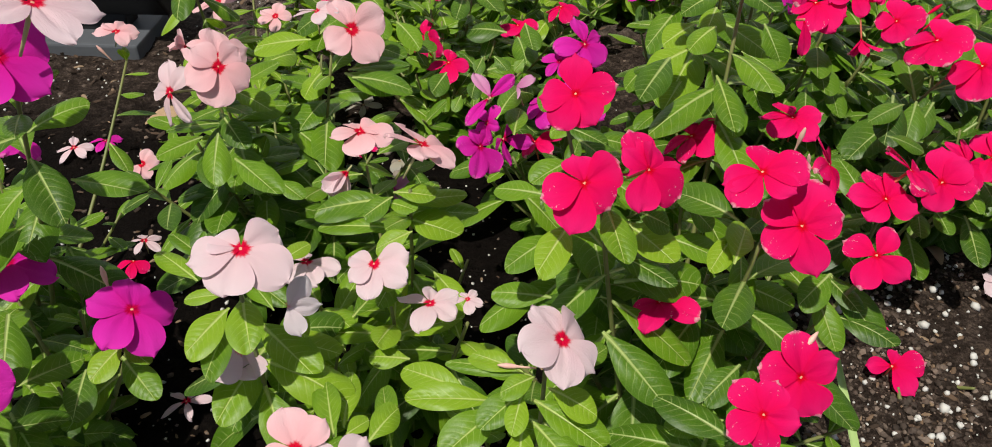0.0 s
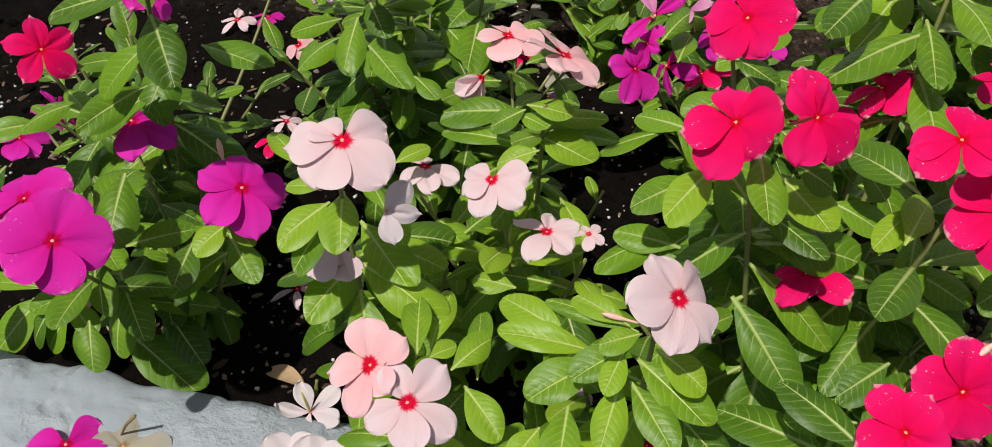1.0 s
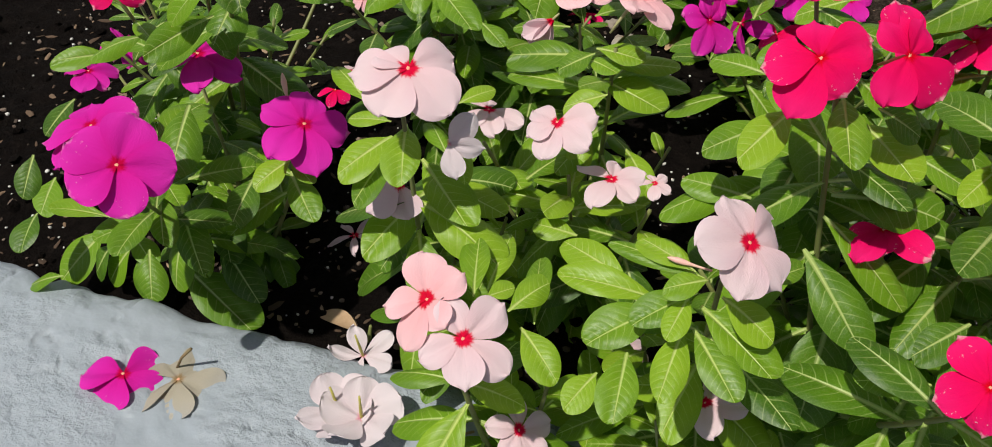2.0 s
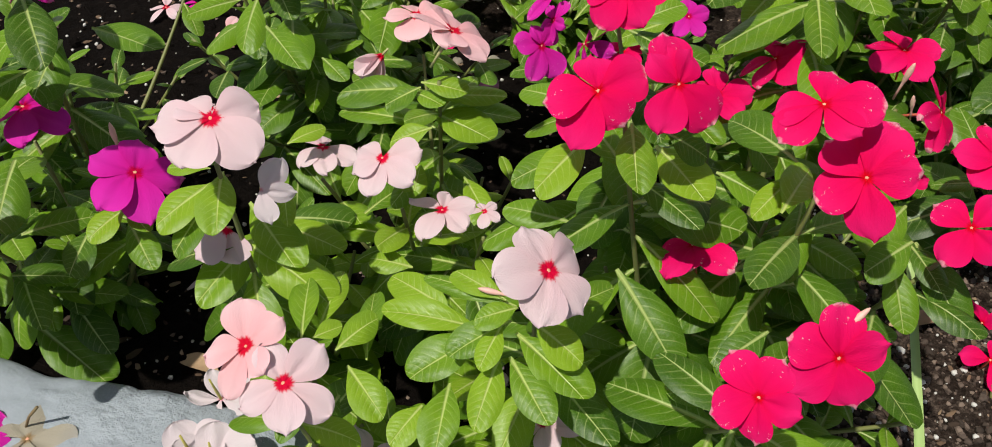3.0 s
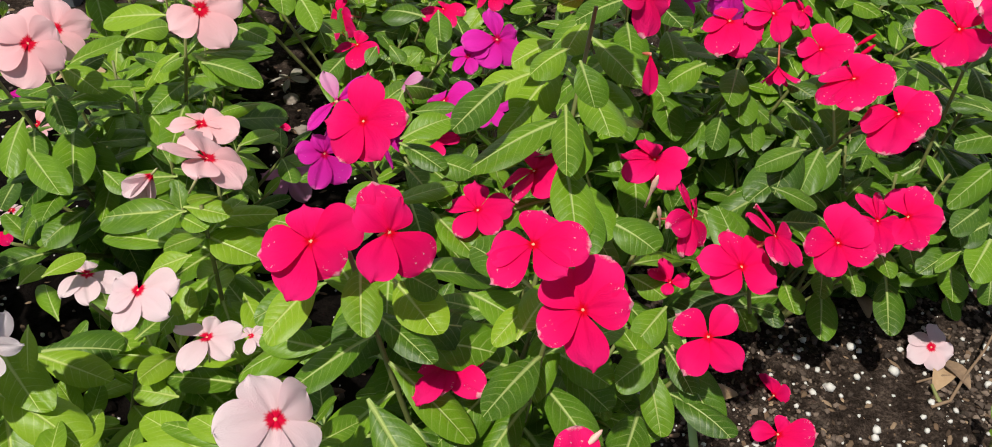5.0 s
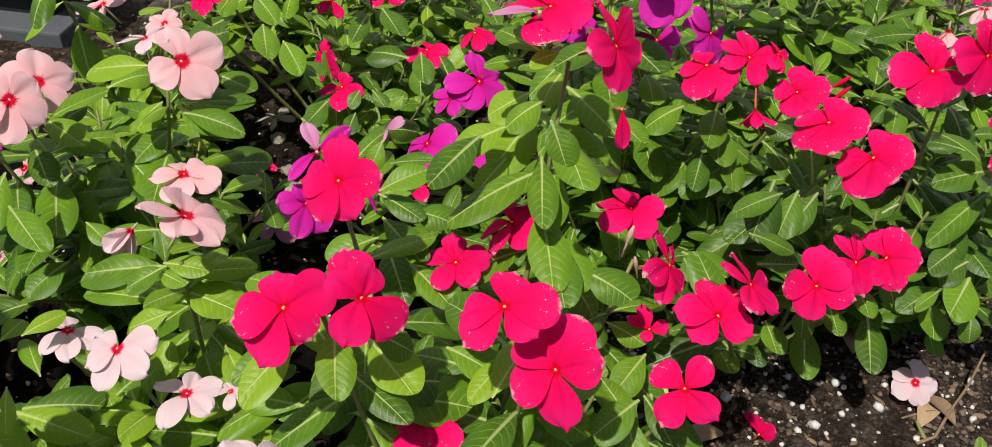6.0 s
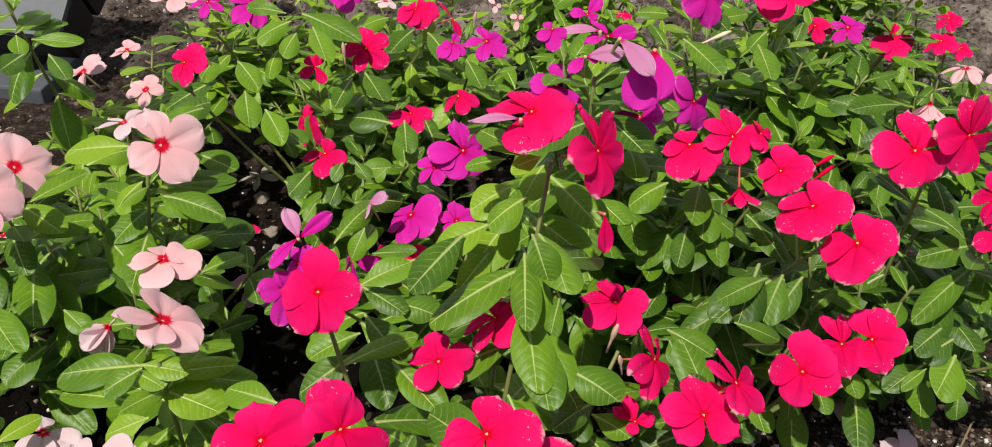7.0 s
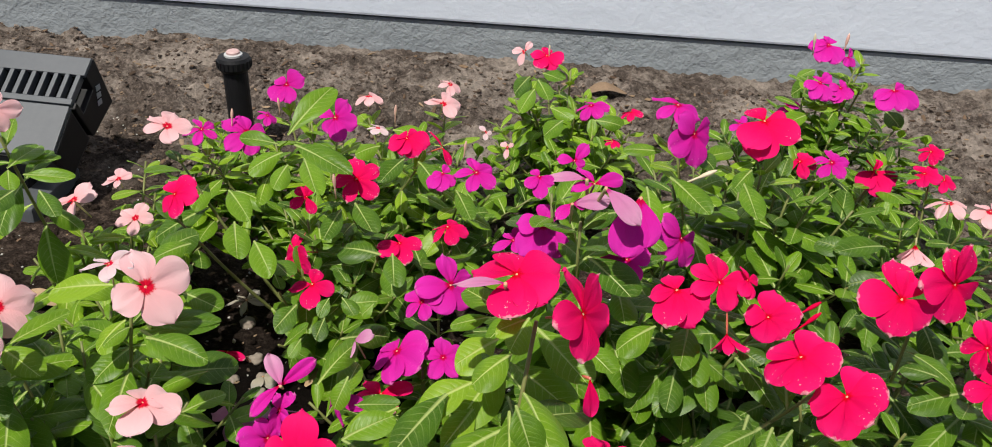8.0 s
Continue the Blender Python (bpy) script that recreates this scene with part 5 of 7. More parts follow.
leaf(plant_a, "deep", (-0.413, 0.424, 0.110), (-0.403, 0.392, 0.100), (0, -0.3, 1), 1.50)
leaf(plant_a, "deep", (-0.430, 0.410, 0.080), (-0.420, 0.377, 0.070), (0, -0.3, 1), 1.34)
leaf(plant_a, "deep", (-0.443, 0.491, 0.130), (-0.443, 0.453, 0.119), (0, -0.3, 1), 1.50)
leaf(plant_b, "fresh", (-0.114, 0.408, 0.245), (-0.133, 0.375, 0.235), (0, -0.3, 1), 1.24)
leaf(plant_b, "fresh", (-0.103, 0.405, 0.258), (-0.089, 0.368, 0.247), (0, -0.3, 1), 1.16)
leaf(plant_b, "fresh", (-0.116, 0.408, 0.235), (-0.120, 0.367, 0.224), (0, -0.3, 1), 1.02)
leaf(plant_b, "fresh", (-0.107, 0.429, 0.215), (-0.064, 0.397, 0.200), (0, -0.3, 1), 1.06)
leaf(plant_b, "fresh", (-0.109, 0.444, 0.180), (-0.130, 0.386, 0.164), (0, -0.3, 1), 1.01)
leaf(plant_b, "deep", (-0.124, 0.464, 0.140), (-0.133, 0.411, 0.126), (0, -0.3, 1), 1.05)
leaf(plant_b, "fresh", (-0.117, 0.414, 0.250), (-0.142, 0.410, 0.248), (0, -0.3, 1), 0.91)
leaf(plant_b, "fresh", (-0.144, 0.437, 0.240), (-0.178, 0.462, 0.241), (0, -0.3, 1), 0.88)
leaf(plant_f, "shaded", (0.139, 0.440, 0.170), (0.137, 0.391, 0.120), (0, -0.3, 1), 1.15)
leaf(plant_e, "deep", (0.184, 0.475, 0.200), (0.149, 0.429, 0.184), (0, -0.3, 1), 1.01)
leaf(plant_e, "deep", (0.197, 0.519, 0.190), (0.217, 0.462, 0.173), (0, -0.3, 1), 0.77)
leaf(plant_e, "deep", (0.206, 0.492, 0.240), (0.200, 0.439, 0.224), (0, -0.3, 1), 0.72)
leaf(plant_f, "fresh", (0.185, 0.378, 0.200), (0.150, 0.370, 0.196), (0, -0.3, 1), 1.11)
leaf(plant_e, "deep", (0.104, 0.489, 0.240), (0.091, 0.438, 0.225), (0, -0.3, 1), 1.26)
leaf(plant_e, "deep", (0.106, 0.495, 0.200), (0.132, 0.466, 0.190), (0, -0.3, 1), 1.44)
leaf(plant_f, "deep", (0.159, 0.464, 0.140), (0.201, 0.475, 0.136), (0, -0.3, 1), 1.50)
leaf(plant_f, "fresh", (0.182, 0.650, 0.330), (0.156, 0.627, 0.321), (0, -0.3, 1), 1.50)
leaf(plant_f, "fresh", (0.200, 0.670, 0.335), (0.190, 0.642, 0.326), (0, -0.3, 1), 1.50)
leaf(plant_f, "deep", (0.204, 0.680, 0.320), (0.243, 0.643, 0.305), (0, -0.3, 1), 1.23)
leaf(plant_f, "fresh", (0.187, 0.655, 0.310), (0.163, 0.603, 0.294), (0, -0.3, 1), 1.17)
leaf(plant_f, "deep", (0.190, 0.663, 0.300), (0.237, 0.635, 0.286), (0, -0.3, 1), 1.19)
leaf(plant_f, "deep", (0.190, 0.664, 0.270), (0.204, 0.627, 0.259), (0, -0.3, 1), 1.31)
leaf(plant_f, "deep", (0.239, 0.731, 0.270), (0.264, 0.711, 0.261), (0, -0.3, 1), 1.50)
leaf(plant_f, "deep", (0.299, 0.793, 0.250), (0.267, 0.768, 0.238), (0, -0.3, 1), 1.37)
leaf(plant_u, "deep", (0.237, 0.808, 0.300), (0.275, 0.776, 0.285), (0, -0.3, 1), 1.48)
leaf(plant_u, "deep", (0.229, 0.902, 0.270), (0.224, 0.859, 0.256), (0, -0.3, 1), 1.50)
leaf(plant_u, "deep", (0.264, 0.886, 0.300), (0.231, 0.867, 0.296), (0, -0.3, 1), 1.32)
leaf(plant_u, "deep", (0.289, 0.898, 0.270), (0.308, 0.887, 0.264), (0, -0.3, 1), 1.50)
leaf(plant_u, "deep", (0.287, 0.939, 0.300), (0.293, 0.884, 0.281), (0, -0.3, 1), 0.95)
leaf(plant_e, "deep", (-0.097, 0.723, 0.245), (-0.049, 0.743, 0.240), (0, -0.3, 1), 0.73)
leaf(plant_e, "deep", (-0.095, 0.707, 0.245), (-0.040, 0.695, 0.239), (0, -0.3, 1), 0.96)
leaf(plant_e, "fresh", (-0.138, 0.748, 0.260), (-0.188, 0.737, 0.255), (0, -0.3, 1), 1.17)
leaf(plant_e, "fresh", (-0.186, 0.673, 0.250), (-0.159, 0.718, 0.251), (0, -0.3, 1), 0.88)
leaf(plant_e, "deep", (-0.156, 0.844, 0.220), (-0.131, 0.894, 0.221), (0, -0.3, 1), 1.21)
leaf(plant_f, "fresh", (0.195, 0.606, 0.310), (0.202, 0.551, 0.294), (0, -0.3, 1), 0.85)
leaf(plant_f, "deep", (0.204, 0.580, 0.270), (0.221, 0.527, 0.255), (0, -0.3, 1), 1.19)
leaf(plant_f, "fresh", (0.188, 0.593, 0.300), (0.149, 0.562, 0.287), (0, -0.3, 1), 0.98)
leaf(plant_f, "fresh", (0.173, 0.618, 0.300), (0.156, 0.584, 0.289), (0, -0.3, 1), 1.16)
leaf(plant_f, "fresh", (0.112, 0.671, 0.240), (0.076, 0.648, 0.230), (0, -0.3, 1), 1.09)
leaf(plant_f, "deep", (0.086, 0.613, 0.260), (0.120, 0.599, 0.251), (0, -0.3, 1), 1.21)
leaf(plant_f, "deep", (0.107, 0.611, 0.250), (0.141, 0.607, 0.246), (0, -0.3, 1), 1.45)
leaf(plant_f, "deep", (0.098, 0.576, 0.270), (0.130, 0.548, 0.259), (0, -0.3, 1), 1.05)
leaf(plant_f, "deep", (0.094, 0.579, 0.250), (0.065, 0.558, 0.241), (0, -0.3, 1), 1.32)
leaf(plant_f, "deep", (0.098, 0.584, 0.240), (0.122, 0.539, 0.226), (0, -0.3, 1), 1.04)
leaf(plant_f, "deep", (0.120, 0.557, 0.250), (0.156, 0.529, 0.238), (0, -0.3, 1), 1.11)
leaf(plant_m, "fresh", (0.029, 0.739, 0.190), (0.049, 0.799, 0.191), (0, -0.3, 1), 0.75)
leaf(plant_m, "fresh", (0.045, 0.745, 0.170), (0.050, 0.794, 0.171), (0, -0.3, 1), 1.09)
leaf(plant_f, "deep", (0.241, 0.588, 0.200), (0.242, 0.560, 0.192), (0, -0.3, 1), 1.37)
leaf(plant_f, "deep", (0.250, 0.579, 0.200), (0.278, 0.568, 0.193), (0, -0.3, 1), 1.39)
leaf(plant_s, "shaded", (0.323, 0.803, 0.200), (0.315, 0.761, 0.187), (0, -0.3, 1), 1.17)
leaf(plant_s, "shaded", (0.335, 0.817, 0.220), (0.333, 0.775, 0.207), (0, -0.3, 1), 1.39)
leaf(plant_s, "shaded", (0.346, 0.812, 0.200), (0.349, 0.769, 0.187), (0, -0.3, 1), 1.06)
leaf(plant_s, "shaded", (0.382, 0.834, 0.150), (0.367, 0.785, 0.134), (0, -0.3, 1), 1.13)
leaf(plant_s, "shaded", (0.408, 0.810, 0.170), (0.379, 0.793, 0.161), (0, -0.3, 1), 1.47)
leaf(plant_s, "shaded", (0.427, 0.814, 0.190), (0.401, 0.796, 0.181), (0, -0.3, 1), 1.50)
leaf(plant_s, "shaded", (0.430, 0.825, 0.150), (0.415, 0.783, 0.136), (0, -0.3, 1), 1.41)
leaf(plant_s, "shaded", (0.416, 0.825, 0.130), (0.381, 0.801, 0.118), (0, -0.3, 1), 1.15)
leaf(plant_g, "shaded", (0.310, 0.714, 0.160), (0.349, 0.698, 0.150), (0, -0.3, 1), 1.33)
leaf(plant_h, "shaded", (0.565, 0.797, 0.220), (0.504, 0.775, 0.213), (0, -0.3, 1), 0.91)
leaf(plant_h, "shaded", (0.560, 0.793, 0.200), (0.502, 0.737, 0.176), (0, -0.3, 1), 0.71)
leaf(plant_h, "shaded", (0.581, 0.813, 0.190), (0.562, 0.763, 0.173), (0, -0.3, 1), 0.97)
leaf(plant_h, "shaded", (0.529, 0.860, 0.240), (0.536, 0.815, 0.225), (0, -0.3, 1), 1.07)
leaf(plant_h, "shaded", (0.515, 0.824, 0.220), (0.558, 0.819, 0.216), (0, -0.3, 1), 1.08)
leaf(plant_h, "shaded", (0.542, 0.829, 0.230), (0.575, 0.839, 0.227), (0, -0.3, 1), 1.26)
leaf(plant_s, "shaded", (0.513, 0.931, 0.200), (0.503, 0.889, 0.185), (0, -0.3, 1), 1.11)
leaf(plant_c, "fresh", (0.070, 0.373, 0.235), (0.020, 0.379, 0.236), (0, -0.3, 1), 0.60)
leaf(plant_c, "fresh", (0.065, 0.371, 0.240), (0.034, 0.383, 0.241), (0, -0.3, 1), 0.91)
leaf(plant_c, "fresh", (0.051, 0.379, 0.205), (-0.005, 0.375, 0.206), (0, -0.3, 1), 0.71)
leaf(plant_c, "fresh", (0.032, 0.390, 0.200), (-0.011, 0.407, 0.201), (0, -0.3, 1), 0.95)
leaf(plant_c, "fresh", (0.072, 0.368, 0.240), (0.052, 0.355, 0.238), (0, -0.3, 1), 1.28)
leaf(plant_c, "fresh", (0.068, 0.372, 0.225), (0.042, 0.347, 0.216), (0, -0.3, 1), 1.09)
leaf(plant_c, "fresh", (0.053, 0.375, 0.205), (0.021, 0.345, 0.194), (0, -0.3, 1), 1.17)
leaf(plant_c, "fresh", (0.065, 0.364, 0.230), (0.060, 0.338, 0.223), (0, -0.3, 1), 1.28)
leaf(plant_c, "fresh", (0.066, 0.357, 0.215), (0.064, 0.316, 0.204), (0, -0.3, 1), 1.09)
leaf(plant_c, "fresh", (0.042, 0.348, 0.195), (0.046, 0.310, 0.185), (0, -0.3, 1), 1.16)
leaf(plant_c, "fresh", (0.071, 0.357, 0.215), (0.098, 0.328, 0.205), (0, -0.3, 1), 1.20)
leaf(plant_c, "fresh", (0.071, 0.369, 0.220), (0.113, 0.345, 0.208), (0, -0.3, 1), 1.04)
leaf(plant_c, "fresh", (0.080, 0.369, 0.230), (0.108, 0.356, 0.222), (0, -0.3, 1), 1.37)
leaf(plant_c, "fresh", (0.095, 0.379, 0.235), (0.115, 0.402, 0.232), (0, -0.3, 1), 1.10)
leaf(plant_c, "fresh", (0.030, 0.338, 0.185), (0.020, 0.314, 0.179), (0, -0.3, 1), 1.41)
leaf(plant_n, "fresh", (-0.015, 0.348, 0.190), (0.013, 0.327, 0.181), (0, -0.3, 1), 1.19)
leaf(plant_n, "fresh", (-0.046, 0.359, 0.190), (-0.060, 0.404, 0.191), (0, -0.3, 1), 0.84)
leaf(plant_n, "fresh", (-0.044, 0.375, 0.180), (-0.046, 0.420, 0.181), (0, -0.3, 1), 0.90)
leaf(plant_n, "fresh", (-0.025, 0.356, 0.190), (-0.010, 0.384, 0.191), (0, -0.3, 1), 1.27)
leaf(plant_n, "fresh", (-0.038, 0.357, 0.195), (-0.026, 0.371, 0.193), (0, -0.3, 1), 1.50)
leaf(plant_n, "fresh", (-0.014, 0.369, 0.170), (-0.027, 0.418, 0.171), (0, -0.3, 1), 0.65)
leaf(plant_n, "deep", (-0.031, 0.363, 0.140), (-0.035, 0.333, 0.132), (0, -0.3, 1), 1.50)
leaf(plant_b, "fresh", (-0.082, 0.430, 0.235), (-0.069, 0.404, 0.226), (0, -0.3, 1), 0.91)
leaf(plant_b, "fresh", (-0.103, 0.476, 0.225), (-0.088, 0.501, 0.222), (0, -0.3, 1), 1.28)
leaf(plant_d, "fresh", (-0.038, 0.542, 0.235), (-0.091, 0.529, 0.230), (0, -0.3, 1), 1.00)
leaf(plant_d, "fresh", (-0.033, 0.531, 0.245), (-0.052, 0.513, 0.238), (0, -0.3, 1), 1.50)
leaf(plant_d, "fresh", (-0.030, 0.520, 0.225), (-0.087, 0.523, 0.220), (0, -0.3, 1), 0.76)
leaf(plant_d, "fresh", (-0.032, 0.529, 0.250), (-0.001, 0.529, 0.247), (0, -0.3, 1), 1.37)
leaf(plant_d, "fresh", (-0.027, 0.535, 0.235), (0.018, 0.555, 0.230), (0, -0.3, 1), 0.85)
leaf(plant_d, "fresh", (-0.028, 0.533, 0.225), (0.016, 0.528, 0.214), (0, -0.3, 1), 1.40)
leaf(plant_d, "deep", (-0.027, 0.554, 0.215), (0.026, 0.560, 0.210), (0, -0.3, 1), 0.85)
leaf(plant_d, "fresh", (-0.066, 0.588, 0.225), (-0.104, 0.577, 0.221), (0, -0.3, 1), 1.07)
leaf(plant_f, "deep", (0.073, 0.483, 0.285), (0.042, 0.491, 0.282), (0, -0.3, 1), 1.50)
leaf(plant_f, "deep", (0.082, 0.461, 0.270), (0.051, 0.431, 0.265), (0, -0.3, 1), 0.98)
leaf(plant_f, "fresh", (0.089, 0.434, 0.300), (0.070, 0.398, 0.288), (0, -0.3, 1), 1.15)
leaf(plant_f, "fresh", (0.109, 0.438, 0.310), (0.119, 0.400, 0.298), (0, -0.3, 1), 1.05)
leaf(plant_f, "fresh", (0.122, 0.450, 0.290), (0.151, 0.425, 0.280), (0, -0.3, 1), 1.45)
leaf(plant_f, "deep", (0.078, 0.471, 0.220), (0.034, 0.433, 0.214), (0, -0.3, 1), 0.81)
leaf(plant_f, "deep", (0.120, 0.453, 0.240), (0.178, 0.461, 0.234), (0, -0.3, 1), 1.17)
leaf(plant_f, "deep", (0.156, 0.489, 0.250), (0.191, 0.479, 0.241), (0, -0.3, 1), 1.39)
leaf(plant_f, "fresh", (0.189, 0.439, 0.270), (0.203, 0.479, 0.271), (0, -0.3, 1), 1.00)
leaf(plant_f, "deep", (0.193, 0.463, 0.285), (0.156, 0.488, 0.286), (0, -0.3, 1), 1.28)
leaf(plant_f, "fresh", (0.195, 0.472, 0.270), (0.176, 0.442, 0.260), (0, -0.3, 1), 1.11)
leaf(plant_f, "fresh", (0.204, 0.608, 0.300), (0.204, 0.563, 0.285), (0, -0.3, 1), 1.05)
leaf(plant_f, "deep", (0.203, 0.587, 0.270), (0.226, 0.542, 0.255), (0, -0.3, 1), 1.29)
leaf(plant_f, "deep", (0.227, 0.560, 0.260), (0.263, 0.546, 0.251), (0, -0.3, 1), 1.50)
leaf(plant_f, "deep", (0.175, 0.483, 0.240), (0.132, 0.493, 0.236), (0, -0.3, 1), 1.29)
leaf(plant_f, "deep", (0.271, 0.496, 0.220), (0.245, 0.471, 0.210), (0, -0.3, 1), 1.29)
leaf(plant_f, "deep", (0.276, 0.518, 0.200), (0.295, 0.488, 0.191), (0, -0.3, 1), 1.13)
leaf(plant_f, "deep", (0.206, 0.488, 0.215), (0.244, 0.474, 0.205), (0, -0.3, 1), 1.44)
leaf(plant_f, "fresh", (0.201, 0.594, 0.390), (0.184, 0.585, 0.385), (0, -0.3, 1), 1.50)
leaf(plant_f, "fresh", (0.193, 0.598, 0.385), (0.162, 0.622, 0.386), (0, -0.3, 1), 0.93)
leaf(plant_f, "fresh", (0.193, 0.624, 0.340), (0.171, 0.600, 0.331), (0, -0.3, 1), 1.47)
leaf(plant_f, "fresh", (0.173, 0.606, 0.330), (0.140, 0.584, 0.320), (0, -0.3, 1), 1.33)
leaf(plant_e, "deep", (-0.101, 0.721, 0.245), (-0.049, 0.740, 0.239), (0, -0.3, 1), 1.10)
leaf(plant_e, "deep", (-0.103, 0.715, 0.245), (-0.057, 0.700, 0.231), (0, -0.3, 1), 1.28)
leaf(plant_d, "fresh", (-0.013, 0.446, 0.170), (-0.041, 0.446, 0.170), (0.12, -0.41, 0.90), 1.50)
leaf(plant_d, "fresh", (-0.060, 0.485, 0.170), (-0.044, 0.519, 0.170), (0.14, -0.44, 0.89), 1.06)
leaf(plant_d, "fresh", (-0.008, 0.540, 0.170), (0.021, 0.507, 0.160), (0.08, -0.45, 0.89), 0.88)
leaf(plant_f, "deep", (0.126, 0.442, 0.305), (0.148, 0.440, 0.295), (-0.06, -0.51, 0.86), 1.50)
leaf(plant_f, "deep", (0.113, 0.423, 0.225), (0.153, 0.388, 0.195), (-0.05, -0.41, 0.91), 1.09)
leaf(plant_f, "deep", (0.194, 0.400, 0.225), (0.170, 0.377, 0.215), (-0.11, -0.40, 0.91), 1.26)
leaf(plant_f, "deep", (0.089, 0.473, 0.225), (0.066, 0.448, 0.215), (0.01, -0.46, 0.89), 1.42)
leaf(plant_f, "deep", (0.081, 0.453, 0.225), (0.042, 0.455, 0.225), (0.03, -0.46, 0.89), 1.24)
leaf(plant_f, "deep", (0.190, 0.417, 0.130), (0.161, 0.397, 0.130), (-0.09, -0.36, 0.93), 1.07)
leaf(plant_f, "deep", (0.212, 0.489, 0.200), (0.247, 0.476, 0.180), (-0.01, -0.39, 0.92), 1.31)
leaf(plant_f, "deep", (0.265, 0.505, 0.200), (0.279, 0.471, 0.170), (-0.06, -0.39, 0.92), 1.05)
leaf(plant_f, "deep", (0.280, 0.520, 0.200), (0.312, 0.484, 0.170), (-0.08, -0.40, 0.91), 1.01)
leaf(plant_f, "deep", (0.277, 0.554, 0.200), (0.257, 0.522, 0.190), (-0.05, -0.43, 0.90), 1.23)
leaf(plant_f, "deep", (0.149, 0.490, 0.200), (0.114, 0.500, 0.200), (0.09, -0.41, 0.91), 1.50)
leaf(plant_f, "deep", (0.116, 0.495, 0.200), (0.111, 0.456, 0.180), (0.10, -0.38, 0.92), 1.28)
leaf(plant_s, "shaded", (0.363, 0.699, 0.250), (0.346, 0.648, 0.230), (-0.13, -0.51, 0.85), 1.03)
leaf(plant_s, "shaded", (0.393, 0.689, 0.250), (0.372, 0.661, 0.230), (-0.15, -0.51, 0.85), 1.22)
leaf(plant_h, "shaded", (0.578, 0.928, 0.200), (0.544, 0.957, 0.200), (-0.23, -0.55, 0.81), 1.44)
leaf(plant_f, "deep", (0.202, 0.529, 0.385), (0.213, 0.516, 0.365), (0.01, -0.43, 0.90), 1.50)
leaf(plant_e, "deep", (-0.161, 0.717, 0.190), (-0.109, 0.681, 0.170), (0.26, -0.38, 0.89), 1.00)
leaf(plant_e, "deep", (-0.227, 0.764, 0.190), (-0.270, 0.783, 0.190), (0.32, -0.40, 0.86), 1.25)
leaf(plant_a, "deep", (-0.274, 0.363, 0.140), (-0.260, 0.339, 0.120), (0.33, -0.28, 0.90), 1.26)
leaf(plant_a, "deep", (-0.282, 0.441, 0.200), (-0.268, 0.393, 0.180), (0.35, -0.35, 0.87), 1.17)
leaf(plant_a, "deep", (-0.371, 0.472, 0.200), (-0.403, 0.448, 0.200), (0.41, -0.35, 0.84), 1.08)
leaf(plant_o, "deep", (-0.262, 0.461, 0.260), (-0.280, 0.411, 0.255), (0.37, -0.39, 0.84), 0.88)
leaf(plant_o, "deep", (-0.265, 0.497, 0.260), (-0.264, 0.455, 0.240), (0.35, -0.42, 0.84), 1.35)
leaf(plant_o, "deep", (-0.255, 0.515, 0.260), (-0.197, 0.501, 0.260), (0.32, -0.46, 0.83), 0.83)
leaf(plant_i, "deep", (-0.279, 0.844, 0.300), (-0.280, 0.901, 0.295), (0.34, -0.47, 0.81), 0.85)
leaf(plant_i, "deep", (-0.277, 0.842, 0.300), (-0.266, 0.823, 0.290), (0.35, -0.46, 0.82), 1.50)
leaf(plant_i, "deep", (-0.260, 0.837, 0.300), (-0.218, 0.846, 0.295), (0.33, -0.47, 0.82), 0.83)
leaf(plant_i, "deep", (-0.252, 0.810, 0.300), (-0.254, 0.777, 0.300), (0.35, -0.45, 0.82), 1.48)
leaf(plant_i, "deep", (-0.232, 0.814, 0.300), (-0.204, 0.789, 0.290), (0.32, -0.46, 0.83), 1.13)
leaf(plant_t, "deep", (-0.099, 1.065, 0.250), (-0.063, 1.125, 0.286), (0.18, -0.56, 0.81), 0.88)
leaf(plant_t, "deep", (-0.101, 1.041, 0.250), (-0.146, 1.043, 0.250), (0.21, -0.54, 0.82), 0.93)
leaf(plant_t, "deep", (-0.091, 1.024, 0.250), (-0.119, 0.990, 0.240), (0.21, -0.53, 0.82), 1.23)
leaf(plant_t, "deep", (-0.085, 1.044, 0.250), (-0.014, 1.008, 0.240), (0.17, -0.54, 0.82), 0.83)
leaf(plant_t, "deep", (-0.077, 0.998, 0.250), (-0.081, 0.960, 0.240), (0.20, -0.53, 0.83), 1.22)
leaf(plant_t, "deep", (-0.065, 1.015, 0.250), (-0.034, 0.957, 0.240), (0.18, -0.53, 0.83), 0.82)
leaf(plant_p, "deep", (0.308, 1.038, 0.290), (0.266, 1.033, 0.290), (-0.05, -0.58, 0.81), 0.98)
leaf(plant_p, "deep", (0.312, 0.983, 0.290), (0.348, 0.931, 0.280), (-0.08, -0.56, 0.83), 0.93)
leaf(plant_p, "deep", (0.383, 0.986, 0.290), (0.392, 0.934, 0.280), (-0.12, -0.55, 0.82), 0.94)
leaf(plant_p, "deep", (0.346, 1.032, 0.290), (0.380, 1.055, 0.290), (-0.10, -0.58, 0.81), 1.10)
leaf(plant_p, "deep", (0.341, 1.046, 0.290), (0.357, 1.007, 0.290), (-0.09, -0.57, 0.81), 1.05)
leaf(plant_p, "deep", (0.395, 1.018, 0.290), (0.376, 0.990, 0.280), (-0.12, -0.56, 0.82), 1.37)
leaf(plant_k, "deep", (-0.094, 1.280, 0.200), (-0.097, 1.217, 0.200), (0.17, -0.57, 0.81), 0.73)
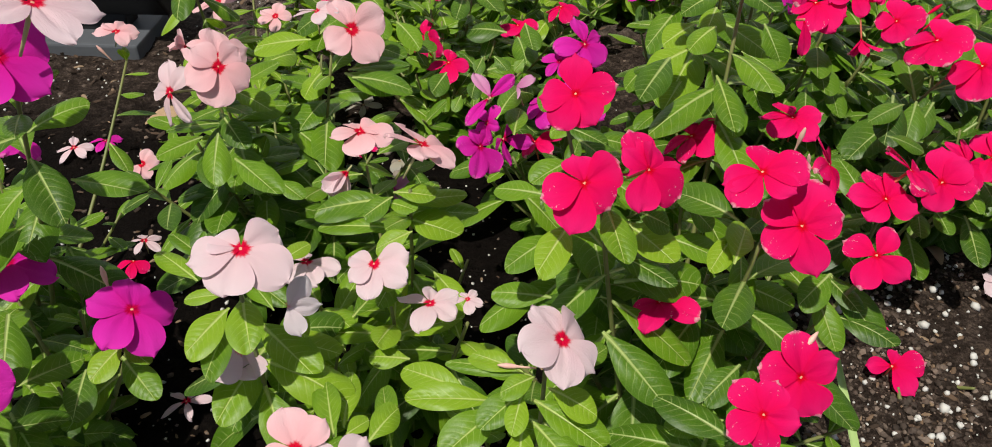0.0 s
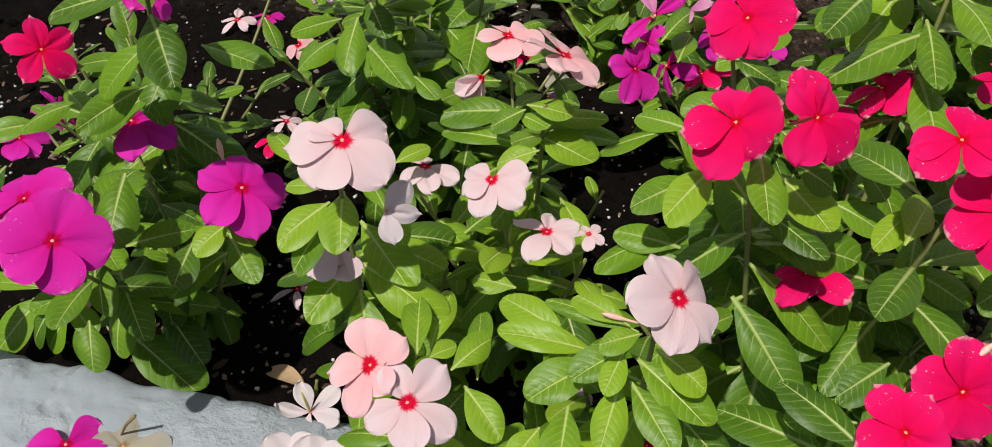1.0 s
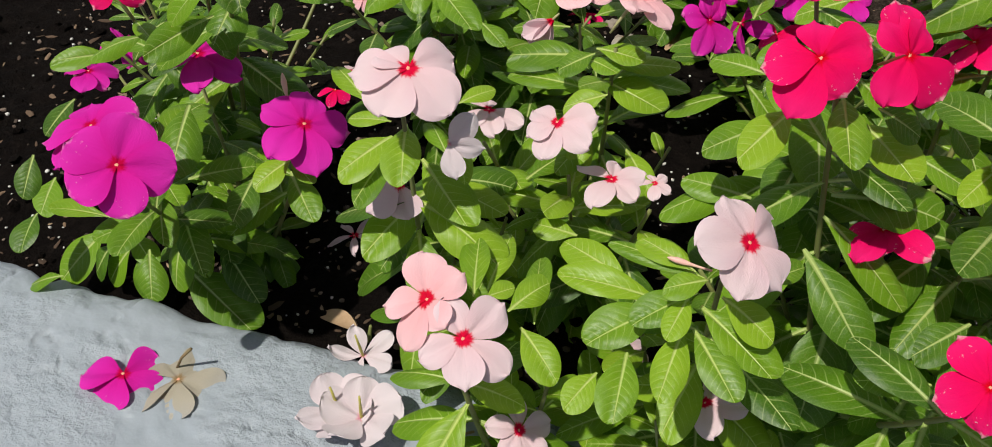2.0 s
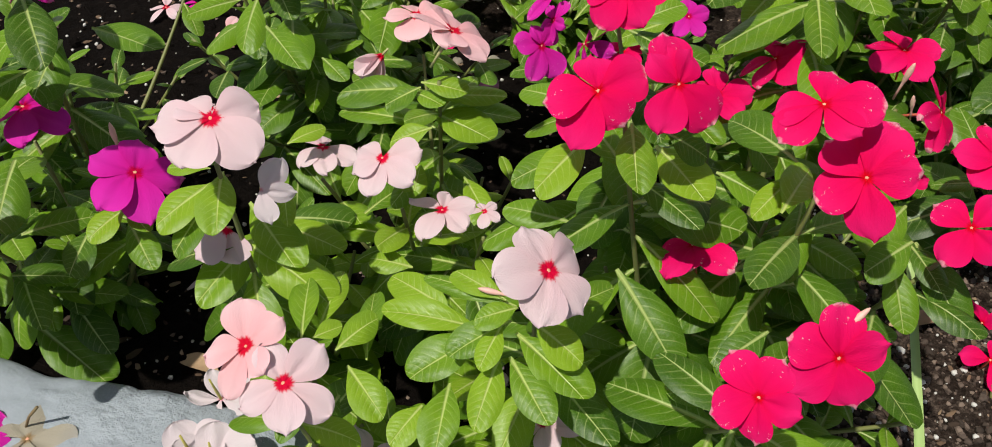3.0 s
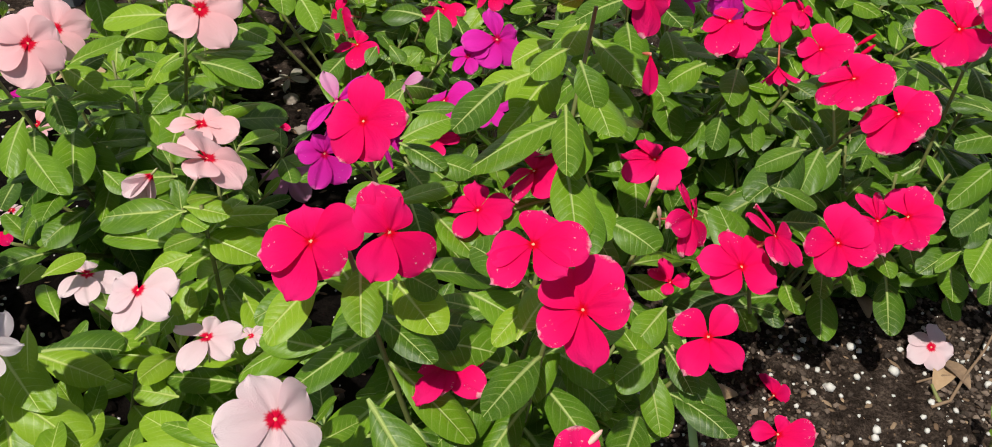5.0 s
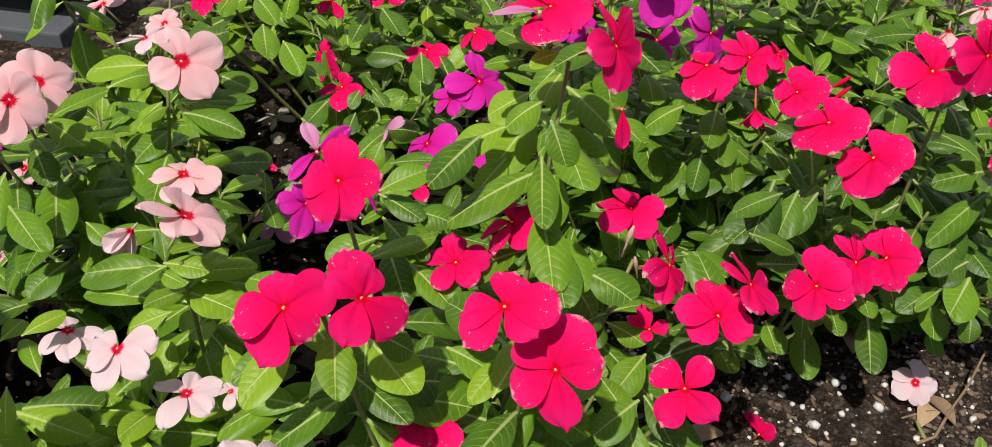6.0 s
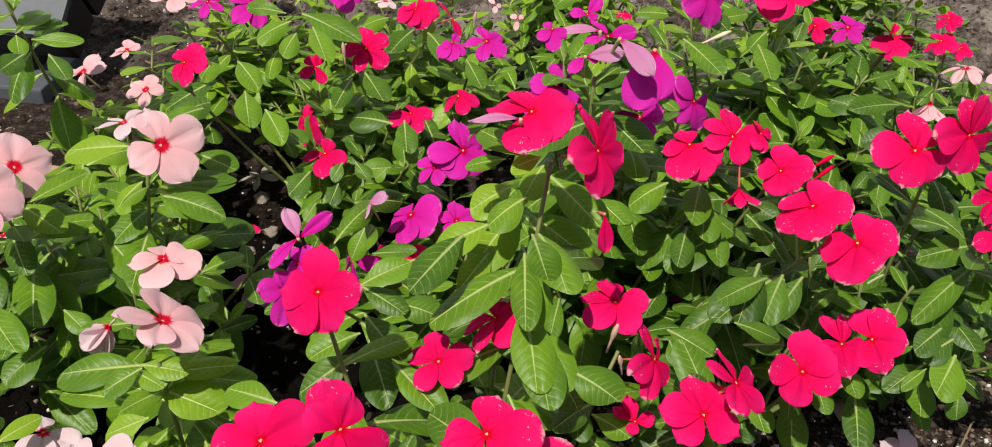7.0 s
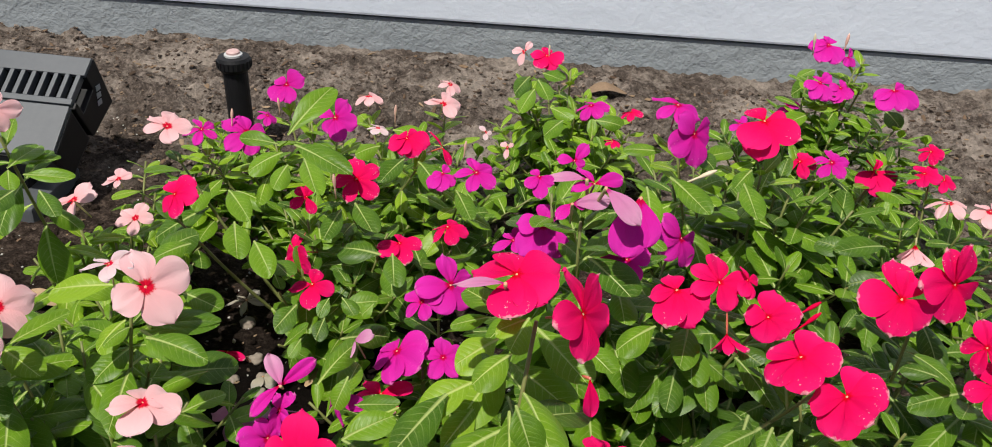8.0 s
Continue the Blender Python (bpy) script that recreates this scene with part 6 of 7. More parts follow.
leaf(plant_k, "deep", (-0.013, 1.209, 0.200), (0.025, 1.199, 0.200), (0.12, -0.57, 0.81), 1.40)
leaf(plant_k, "deep", (0.018, 1.135, 0.200), (-0.001, 1.085, 0.190), (0.12, -0.55, 0.83), 1.01)
leaf(plant_k, "deep", (0.035, 1.131, 0.200), (0.075, 1.072, 0.190), (0.10, -0.55, 0.83), 0.80)
leaf(plant_k, "deep", (-0.018, 1.161, 0.200), (-0.042, 1.130, 0.200), (0.14, -0.55, 0.82), 1.35)
leaf(plant_k, "deep", (0.090, 1.072, 0.200), (0.115, 1.024, 0.190), (0.07, -0.54, 0.84), 0.94)
leaf(plant_l, "deep", (0.141, 1.435, 0.200), (0.124, 1.370, 0.195), (0.04, -0.61, 0.79), 0.82)
leaf(plant_l, "deep", (0.153, 1.425, 0.200), (0.174, 1.372, 0.190), (0.03, -0.60, 0.80), 1.01)
leaf(plant_l, "deep", (0.158, 1.452, 0.200), (0.190, 1.428, 0.200), (0.02, -0.61, 0.79), 1.30)
leaf(plant_l, "deep", (0.152, 1.389, 0.200), (0.137, 1.319, 0.190), (0.04, -0.60, 0.80), 0.79)
leaf(plant_l, "deep", (0.178, 1.328, 0.200), (0.210, 1.305, 0.195), (0.01, -0.59, 0.80), 1.30)
leaf(plant_l, "deep", (0.198, 1.291, 0.200), (0.176, 1.247, 0.195), (0.02, -0.59, 0.81), 1.09)
leaf(plant_l, "deep", (0.239, 1.301, 0.200), (0.278, 1.301, 0.195), (-0.02, -0.59, 0.81), 1.31)
leaf(plant_r, "deep", (0.576, 1.578, 0.200), (0.539, 1.528, 0.200), (-0.15, -0.61, 0.78), 0.80)
leaf(plant_r, "deep", (0.581, 1.552, 0.200), (0.529, 1.499, 0.185), (-0.15, -0.61, 0.78), 0.87)
leaf(plant_r, "deep", (0.574, 1.417, 0.200), (0.551, 1.369, 0.190), (-0.17, -0.59, 0.79), 1.05)
leaf(plant_r, "deep", (0.586, 1.387, 0.200), (0.618, 1.386, 0.190), (-0.19, -0.58, 0.79), 1.50)
leaf(plant_r, "deep", (0.648, 1.436, 0.200), (0.663, 1.397, 0.190), (-0.21, -0.58, 0.79), 1.34)
leaf(plant_r, "deep", (0.654, 1.460, 0.200), (0.622, 1.430, 0.195), (-0.20, -0.59, 0.78), 1.13)
leaf(plant_r, "deep", (0.536, 1.396, 0.200), (0.489, 1.354, 0.190), (-0.15, -0.59, 0.79), 0.88)
leaf(plant_j, "deep", (-0.013, 1.020, 0.200), (0.018, 0.977, 0.190), (0.14, -0.52, 0.84), 1.04)
leaf(plant_j, "deep", (-0.023, 1.004, 0.200), (-0.029, 0.954, 0.190), (0.16, -0.51, 0.84), 1.08)
leaf(plant_j, "deep", (-0.179, 1.026, 0.200), (-0.184, 0.985, 0.190), (0.24, -0.50, 0.83), 1.22)
leaf(plant_j, "deep", (-0.153, 1.017, 0.200), (-0.114, 0.974, 0.190), (0.22, -0.50, 0.84), 0.96)
leaf(plant_j, "deep", (-0.123, 0.955, 0.200), (-0.104, 0.910, 0.185), (0.21, -0.49, 0.85), 1.16)
leaf(plant_j, "deep", (-0.091, 0.924, 0.200), (-0.060, 0.885, 0.185), (0.20, -0.48, 0.85), 1.10)
leaf(plant_j, "deep", (0.049, 0.930, 0.200), (0.059, 0.893, 0.185), (0.11, -0.50, 0.86), 1.25)
leaf(plant_j, "deep", (0.009, 0.845, 0.200), (0.002, 0.828, 0.190), (0.15, -0.47, 0.87), 1.50)
leaf(plant_j, "deep", (0.020, 0.848, 0.200), (0.035, 0.835, 0.190), (0.14, -0.47, 0.87), 1.50)
leaf(plant_j, "deep", (0.051, 0.844, 0.200), (0.041, 0.836, 0.190), (0.12, -0.47, 0.87), 1.50)
leaf(plant_h, "shaded", (0.496, 0.874, 0.270), (0.466, 0.873, 0.260), (-0.19, -0.51, 0.84), 1.46)
leaf(plant_h, "shaded", (0.477, 0.911, 0.270), (0.446, 0.926, 0.270), (-0.17, -0.53, 0.83), 1.40)
leaf(plant_h, "shaded", (0.509, 0.929, 0.270), (0.459, 0.907, 0.270), (-0.19, -0.52, 0.83), 0.84)
leaf(plant_d, "fresh", (-0.116, 0.461, 0.170), (-0.063, 0.456, 0.160), (0.28, -0.33, 0.90), 1.07)
leaf(plant_d, "fresh", (-0.105, 0.449, 0.170), (-0.102, 0.428, 0.150), (0.29, -0.31, 0.90), 1.50)
leaf(plant_d, "fresh", (-0.158, 0.516, 0.170), (-0.153, 0.538, 0.170), (0.32, -0.36, 0.88), 1.50)
leaf(plant_e, "deep", (-0.190, 0.669, 0.200), (-0.184, 0.619, 0.180), (0.32, -0.43, 0.85), 0.98)
leaf(plant_e, "deep", (-0.148, 0.626, 0.190), (-0.124, 0.613, 0.180), (0.28, -0.37, 0.89), 1.50)
leaf(plant_e, "deep", (-0.112, 0.834, 0.250), (-0.134, 0.802, 0.250), (0.25, -0.49, 0.84), 1.34)
leaf(plant_d, "fresh", (-0.038, 0.531, 0.240), (-0.015, 0.521, 0.240), (0.24, -0.35, 0.91), 1.50)
leaf(plant_d, "fresh", (-0.015, 0.498, 0.240), (-0.040, 0.488, 0.230), (0.24, -0.33, 0.91), 1.29)
leaf(plant_f, "deep", (0.179, 0.619, 0.370), (0.156, 0.605, 0.370), (0.06, -0.51, 0.86), 0.97)
leaf(plant_s, "shaded", (0.361, 0.776, 0.250), (0.381, 0.758, 0.250), (-0.13, -0.50, 0.86), 1.50)
leaf(plant_s, "shaded", (0.379, 0.684, 0.250), (0.378, 0.672, 0.230), (-0.14, -0.45, 0.88), 1.50)
leaf(plant_s, "shaded", (0.351, 0.672, 0.250), (0.339, 0.661, 0.240), (-0.11, -0.45, 0.88), 1.50)
leaf(plant_s, "shaded", (0.339, 0.631, 0.250), (0.374, 0.639, 0.230), (-0.13, -0.43, 0.89), 0.86)
leaf(plant_h, "shaded", (0.517, 0.770, 0.250), (0.490, 0.778, 0.250), (-0.22, -0.48, 0.85), 1.23)
leaf(plant_e, "deep", (-0.179, 0.600, 0.250), (-0.173, 0.556, 0.230), (0.21, -0.49, 0.84), 1.03)
leaf(plant_e, "deep", (-0.156, 0.565, 0.250), (-0.116, 0.533, 0.240), (0.18, -0.49, 0.85), 0.92)
leaf(plant_e, "deep", (-0.189, 0.594, 0.250), (-0.214, 0.561, 0.250), (0.23, -0.49, 0.84), 1.07)
leaf(plant_f, "deep", (0.158, 0.592, 0.330), (0.134, 0.545, 0.320), (-0.08, -0.56, 0.82), 1.12)
leaf(plant_s, "shaded", (0.367, 0.683, 0.250), (0.328, 0.649, 0.250), (-0.22, -0.52, 0.82), 0.92)
leaf(plant_s, "shaded", (0.379, 0.689, 0.250), (0.365, 0.656, 0.230), (-0.24, -0.52, 0.82), 1.22)
leaf(plant_o, "deep", (-0.388, 0.396, 0.160), (-0.384, 0.372, 0.140), (0.41, -0.28, 0.87), 1.46)
leaf(plant_f, "deep", (0.101, 0.541, 0.270), (0.070, 0.520, 0.250), (0.14, -0.38, 0.91), 1.16)
leaf(plant_f, "deep", (0.089, 0.603, 0.270), (0.120, 0.620, 0.280), (0.11, -0.44, 0.89), 1.21)
leaf(plant_f, "deep", (0.077, 0.664, 0.270), (0.070, 0.651, 0.250), (0.13, -0.46, 0.88), 1.50)
leaf(plant_m, "deep", (0.011, 0.876, 0.170), (0.045, 0.888, 0.170), (0.13, -0.50, 0.86), 1.50)
leaf(plant_m, "deep", (0.028, 0.970, 0.170), (-0.018, 0.974, 0.170), (0.14, -0.52, 0.84), 1.50)
leaf(plant_m, "deep", (0.040, 0.960, 0.170), (0.053, 0.911, 0.160), (0.11, -0.51, 0.85), 1.17)
leaf(plant_m, "deep", (-0.011, 0.819, 0.170), (-0.018, 0.802, 0.160), (0.17, -0.46, 0.87), 1.50)
leaf(plant_m, "deep", (0.001, 0.853, 0.170), (-0.002, 0.830, 0.160), (0.15, -0.48, 0.87), 1.50)
leaf(plant_m, "deep", (-0.055, 1.022, 0.170), (-0.040, 0.980, 0.160), (0.16, -0.52, 0.84), 1.50)
leaf(plant_m, "deep", (0.024, 0.825, 0.170), (0.063, 0.861, 0.150), (0.12, -0.48, 0.87), 0.98)
leaf(plant_m, "deep", (-0.031, 0.868, 0.170), (-0.044, 0.837, 0.160), (0.18, -0.48, 0.86), 1.50)
leaf(plant_m, "deep", (-0.078, 0.936, 0.170), (-0.051, 0.911, 0.170), (0.18, -0.50, 0.85), 1.42)
leaf(plant_m, "deep", (-0.068, 0.913, 0.170), (-0.058, 0.901, 0.160), (0.19, -0.49, 0.85), 1.50)
leaf(plant_g, "shaded", (0.306, 0.670, 0.190), (0.315, 0.650, 0.180), (-0.08, -0.48, 0.87), 1.50)
leaf(plant_f, "deep", (0.089, 0.636, 0.270), (0.121, 0.631, 0.280), (0.11, -0.52, 0.85), 0.84)
leaf(plant_f, "deep", (0.167, 0.502, 0.270), (0.187, 0.499, 0.250), (0.04, -0.45, 0.89), 1.50)
leaf(plant_e, "deep", (-0.059, 0.727, 0.200), (-0.081, 0.689, 0.210), (0.23, -0.49, 0.84), 0.70)
leaf(plant_h, "shaded", (0.544, 0.706, 0.140), (0.545, 0.691, 0.120), (-0.24, -0.44, 0.86), 1.50)
leaf(plant_g, "shaded", (0.457, 0.757, 0.130), (0.454, 0.729, 0.110), (-0.18, -0.47, 0.87), 1.50)

# ---- buds and half-closed flowers ----
flower(plant_f, "R", (0.279, 0.577, 0.200), (0.00, -0.41, 0.91), 0.031, 0.75, petals=((332, 1.12), (291, 1.20), (198, 0.88), (77, 0.60)))
flower(plant_f, "R", (0.239, 0.578, 0.367), (0.60, -0.70, 0.40), 0.048, 0.45, petals=((136, 1.00),), stub=True)
flower(plant_o, "P", (-0.367, 0.846, 0.214), (0.35, -0.3, 0.9), 0.044, 0.80, petals=((200, 1.0), (262, 0.8), (330, 0.75), (20, 1.0), (140, 0.85)))
bud(plant_o, "P", (-0.379, 0.836, 0.194), (-0.5, -0.1, 0.8), 0.02)
shoot(plant_o, (-0.364, 0.850, 0.184), 796, 5, 0.04, "fresh", 0.004)
bud(plant_c, "P", (0.062, 0.372, 0.243), (-0.9, -0.1, 0.15), 0.019)
bud(plant_f, "P", (0.230, 0.404, 0.236), (0.6, 0.5, 0.6), 0.022)
bud(plant_f, "P", (0.255, 0.578, 0.272), (0.15, -0.1, 1.0), 0.024)
bud(plant_f, "P", (0.262, 0.566, 0.262), (-0.2, -0.2, 1.0), 0.018)
bud(plant_s, "R", (0.412, 0.784, 0.276), (0.7, 0.2, 0.7), 0.024)
bud(plant_s, "R", (0.412, 0.792, 0.283), (0.6, 0.1, 0.5), 0.022)
bud(plant_p, "W", (0.340, 0.985, 0.292), (0.9, 0.1, 0.5), 0.03)
bud(plant_k, "P", (-0.012, 1.220, 0.215), (0.05, 0.0, 1.0), 0.024)
bud(plant_j, "P", (-0.030, 1.006, 0.225), (-0.05, 0.0, 1.0), 0.026)
bud(plant_t, "P", (-0.167, 1.230, 0.205), (-0.05, 0.0, 1.0), 0.022)
bud(plant_t, "P", (-0.185, 1.120, 0.235), (0.05, 0.1, 1.0), 0.022)
bud(plant_k, "P", (0.085, 1.170, 0.20), (0.1, 0.0, 1.0), 0.024)
bud(plant_r, "W", (0.53, 1.44, 0.285), (-0.1, 0.0, 1.0), 0.026)
bud(plant_r, "P", (0.575, 1.45, 0.285), (0.05, 0.0, 1.0), 0.028)
bud(plant_l, "W", (0.163, 1.50, 0.215), (0.0, 0.0, 1.0), 0.02)
bud(plant_p, "R", (0.55, 1.13, 0.25), (0.1, 0.0, 1.0), 0.022)
bud(plant_a, "P", (-0.225, 0.47, 0.205), (-0.1, 0.1, 1.0), 0.024)
flower(plant_d, "W", (-0.073, 0.569, 0.240), (-0.60, -0.35, -0.70), 0.046, 1.1, 20, 5, -70, stub=True)
flower(plant_b, "N", (-0.070, 0.387, 0.268), (0.45, -0.75, 0.3), 0.042, 0.8, 134, 3, -24, stub=True)
flower(plant_b, "W", (-0.114, 0.413, 0.207), (0.1, -0.7, 0.6), 0.05, 1.05, 53, 2, -4, stub=True)
flower(plant_s, "R", (0.351, 0.771, 0.268), (0.1, -0.5, -0.8), 0.042, 0.5, 15, 5, -50)
flower(plant_h, "P", (0.520, 0.895, 0.295), (0.0, -0.4, -0.8), 0.05, 0.8, 40, 5, -48, stub=True)
flower(plant_e, "P", (-0.206, 0.640, 0.302), (-0.6, -0.3, 0.5), 0.032, 0.7, 0, 4, -60, stub=True)
flower(plant_m, "V", (0.045, 0.80, 0.19), (-0.3, -0.2, 0.9), 0.05, 0.6, 100, 2, -20)
flower(plant_m, "M", (0.035, 0.77, 0.15), (-0.5, -0.5, 0.4), 0.055, 0.6, 0, 4, 25)


# ---- fallen flowers ----
def fallen(kind, x, y, z, size, wide, spin, count=5, tilt=(0, 0, 1), curl=4, words="", petals=()):
    f = flower(None, kind, (x, y, z), tilt, size, wide, spin, count, curl, "fallen_flower", petals)
    return tagged(f, words, "fallen flower", "fallen flowers")


ON_SOIL = "lying on the dark soil"
fallen("M", -0.307, 0.333, 0.030, 0.060, 1.15, 20, 4, (0.1, -0.1, 1), 14, "wilted magenta periwinkle flower lying on the painted edging")
fallen("D", -0.272, 0.347, 0.0225, 0.068, 1.2, 40, 5, (0, 0.03, 1), 6, "dry papery tan flower stuck to the painted edging")
fallen("N", -0.146, 0.358, 0.036, 0.056, 1.05, 0, 5, (0.12, 0.05, -1), 16, "bleached white fallen flower lying face down on the edging")
fallen("N", -0.127, 0.355, 0.043, 0.058, 1.05, 30, 5, (-0.1, 0.1, -1), 18, "bleached white fallen flower lying face down on the edging")
fallen("N", -0.160, 0.417, 0.022, 0.055, 0.55, 15, 5, (0.05, 0.15, -1), 4, "shrivelled whitish star-shaped flower lying face down " + "on the dark soil")
fallen("W", -0.229, 0.535, 0.014, 0.046, 0.45, 40, 5, (0, -0.1, 1), 4, "shrivelled white and red flower " + ON_SOIL)
fallen("R", 0.397, 0.612, 0.020, 0.052, 0.95, 0, tilt=(0.0, -0.35, 0.94), curl=0, words="fresh rose-red fallen flower " + ON_SOIL, petals=((355, 0.84), (245, 0.66), (191, 1.29), (123, 1.16)))
fallen("R", 0.400, 0.662, 0.010, 0.046, 0.95, 200, 2, (0.2, -0.3, 1), 20, "crumpled rose-red petals " + ON_SOIL)
fallen("W", 0.542, 0.733, 0.026, 0.046, 0.95, 250, 5, (0.0, -0.5, 0.8), 10, "white fallen flower with a red eye " + ON_SOIL)
fallen("R", -0.347, 0.720, 0.016, 0.04, 0.7, 20, 3, (0.1, -0.4, 1), 15, "crumpled red flower " + ON_SOIL)
fallen("W", -0.343, 0.745, 0.024, 0.04, 0.5, 10, 5, (0, -0.1, 1), 10, "wilted white flower " + ON_SOIL)
fallen("P", -0.403, 0.896, 0.02, 0.042, 0.9, 50, 4, (0, -0.6, 0.7), 10, "pale pink fallen flower " + ON_SOIL)
fallen("W", -0.499, 0.925, 0.02, 0.05, 0.55, 70, 5, (0, -0.2, 1), 8, "wilted white flower " + ON_SOIL)
fallen("M", -0.468, 0.945, 0.02, 0.04, 0.6, 0, 4, (0.2, -0.2, 1), 10, "wilted magenta flower " + ON_SOIL)
fallen("V", -0.096, 0.859, 0.022, 0.062, 0.8, 0, 4, (0.1, -0.3, 1), 6, "pale faded flower " + ON_SOIL)
fallen("D", -0.167, 1.066, 0.014, 0.05, 0.45, 30, 5, (0, 0, 1), 2, "grey dried star-shaped flower " + ON_SOIL)
fallen("R", -0.153, 0.967, 0.014, 0.045, 0.5, 30, 3, (0, 0, 1), 8, "flattened red flower " + ON_SOIL)
fallen("D", -0.10, 0.935, 0.012, 0.04, 0.8, 75, 3, (0, 0, 1), 6, "torn tan dried flower " + ON_SOIL)
fallen("W", 0.02, 0.50, 0.014, 0.04, 0.6, 20, 4, (0, 0, 1), 8, "pale crumpled flower " + ON_SOIL)
fallen("M", 0.329, 0.85, 0.07, 0.034, 0.8, 0, 4, (0.2, -0.4, 0.5), -45, "closed magenta flower resting low among the leaves")
fallen("W", 0.76, 1.30, 0.03, 0.03, 0.8, 0, 4, (0, -0.4, 1), 5, "small white fallen flower " + ON_SOIL)


# ---- litter on the soil ----
def rod(name, points, r0, r1, mat, words, category, sides=6):
    home = Vector(points[0])
    pts = [Vector(p) - home for p in points]
    radii = [r0 + (r1 - r0) * k / (len(pts) - 1) for k in range(len(pts))]
    ob = link(name, tube_mesh(name, pts, radii, mat, sides))
    ob.location = home
    return tagged(ob, words, category)


rod("twig", [(-0.280, 0.355, 0.022), (-0.272, 0.356, 0.038), (-0.261, 0.357, 0.052)], 0.0010, 0.0012, STEM_WOODY, "thin dark stalk sticking up from a dry flower", "twig")
rod("twig", [(0.602, 0.76, 0.05), (0.588, 0.735, 0.03), (0.572, 0.715, 0.014), (0.556, 0.69, 0.006), (0.538, 0.68, 0.006)], 0.0010, 0.0018, BARK, "pale forked dry twig on the soil", "twig")
rod("twig", [(0.575, 0.715, 0.014), (0.552, 0.715, 0.010), (0.530, 0.705, 0.008)], 0.0016, 0.001, BARK, "short pale dry root on the soil", "twig")
rod("twig", [(-0.47, 1.50, 0.03), (-0.36, 1.48, 0.035), (-0.27, 1.49, 0.03)], 0.0015, 0.001, DRY_LEAF, "long thin straw on the bare soil", "twig")


def grass_blade():
    base = Vector((0.343, 0.455, soil_height(0.343, 0.455) - 0.003))
    me = sheet("grass_blade", 10, 4, lambda s, t: (-0.046 * s + (t - 0.5) * 0.008 * (1 - 0.35 * s), 0.11 * s + 0.02 * s * s, 0.165 * s - 0.015 * s * s + 0.006 * abs(t - 0.5)), BLADE)
    ob = link("grass_blade", me)
    ob.location = base
    tagged(ob, "single pale green grass blade growing from the soil", "grass")


BLADE = plain("grass_green", (0.3, 0.44, 0.14), (0.4, 0.52, 0.2), 20, 0.5, 0.2, 0.001)
grass_blade()


def dead_leaf(x, y, z, size, spin, words, seed, mat=DRY_LEAF):
    rng = random.Random(seed)
    a, b = rng.uniform(0.2, 0.5), rng.uniform(-0.3, 0.3)

    def f(s, t):
        yy = 2 * t - 1
        half = 0.2 * math.sin(math.pi * min(1, 0.04 + 0.94 * s)) ** 0.8
        return (size * s, size * half * yy, size * (a * abs(yy) * half + 0.1 * math.sin(4 * s) + b * yy * half * s))

    ob = link("dead_leaf", sheet("dead_leaf", 8, 4, f, mat))
    ob.matrix_basis = pose(x, y, z, 0, 0, spin)
    tagged(ob, words, "dead leaf", "dead leaves")


dead_leaf(0.225, 1.74, 0.055, 0.085, 25, "curled brown dead leaf on the soil beside the wall", 1, BARK)
dead_leaf(-0.44, 1.00, 0.012, 0.07, 20, "dry brown leaf on the dark soil", 2)
dead_leaf(-0.185, 0.452, 0.0, 0.04, 170, "dry brown leaf at the edge of the bed", 3)
dead_leaf(0.37, 0.66, 0.008, 0.045, 200, "dry brown leaf scrap on the dark soil", 4)
dead_leaf(0.545, 0.700, 0.006, 0.05, 60, "crumpled brown dead leaf beside a fallen white flower", 11)
dead_leaf(0.575, 0.705, 0.010, 0.04, 120, "torn brown dead leaf on the dark soil", 12, BARK)
dead_leaf(0.50, 0.78, 0.008, 0.04, 100, "dry brown leaf scrap on the dark soil", 5)
dead_leaf(-0.05, 0.93, 0.01, 0.05, 60, "dry brown leaf scrap on the dark soil", 6)
dead_leaf(-0.30, 0.80, 0.01, 0.05, 10, "dry brown leaf scrap on the dark soil", 7)

dead_leaf(-0.080, 0.377, 0.024, 0.028, 50, "crumpled tan dead leaf lying on the edging", 8)
rod("twig", [(-0.068, 0.373, 0.027), (-0.055, 0.379, 0.031)], 0.0012, 0.0009, DRY_LEAF, "short dry stalk lying on the edging", "twig")


PALE_STONE = plain("pale_stone", (0.3, 0.255, 0.21), (0.17, 0.135, 0.11), 50, 0.85, 0.5, 0.002)


def stone(x, y, size, seed, words):
    bm = bmesh.new()
    bmesh.ops.create_icosphere(bm, subdivisions=3, radius=size)
    for v in bm.verts:
        d = v.co.normalized()
        v.co *= 1 + 0.45 * noise.noise(d * 1.4 + Vector((seed, 0, 0))) + 0.15 * noise.noise(d * 4 + Vector((0, seed, 0)))
        v.co.z *= 0.7
    ob = part("stone", bm, PALE_STONE, smooth=True, m=pose(x, y, soil_height(x, y) + size * 0.35, 0, 0, seed * 50))
    tagged(ob, words, "stone", "pale stones in the bed")


stone(-0.155, 1.035, 0.009, 1, "pale whitish stone half sunk in the dark soil")
stone(-0.122, 0.975, 0.008, 2, "pale whitish stone half sunk in the dark soil")
stone(-0.098, 0.915, 0.008, 3, "pale whitish stone half sunk in the dark soil")
stone(-0.105, 0.945, 0.006, 4, "small pale stone on the dark soil")
stone(-0.135, 0.935, 0.007, 5, "small pale stone on the dark soil")


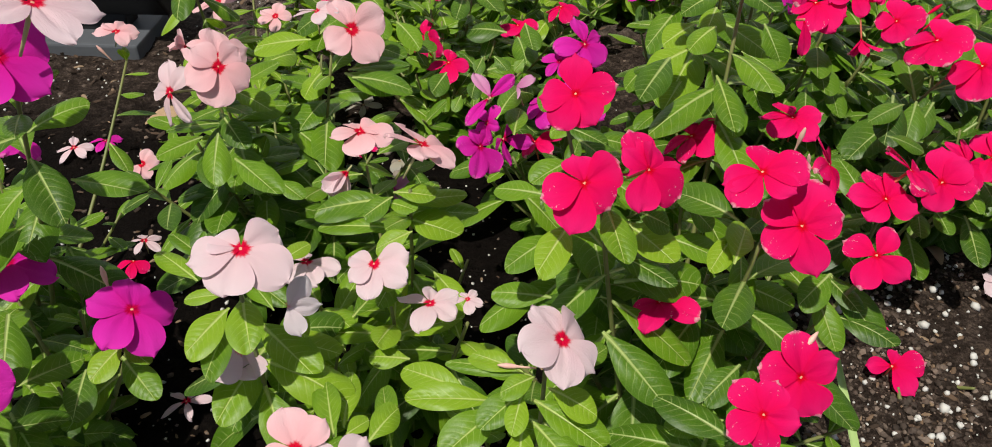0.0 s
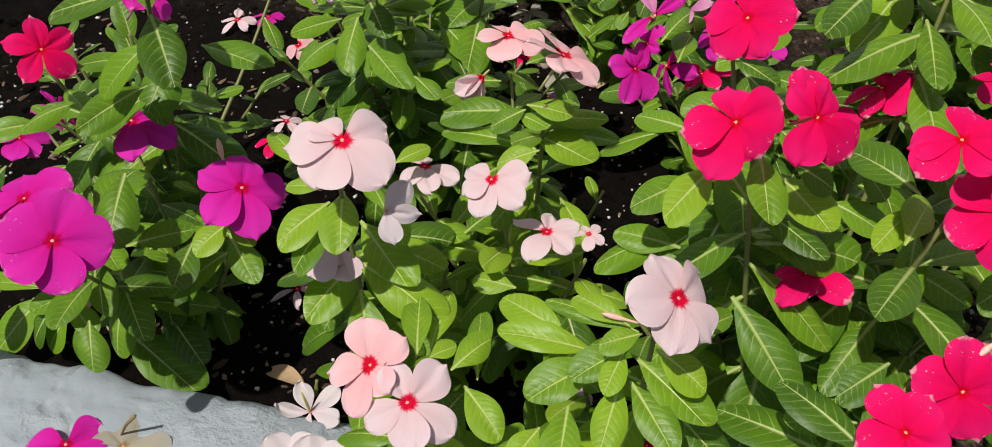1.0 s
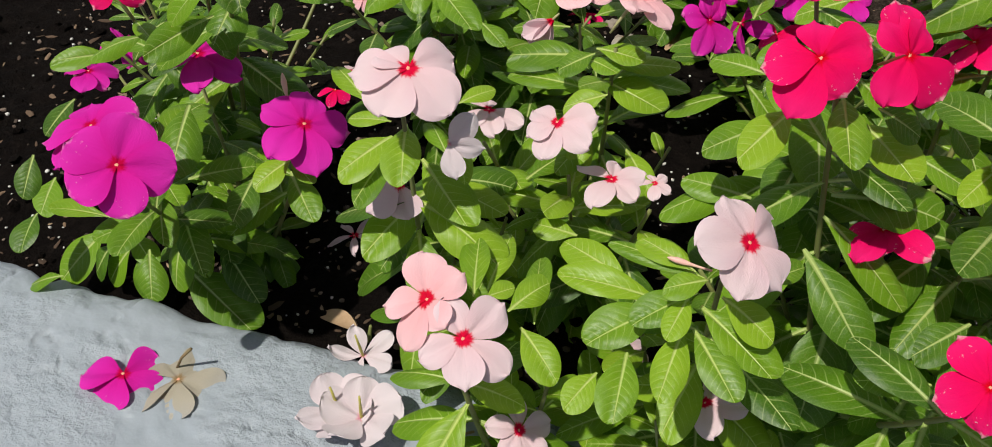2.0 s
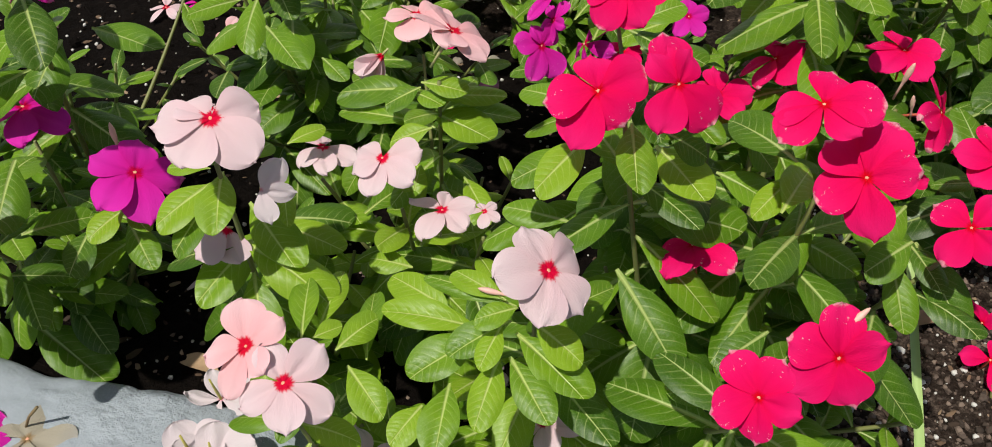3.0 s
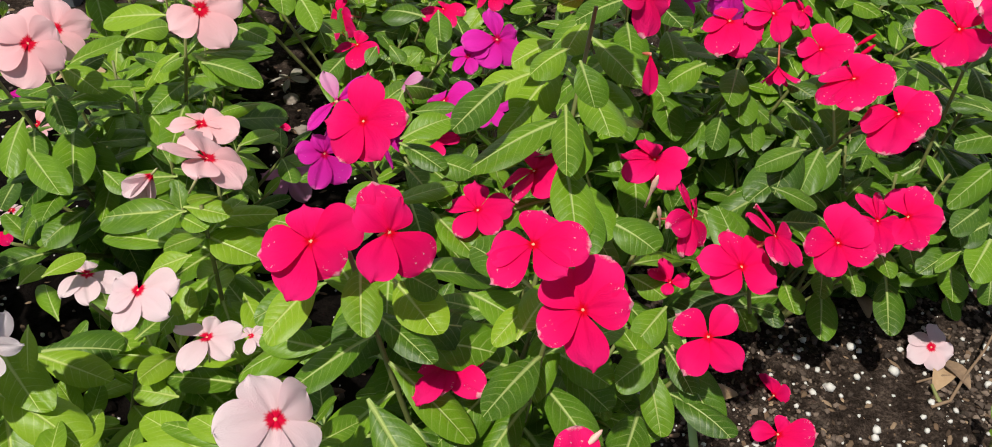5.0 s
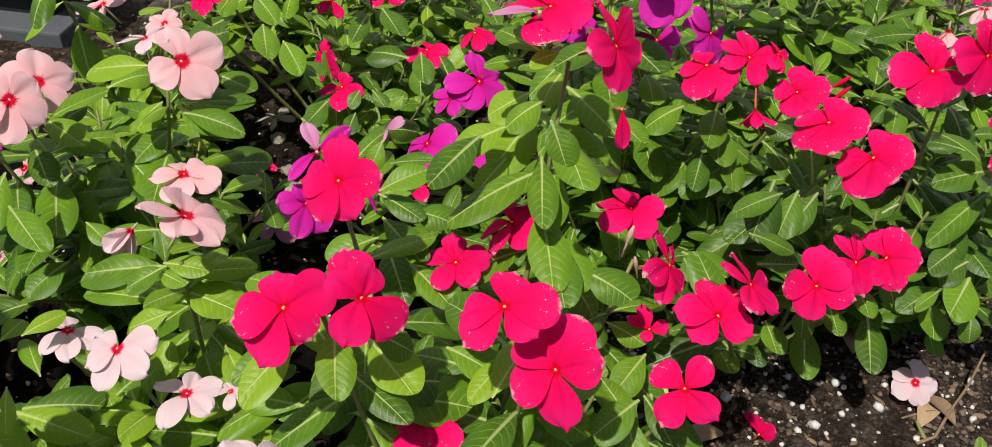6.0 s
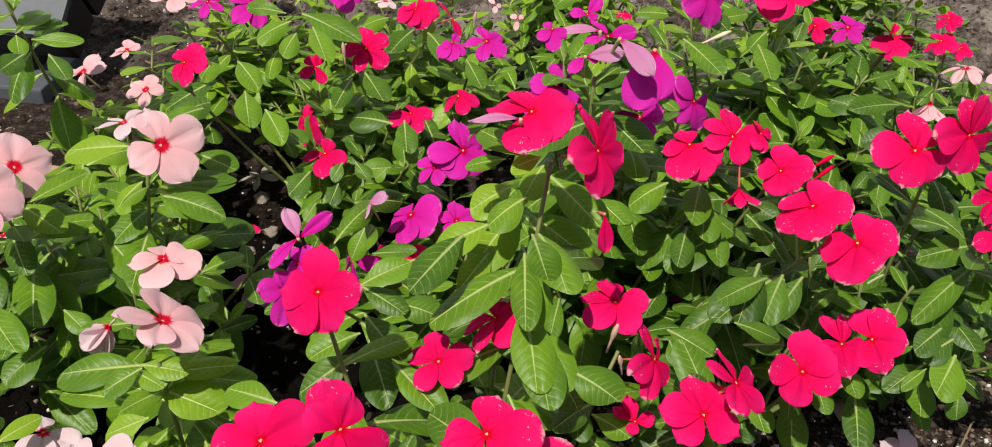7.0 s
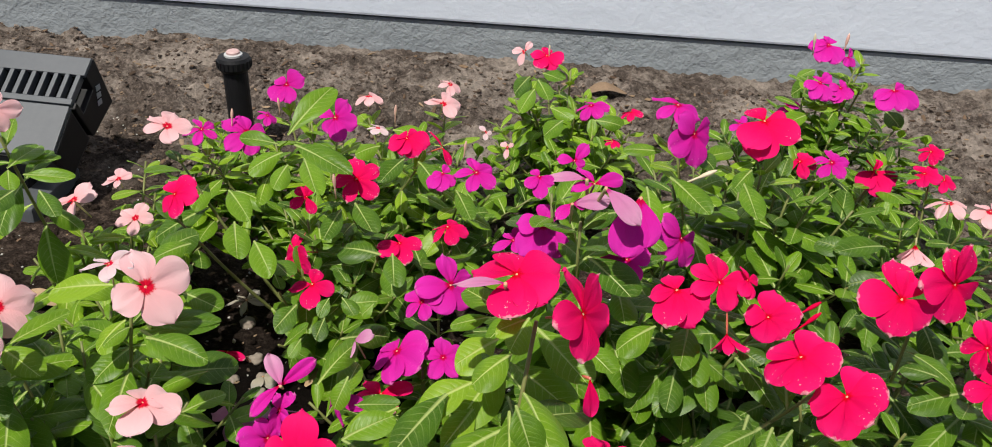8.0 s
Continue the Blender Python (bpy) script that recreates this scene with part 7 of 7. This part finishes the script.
def seedling(x, y, scale, words):
    p = tagged(new("seedling"), words, "seedling", "seedlings in the bed")
    p.location = (x, y, soil_height(x, y) - 0.003)
    p.matrix_basis = Matrix.Translation(p.location)
    shoot(p, (x, y, p.location.z + 0.05 * scale), int(x * 1000) + 5000, 3, 0.05 * scale, "fresh", 0.004)


seedling(0.562, 0.625, 1.0, "small bright green seedling in the dark soil")
seedling(-0.172, 0.452, 0.3, "tiny green seedling in the dark soil")
seedling(-0.19, 0.52, 0.25, "tiny green seedling in the dark soil")
seedling(0.40, 0.595, 0.25, "tiny green seedling in the dark soil")
seedling(0.47, 0.60, 0.25, "tiny green seedling in the dark soil")
seedling(-0.36, 1.22, 0.6, "small green seedling in the bare soil")
seedling(0.54, 0.70, 0.25, "tiny green seedling in the dark soil")


# ---- the floodlight and the sprinkler ----
def prism(outline, x0, x1, bevel=0.004):
    """A body with the outline (y, z) drawn out along x."""
    bm = bmesh.new()
    a = [bm.verts.new((x0, y, z)) for y, z in outline]
    b = [bm.verts.new((x1, y, z)) for y, z in outline]
    bm.faces.new(a)
    bm.faces.new(list(reversed(b)))
    for k in range(len(a)):
        q = (k + 1) % len(a)
        bm.faces.new((a[q], a[k], b[k], b[q]))
    bmesh.ops.recalc_face_normals(bm, faces=bm.faces[:])
    if bevel:
        bmesh.ops.bevel(bm, geom=bm.edges[:], offset=bevel, segments=2, profile=0.6, affect="EDGES")
    return bm


def floodlight():
    top, mid, low, foot, notch, back = (1.359, 0.192), (1.2875, 0.146), (1.219, 0.094), (1.256, 0.047), (1.3226, 0.084), (1.39, 0.111)
    x1, x0 = -0.487, -0.86
    lamp = tagged(new("floodlight"), "dark grey metal floodlight with cooling slots on the soil", "floodlight")
    part("housing", prism([top, (1.331, 0.173), (1.343, 0.149), (1.309, 0.127), (1.296, 0.149), (1.288, 0.142), (1.318, 0.09), notch, (1.33, 0.086), back], x0, x1, 0.002), BLACK_PLASTIC, lamp, "black plastic housing")
    part("lamp_head", prism([(1.284, 0.143), low, foot, (1.316, 0.083)], x0, x1 - 0.002), BLACK_PLASTIC, lamp, "black plastic lamp head")

    def on(s, lift):
        """A place on the slope from the top edge (0) over the seam (1) to the low edge (2)."""
        (ya, za), (yb, zb), f = (top, mid, s) if s < 1 else (mid, low, s - 1)
        return ya + (yb - ya) * f - 0.55 * lift, za + (zb - za) * f + 0.84 * lift

    def plate(s0, s1, lift, thick, xa, xb, name, mat, label=""):
        q = [on(s0, lift), on(s1, lift), on(s1, lift - thick), on(s0, lift - thick)]
        return part(name, prism(q, xa, xb, 0.0012), mat, lamp, label)

    plate(0.04, 0.40, 0.004, 0.008, x0, x1 - 0.001, "top_plate", GREY_METAL, "dusty grey metal top plate")
    plate(0.88, 0.99, 0.004, 0.008, x0, x1 - 0.004, "rim", GREY_METAL)
    plate(1.03, 1.97, 0.005, 0.009, x0, x1 - 0.004, "front_plate", GREY_METAL, "dusty grey metal front plate")
    x = x1 - 0.006
    while x > x0:
        plate(0.40, 0.88, 0.004, 0.012, x - 0.0065, x, "slat", GREY_METAL)
        x -= 0.0165
    for k in range(3):
        part("lettering", slab(x1 + 0.0005, x1 + 0.0016, 1.347 + 0.001 * k, 1.358 + 0.001 * k, 0.122 + 0.011 * k, 0.130 + 0.011 * k), GREY_LETTER, lamp, "grey maker's marks as bars")
    part("bracket", prism([(1.25, 0.02), (1.30, 0.02), (1.315, 0.086), (1.262, 0.055)], -0.70, -0.56), BLACK_PLASTIC, lamp, "black bracket")
    part("base_plate", slab(-0.86, -0.525, 1.2, 1.33, -0.005, 0.024, 0.004), GREY_METAL, lamp, "dusty grey base plate")


floodlight()


def disc_mesh(name, rings, mat, sides=28):
    """A turned body: rings of (radius, height) from the foot up."""
    verts = [(r * math.cos(2 * math.pi * k / sides), r * math.sin(2 * math.pi * k / sides), z) for r, z in rings for k in range(sides)]
    faces = [(i * sides + k, i * sides + (k + 1) % sides, (i + 1) * sides + (k + 1) % sides, (i + 1) * sides + k) for i in range(len(rings) - 1) for k in range(sides)]
    faces += [tuple(reversed(range(sides))), tuple(range(len(verts) - sides, len(verts)))]
    return mesh_of(name, verts, faces, mat, smooth=False)


def sprinkler():
    s = tagged(new("sprinkler_riser"), "black plastic sprinkler riser standing in the bare soil", "sprinkler")
    s.location = (-0.312, 1.455, 0.005)
    s.scale = (0.9, 0.9, 0.94)
    s.rotation_euler = (0, radians(-1.5), 0)
    link("pipe", disc_mesh("pipe", [(0.021, -0.03), (0.021, 0.16), (0.0225, 0.163)], BLACK_PLASTIC), s)
    link("cap", disc_mesh("cap", [(0.0235, 0.160), (0.027, 0.163), (0.0285, 0.166), (0.0285, 0.178), (0.026, 0.183), (0.016, 0.184)], BLACK_PLASTIC), s, label="ribbed black screw cap")
    for k in range(24):
        a = 2 * math.pi * k / 24
        part("rib", slab(-0.0012, 0.0012, -0.001, 0.001, 0.166, 0.178), BLACK_PLASTIC, s, m=pose(0.0287 * math.cos(a), 0.0287 * math.sin(a), 0, 0, 0, math.degrees(a)))
    link("ring", disc_mesh("ring", [(0.0155, 0.183), (0.0155, 0.187), (0.012, 0.188)], RING), s, label="pale grey ring")
    link("nozzle", disc_mesh("nozzle", [(0.0115, 0.186), (0.0115, 0.191), (0.009, 0.193)], NOZZLE), s, label="brown-pink nozzle")


RING = plain("grey_ring", (0.4, 0.4, 0.4), (0.5, 0.5, 0.5), 30, 0.5)
NOZZLE = plain("nozzle_plastic", (0.5, 0.32, 0.31), (0.55, 0.38, 0.37), 30, 0.5)
sprinkler()


# ---- loose grains of the soil ----
def icosa():
    g = (1 + 5 ** 0.5) / 2
    v = [Vector(p).normalized() for p in ((-1, g, 0), (1, g, 0), (-1, -g, 0), (1, -g, 0), (0, -1, g), (0, 1, g), (0, -1, -g), (0, 1, -g), (g, 0, -1), (g, 0, 1), (-g, 0, -1), (-g, 0, 1))]
    f = ((0, 11, 5), (0, 5, 1), (0, 1, 7), (0, 7, 10), (0, 10, 11), (1, 5, 9), (5, 11, 4), (11, 10, 2), (10, 7, 6), (7, 1, 8), (3, 9, 4), (3, 4, 2), (3, 2, 6), (3, 6, 8), (3, 8, 9), (4, 9, 5), (2, 4, 11), (6, 2, 10), (8, 6, 7), (9, 8, 1))
    return v, f


def grains(name, count, seed, sizes, flat, mat, words, category, area, long=1.0, sink=0.3, clump=0.0):
    rng = random.Random(seed)
    base, tris = icosa()
    verts, faces = [], []
    made = 0
    while made < count:
        x, y = rng.uniform(area[0], area[1]), area[2] + (area[3] - area[2]) * rng.random() ** 1.25
        if y < kerb_edge(x) + 0.012 or noise.noise((x * 7, y * 7, seed)) < clump - 0.4 + rng.random() * 0.4 - 0.2:
            if rng.random() < 0.97:
                continue
            if y < kerb_edge(x) + 0.012:
                continue
        r = (sizes[0] + (sizes[1] - sizes[0]) * rng.random() ** 2.2) * rng.uniform(0.8, 1.2)
        m = Matrix.Translation((x, y, soil_height(x, y) + r * flat * (1 - sink))) @ Euler((rng.uniform(-0.4, 0.4), rng.uniform(-0.4, 0.4), rng.uniform(0, 6.3))).to_matrix().to_4x4() @ Matrix.Diagonal((r * long, r, r * flat, 1))
        n = len(verts)
        verts += [tuple(m @ (p * rng.uniform(0.62, 1.25))) for p in base]
        faces += [(a + n, b + n, c + n) for a, b, c in tris]
        made += 1
    ob = link(name, mesh_of(name, verts, faces, mat, smooth=(mat == PERLITE)))
    tagged(ob, words, category, kind="stuff")


BED = (-0.75, 0.95, 0.40, 1.5)
PATCH = (0.27, 0.68, 0.44, 0.86)
grains("perlite", 1500, 11, (0.001, 0.0026), 0.8, PERLITE, "white perlite grains scattered over the dark soil", "perlite", BED)
grains("perlite", 260, 12, (0.0009, 0.0026), 0.85, PERLITE, "larger white perlite grains on the dark soil", "perlite", PATCH)
grains("perlite", 210, 19, (0.0026, 0.005), 0.85, PERLITE, "coarse white perlite grains on the dark soil", "perlite", PATCH)
grains("bark_chips", 2200, 13, (0.0012, 0.0036), 0.4, LITTER, "brown bark chips and fibres mixed in the soil", "mulch", BED, 2.4)
grains("pebbles", 1600, 14, (0.0012, 0.0036), 0.75, GRIT, "brown pebbles and crumbs on the soil", "pebbles", BED, 1.2)
grains("bark_chips", 1200, 15, (0.0006, 0.0026), 0.5, LITTER, "brown and tan bark fibres on the dark soil", "mulch", PATCH, 2.2)
grains("pebbles", 6000, 18, (0.0008, 0.0034), 0.8, GRIT, "brown crumbs of soil and grit", "pebbles", PATCH, 1.2)
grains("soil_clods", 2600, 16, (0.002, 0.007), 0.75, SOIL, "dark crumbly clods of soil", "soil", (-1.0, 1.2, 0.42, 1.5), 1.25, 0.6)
grains("pebbles", 6500, 21, (0.0008, 0.0042), 0.7, GRIT, "brown crumbs of earth along the house wall", "soil", (-1.1, 1.2, 1.4, 1.84), 1.3, 0.3, 0.15)
grains("bark_chips", 2200, 22, (0.001, 0.0045), 0.4, LITTER, "dry brown bits of litter along the house wall", "mulch", (-1.1, 1.2, 1.4, 1.84), 2.4)
grains("soil_clods", 2600, 17, (0.0012, 0.006), 0.6, SOIL, "clods of earth heaped along the wall", "soil", (-1.1, 1.2, 1.4, 1.84), 1.3, 0.75)
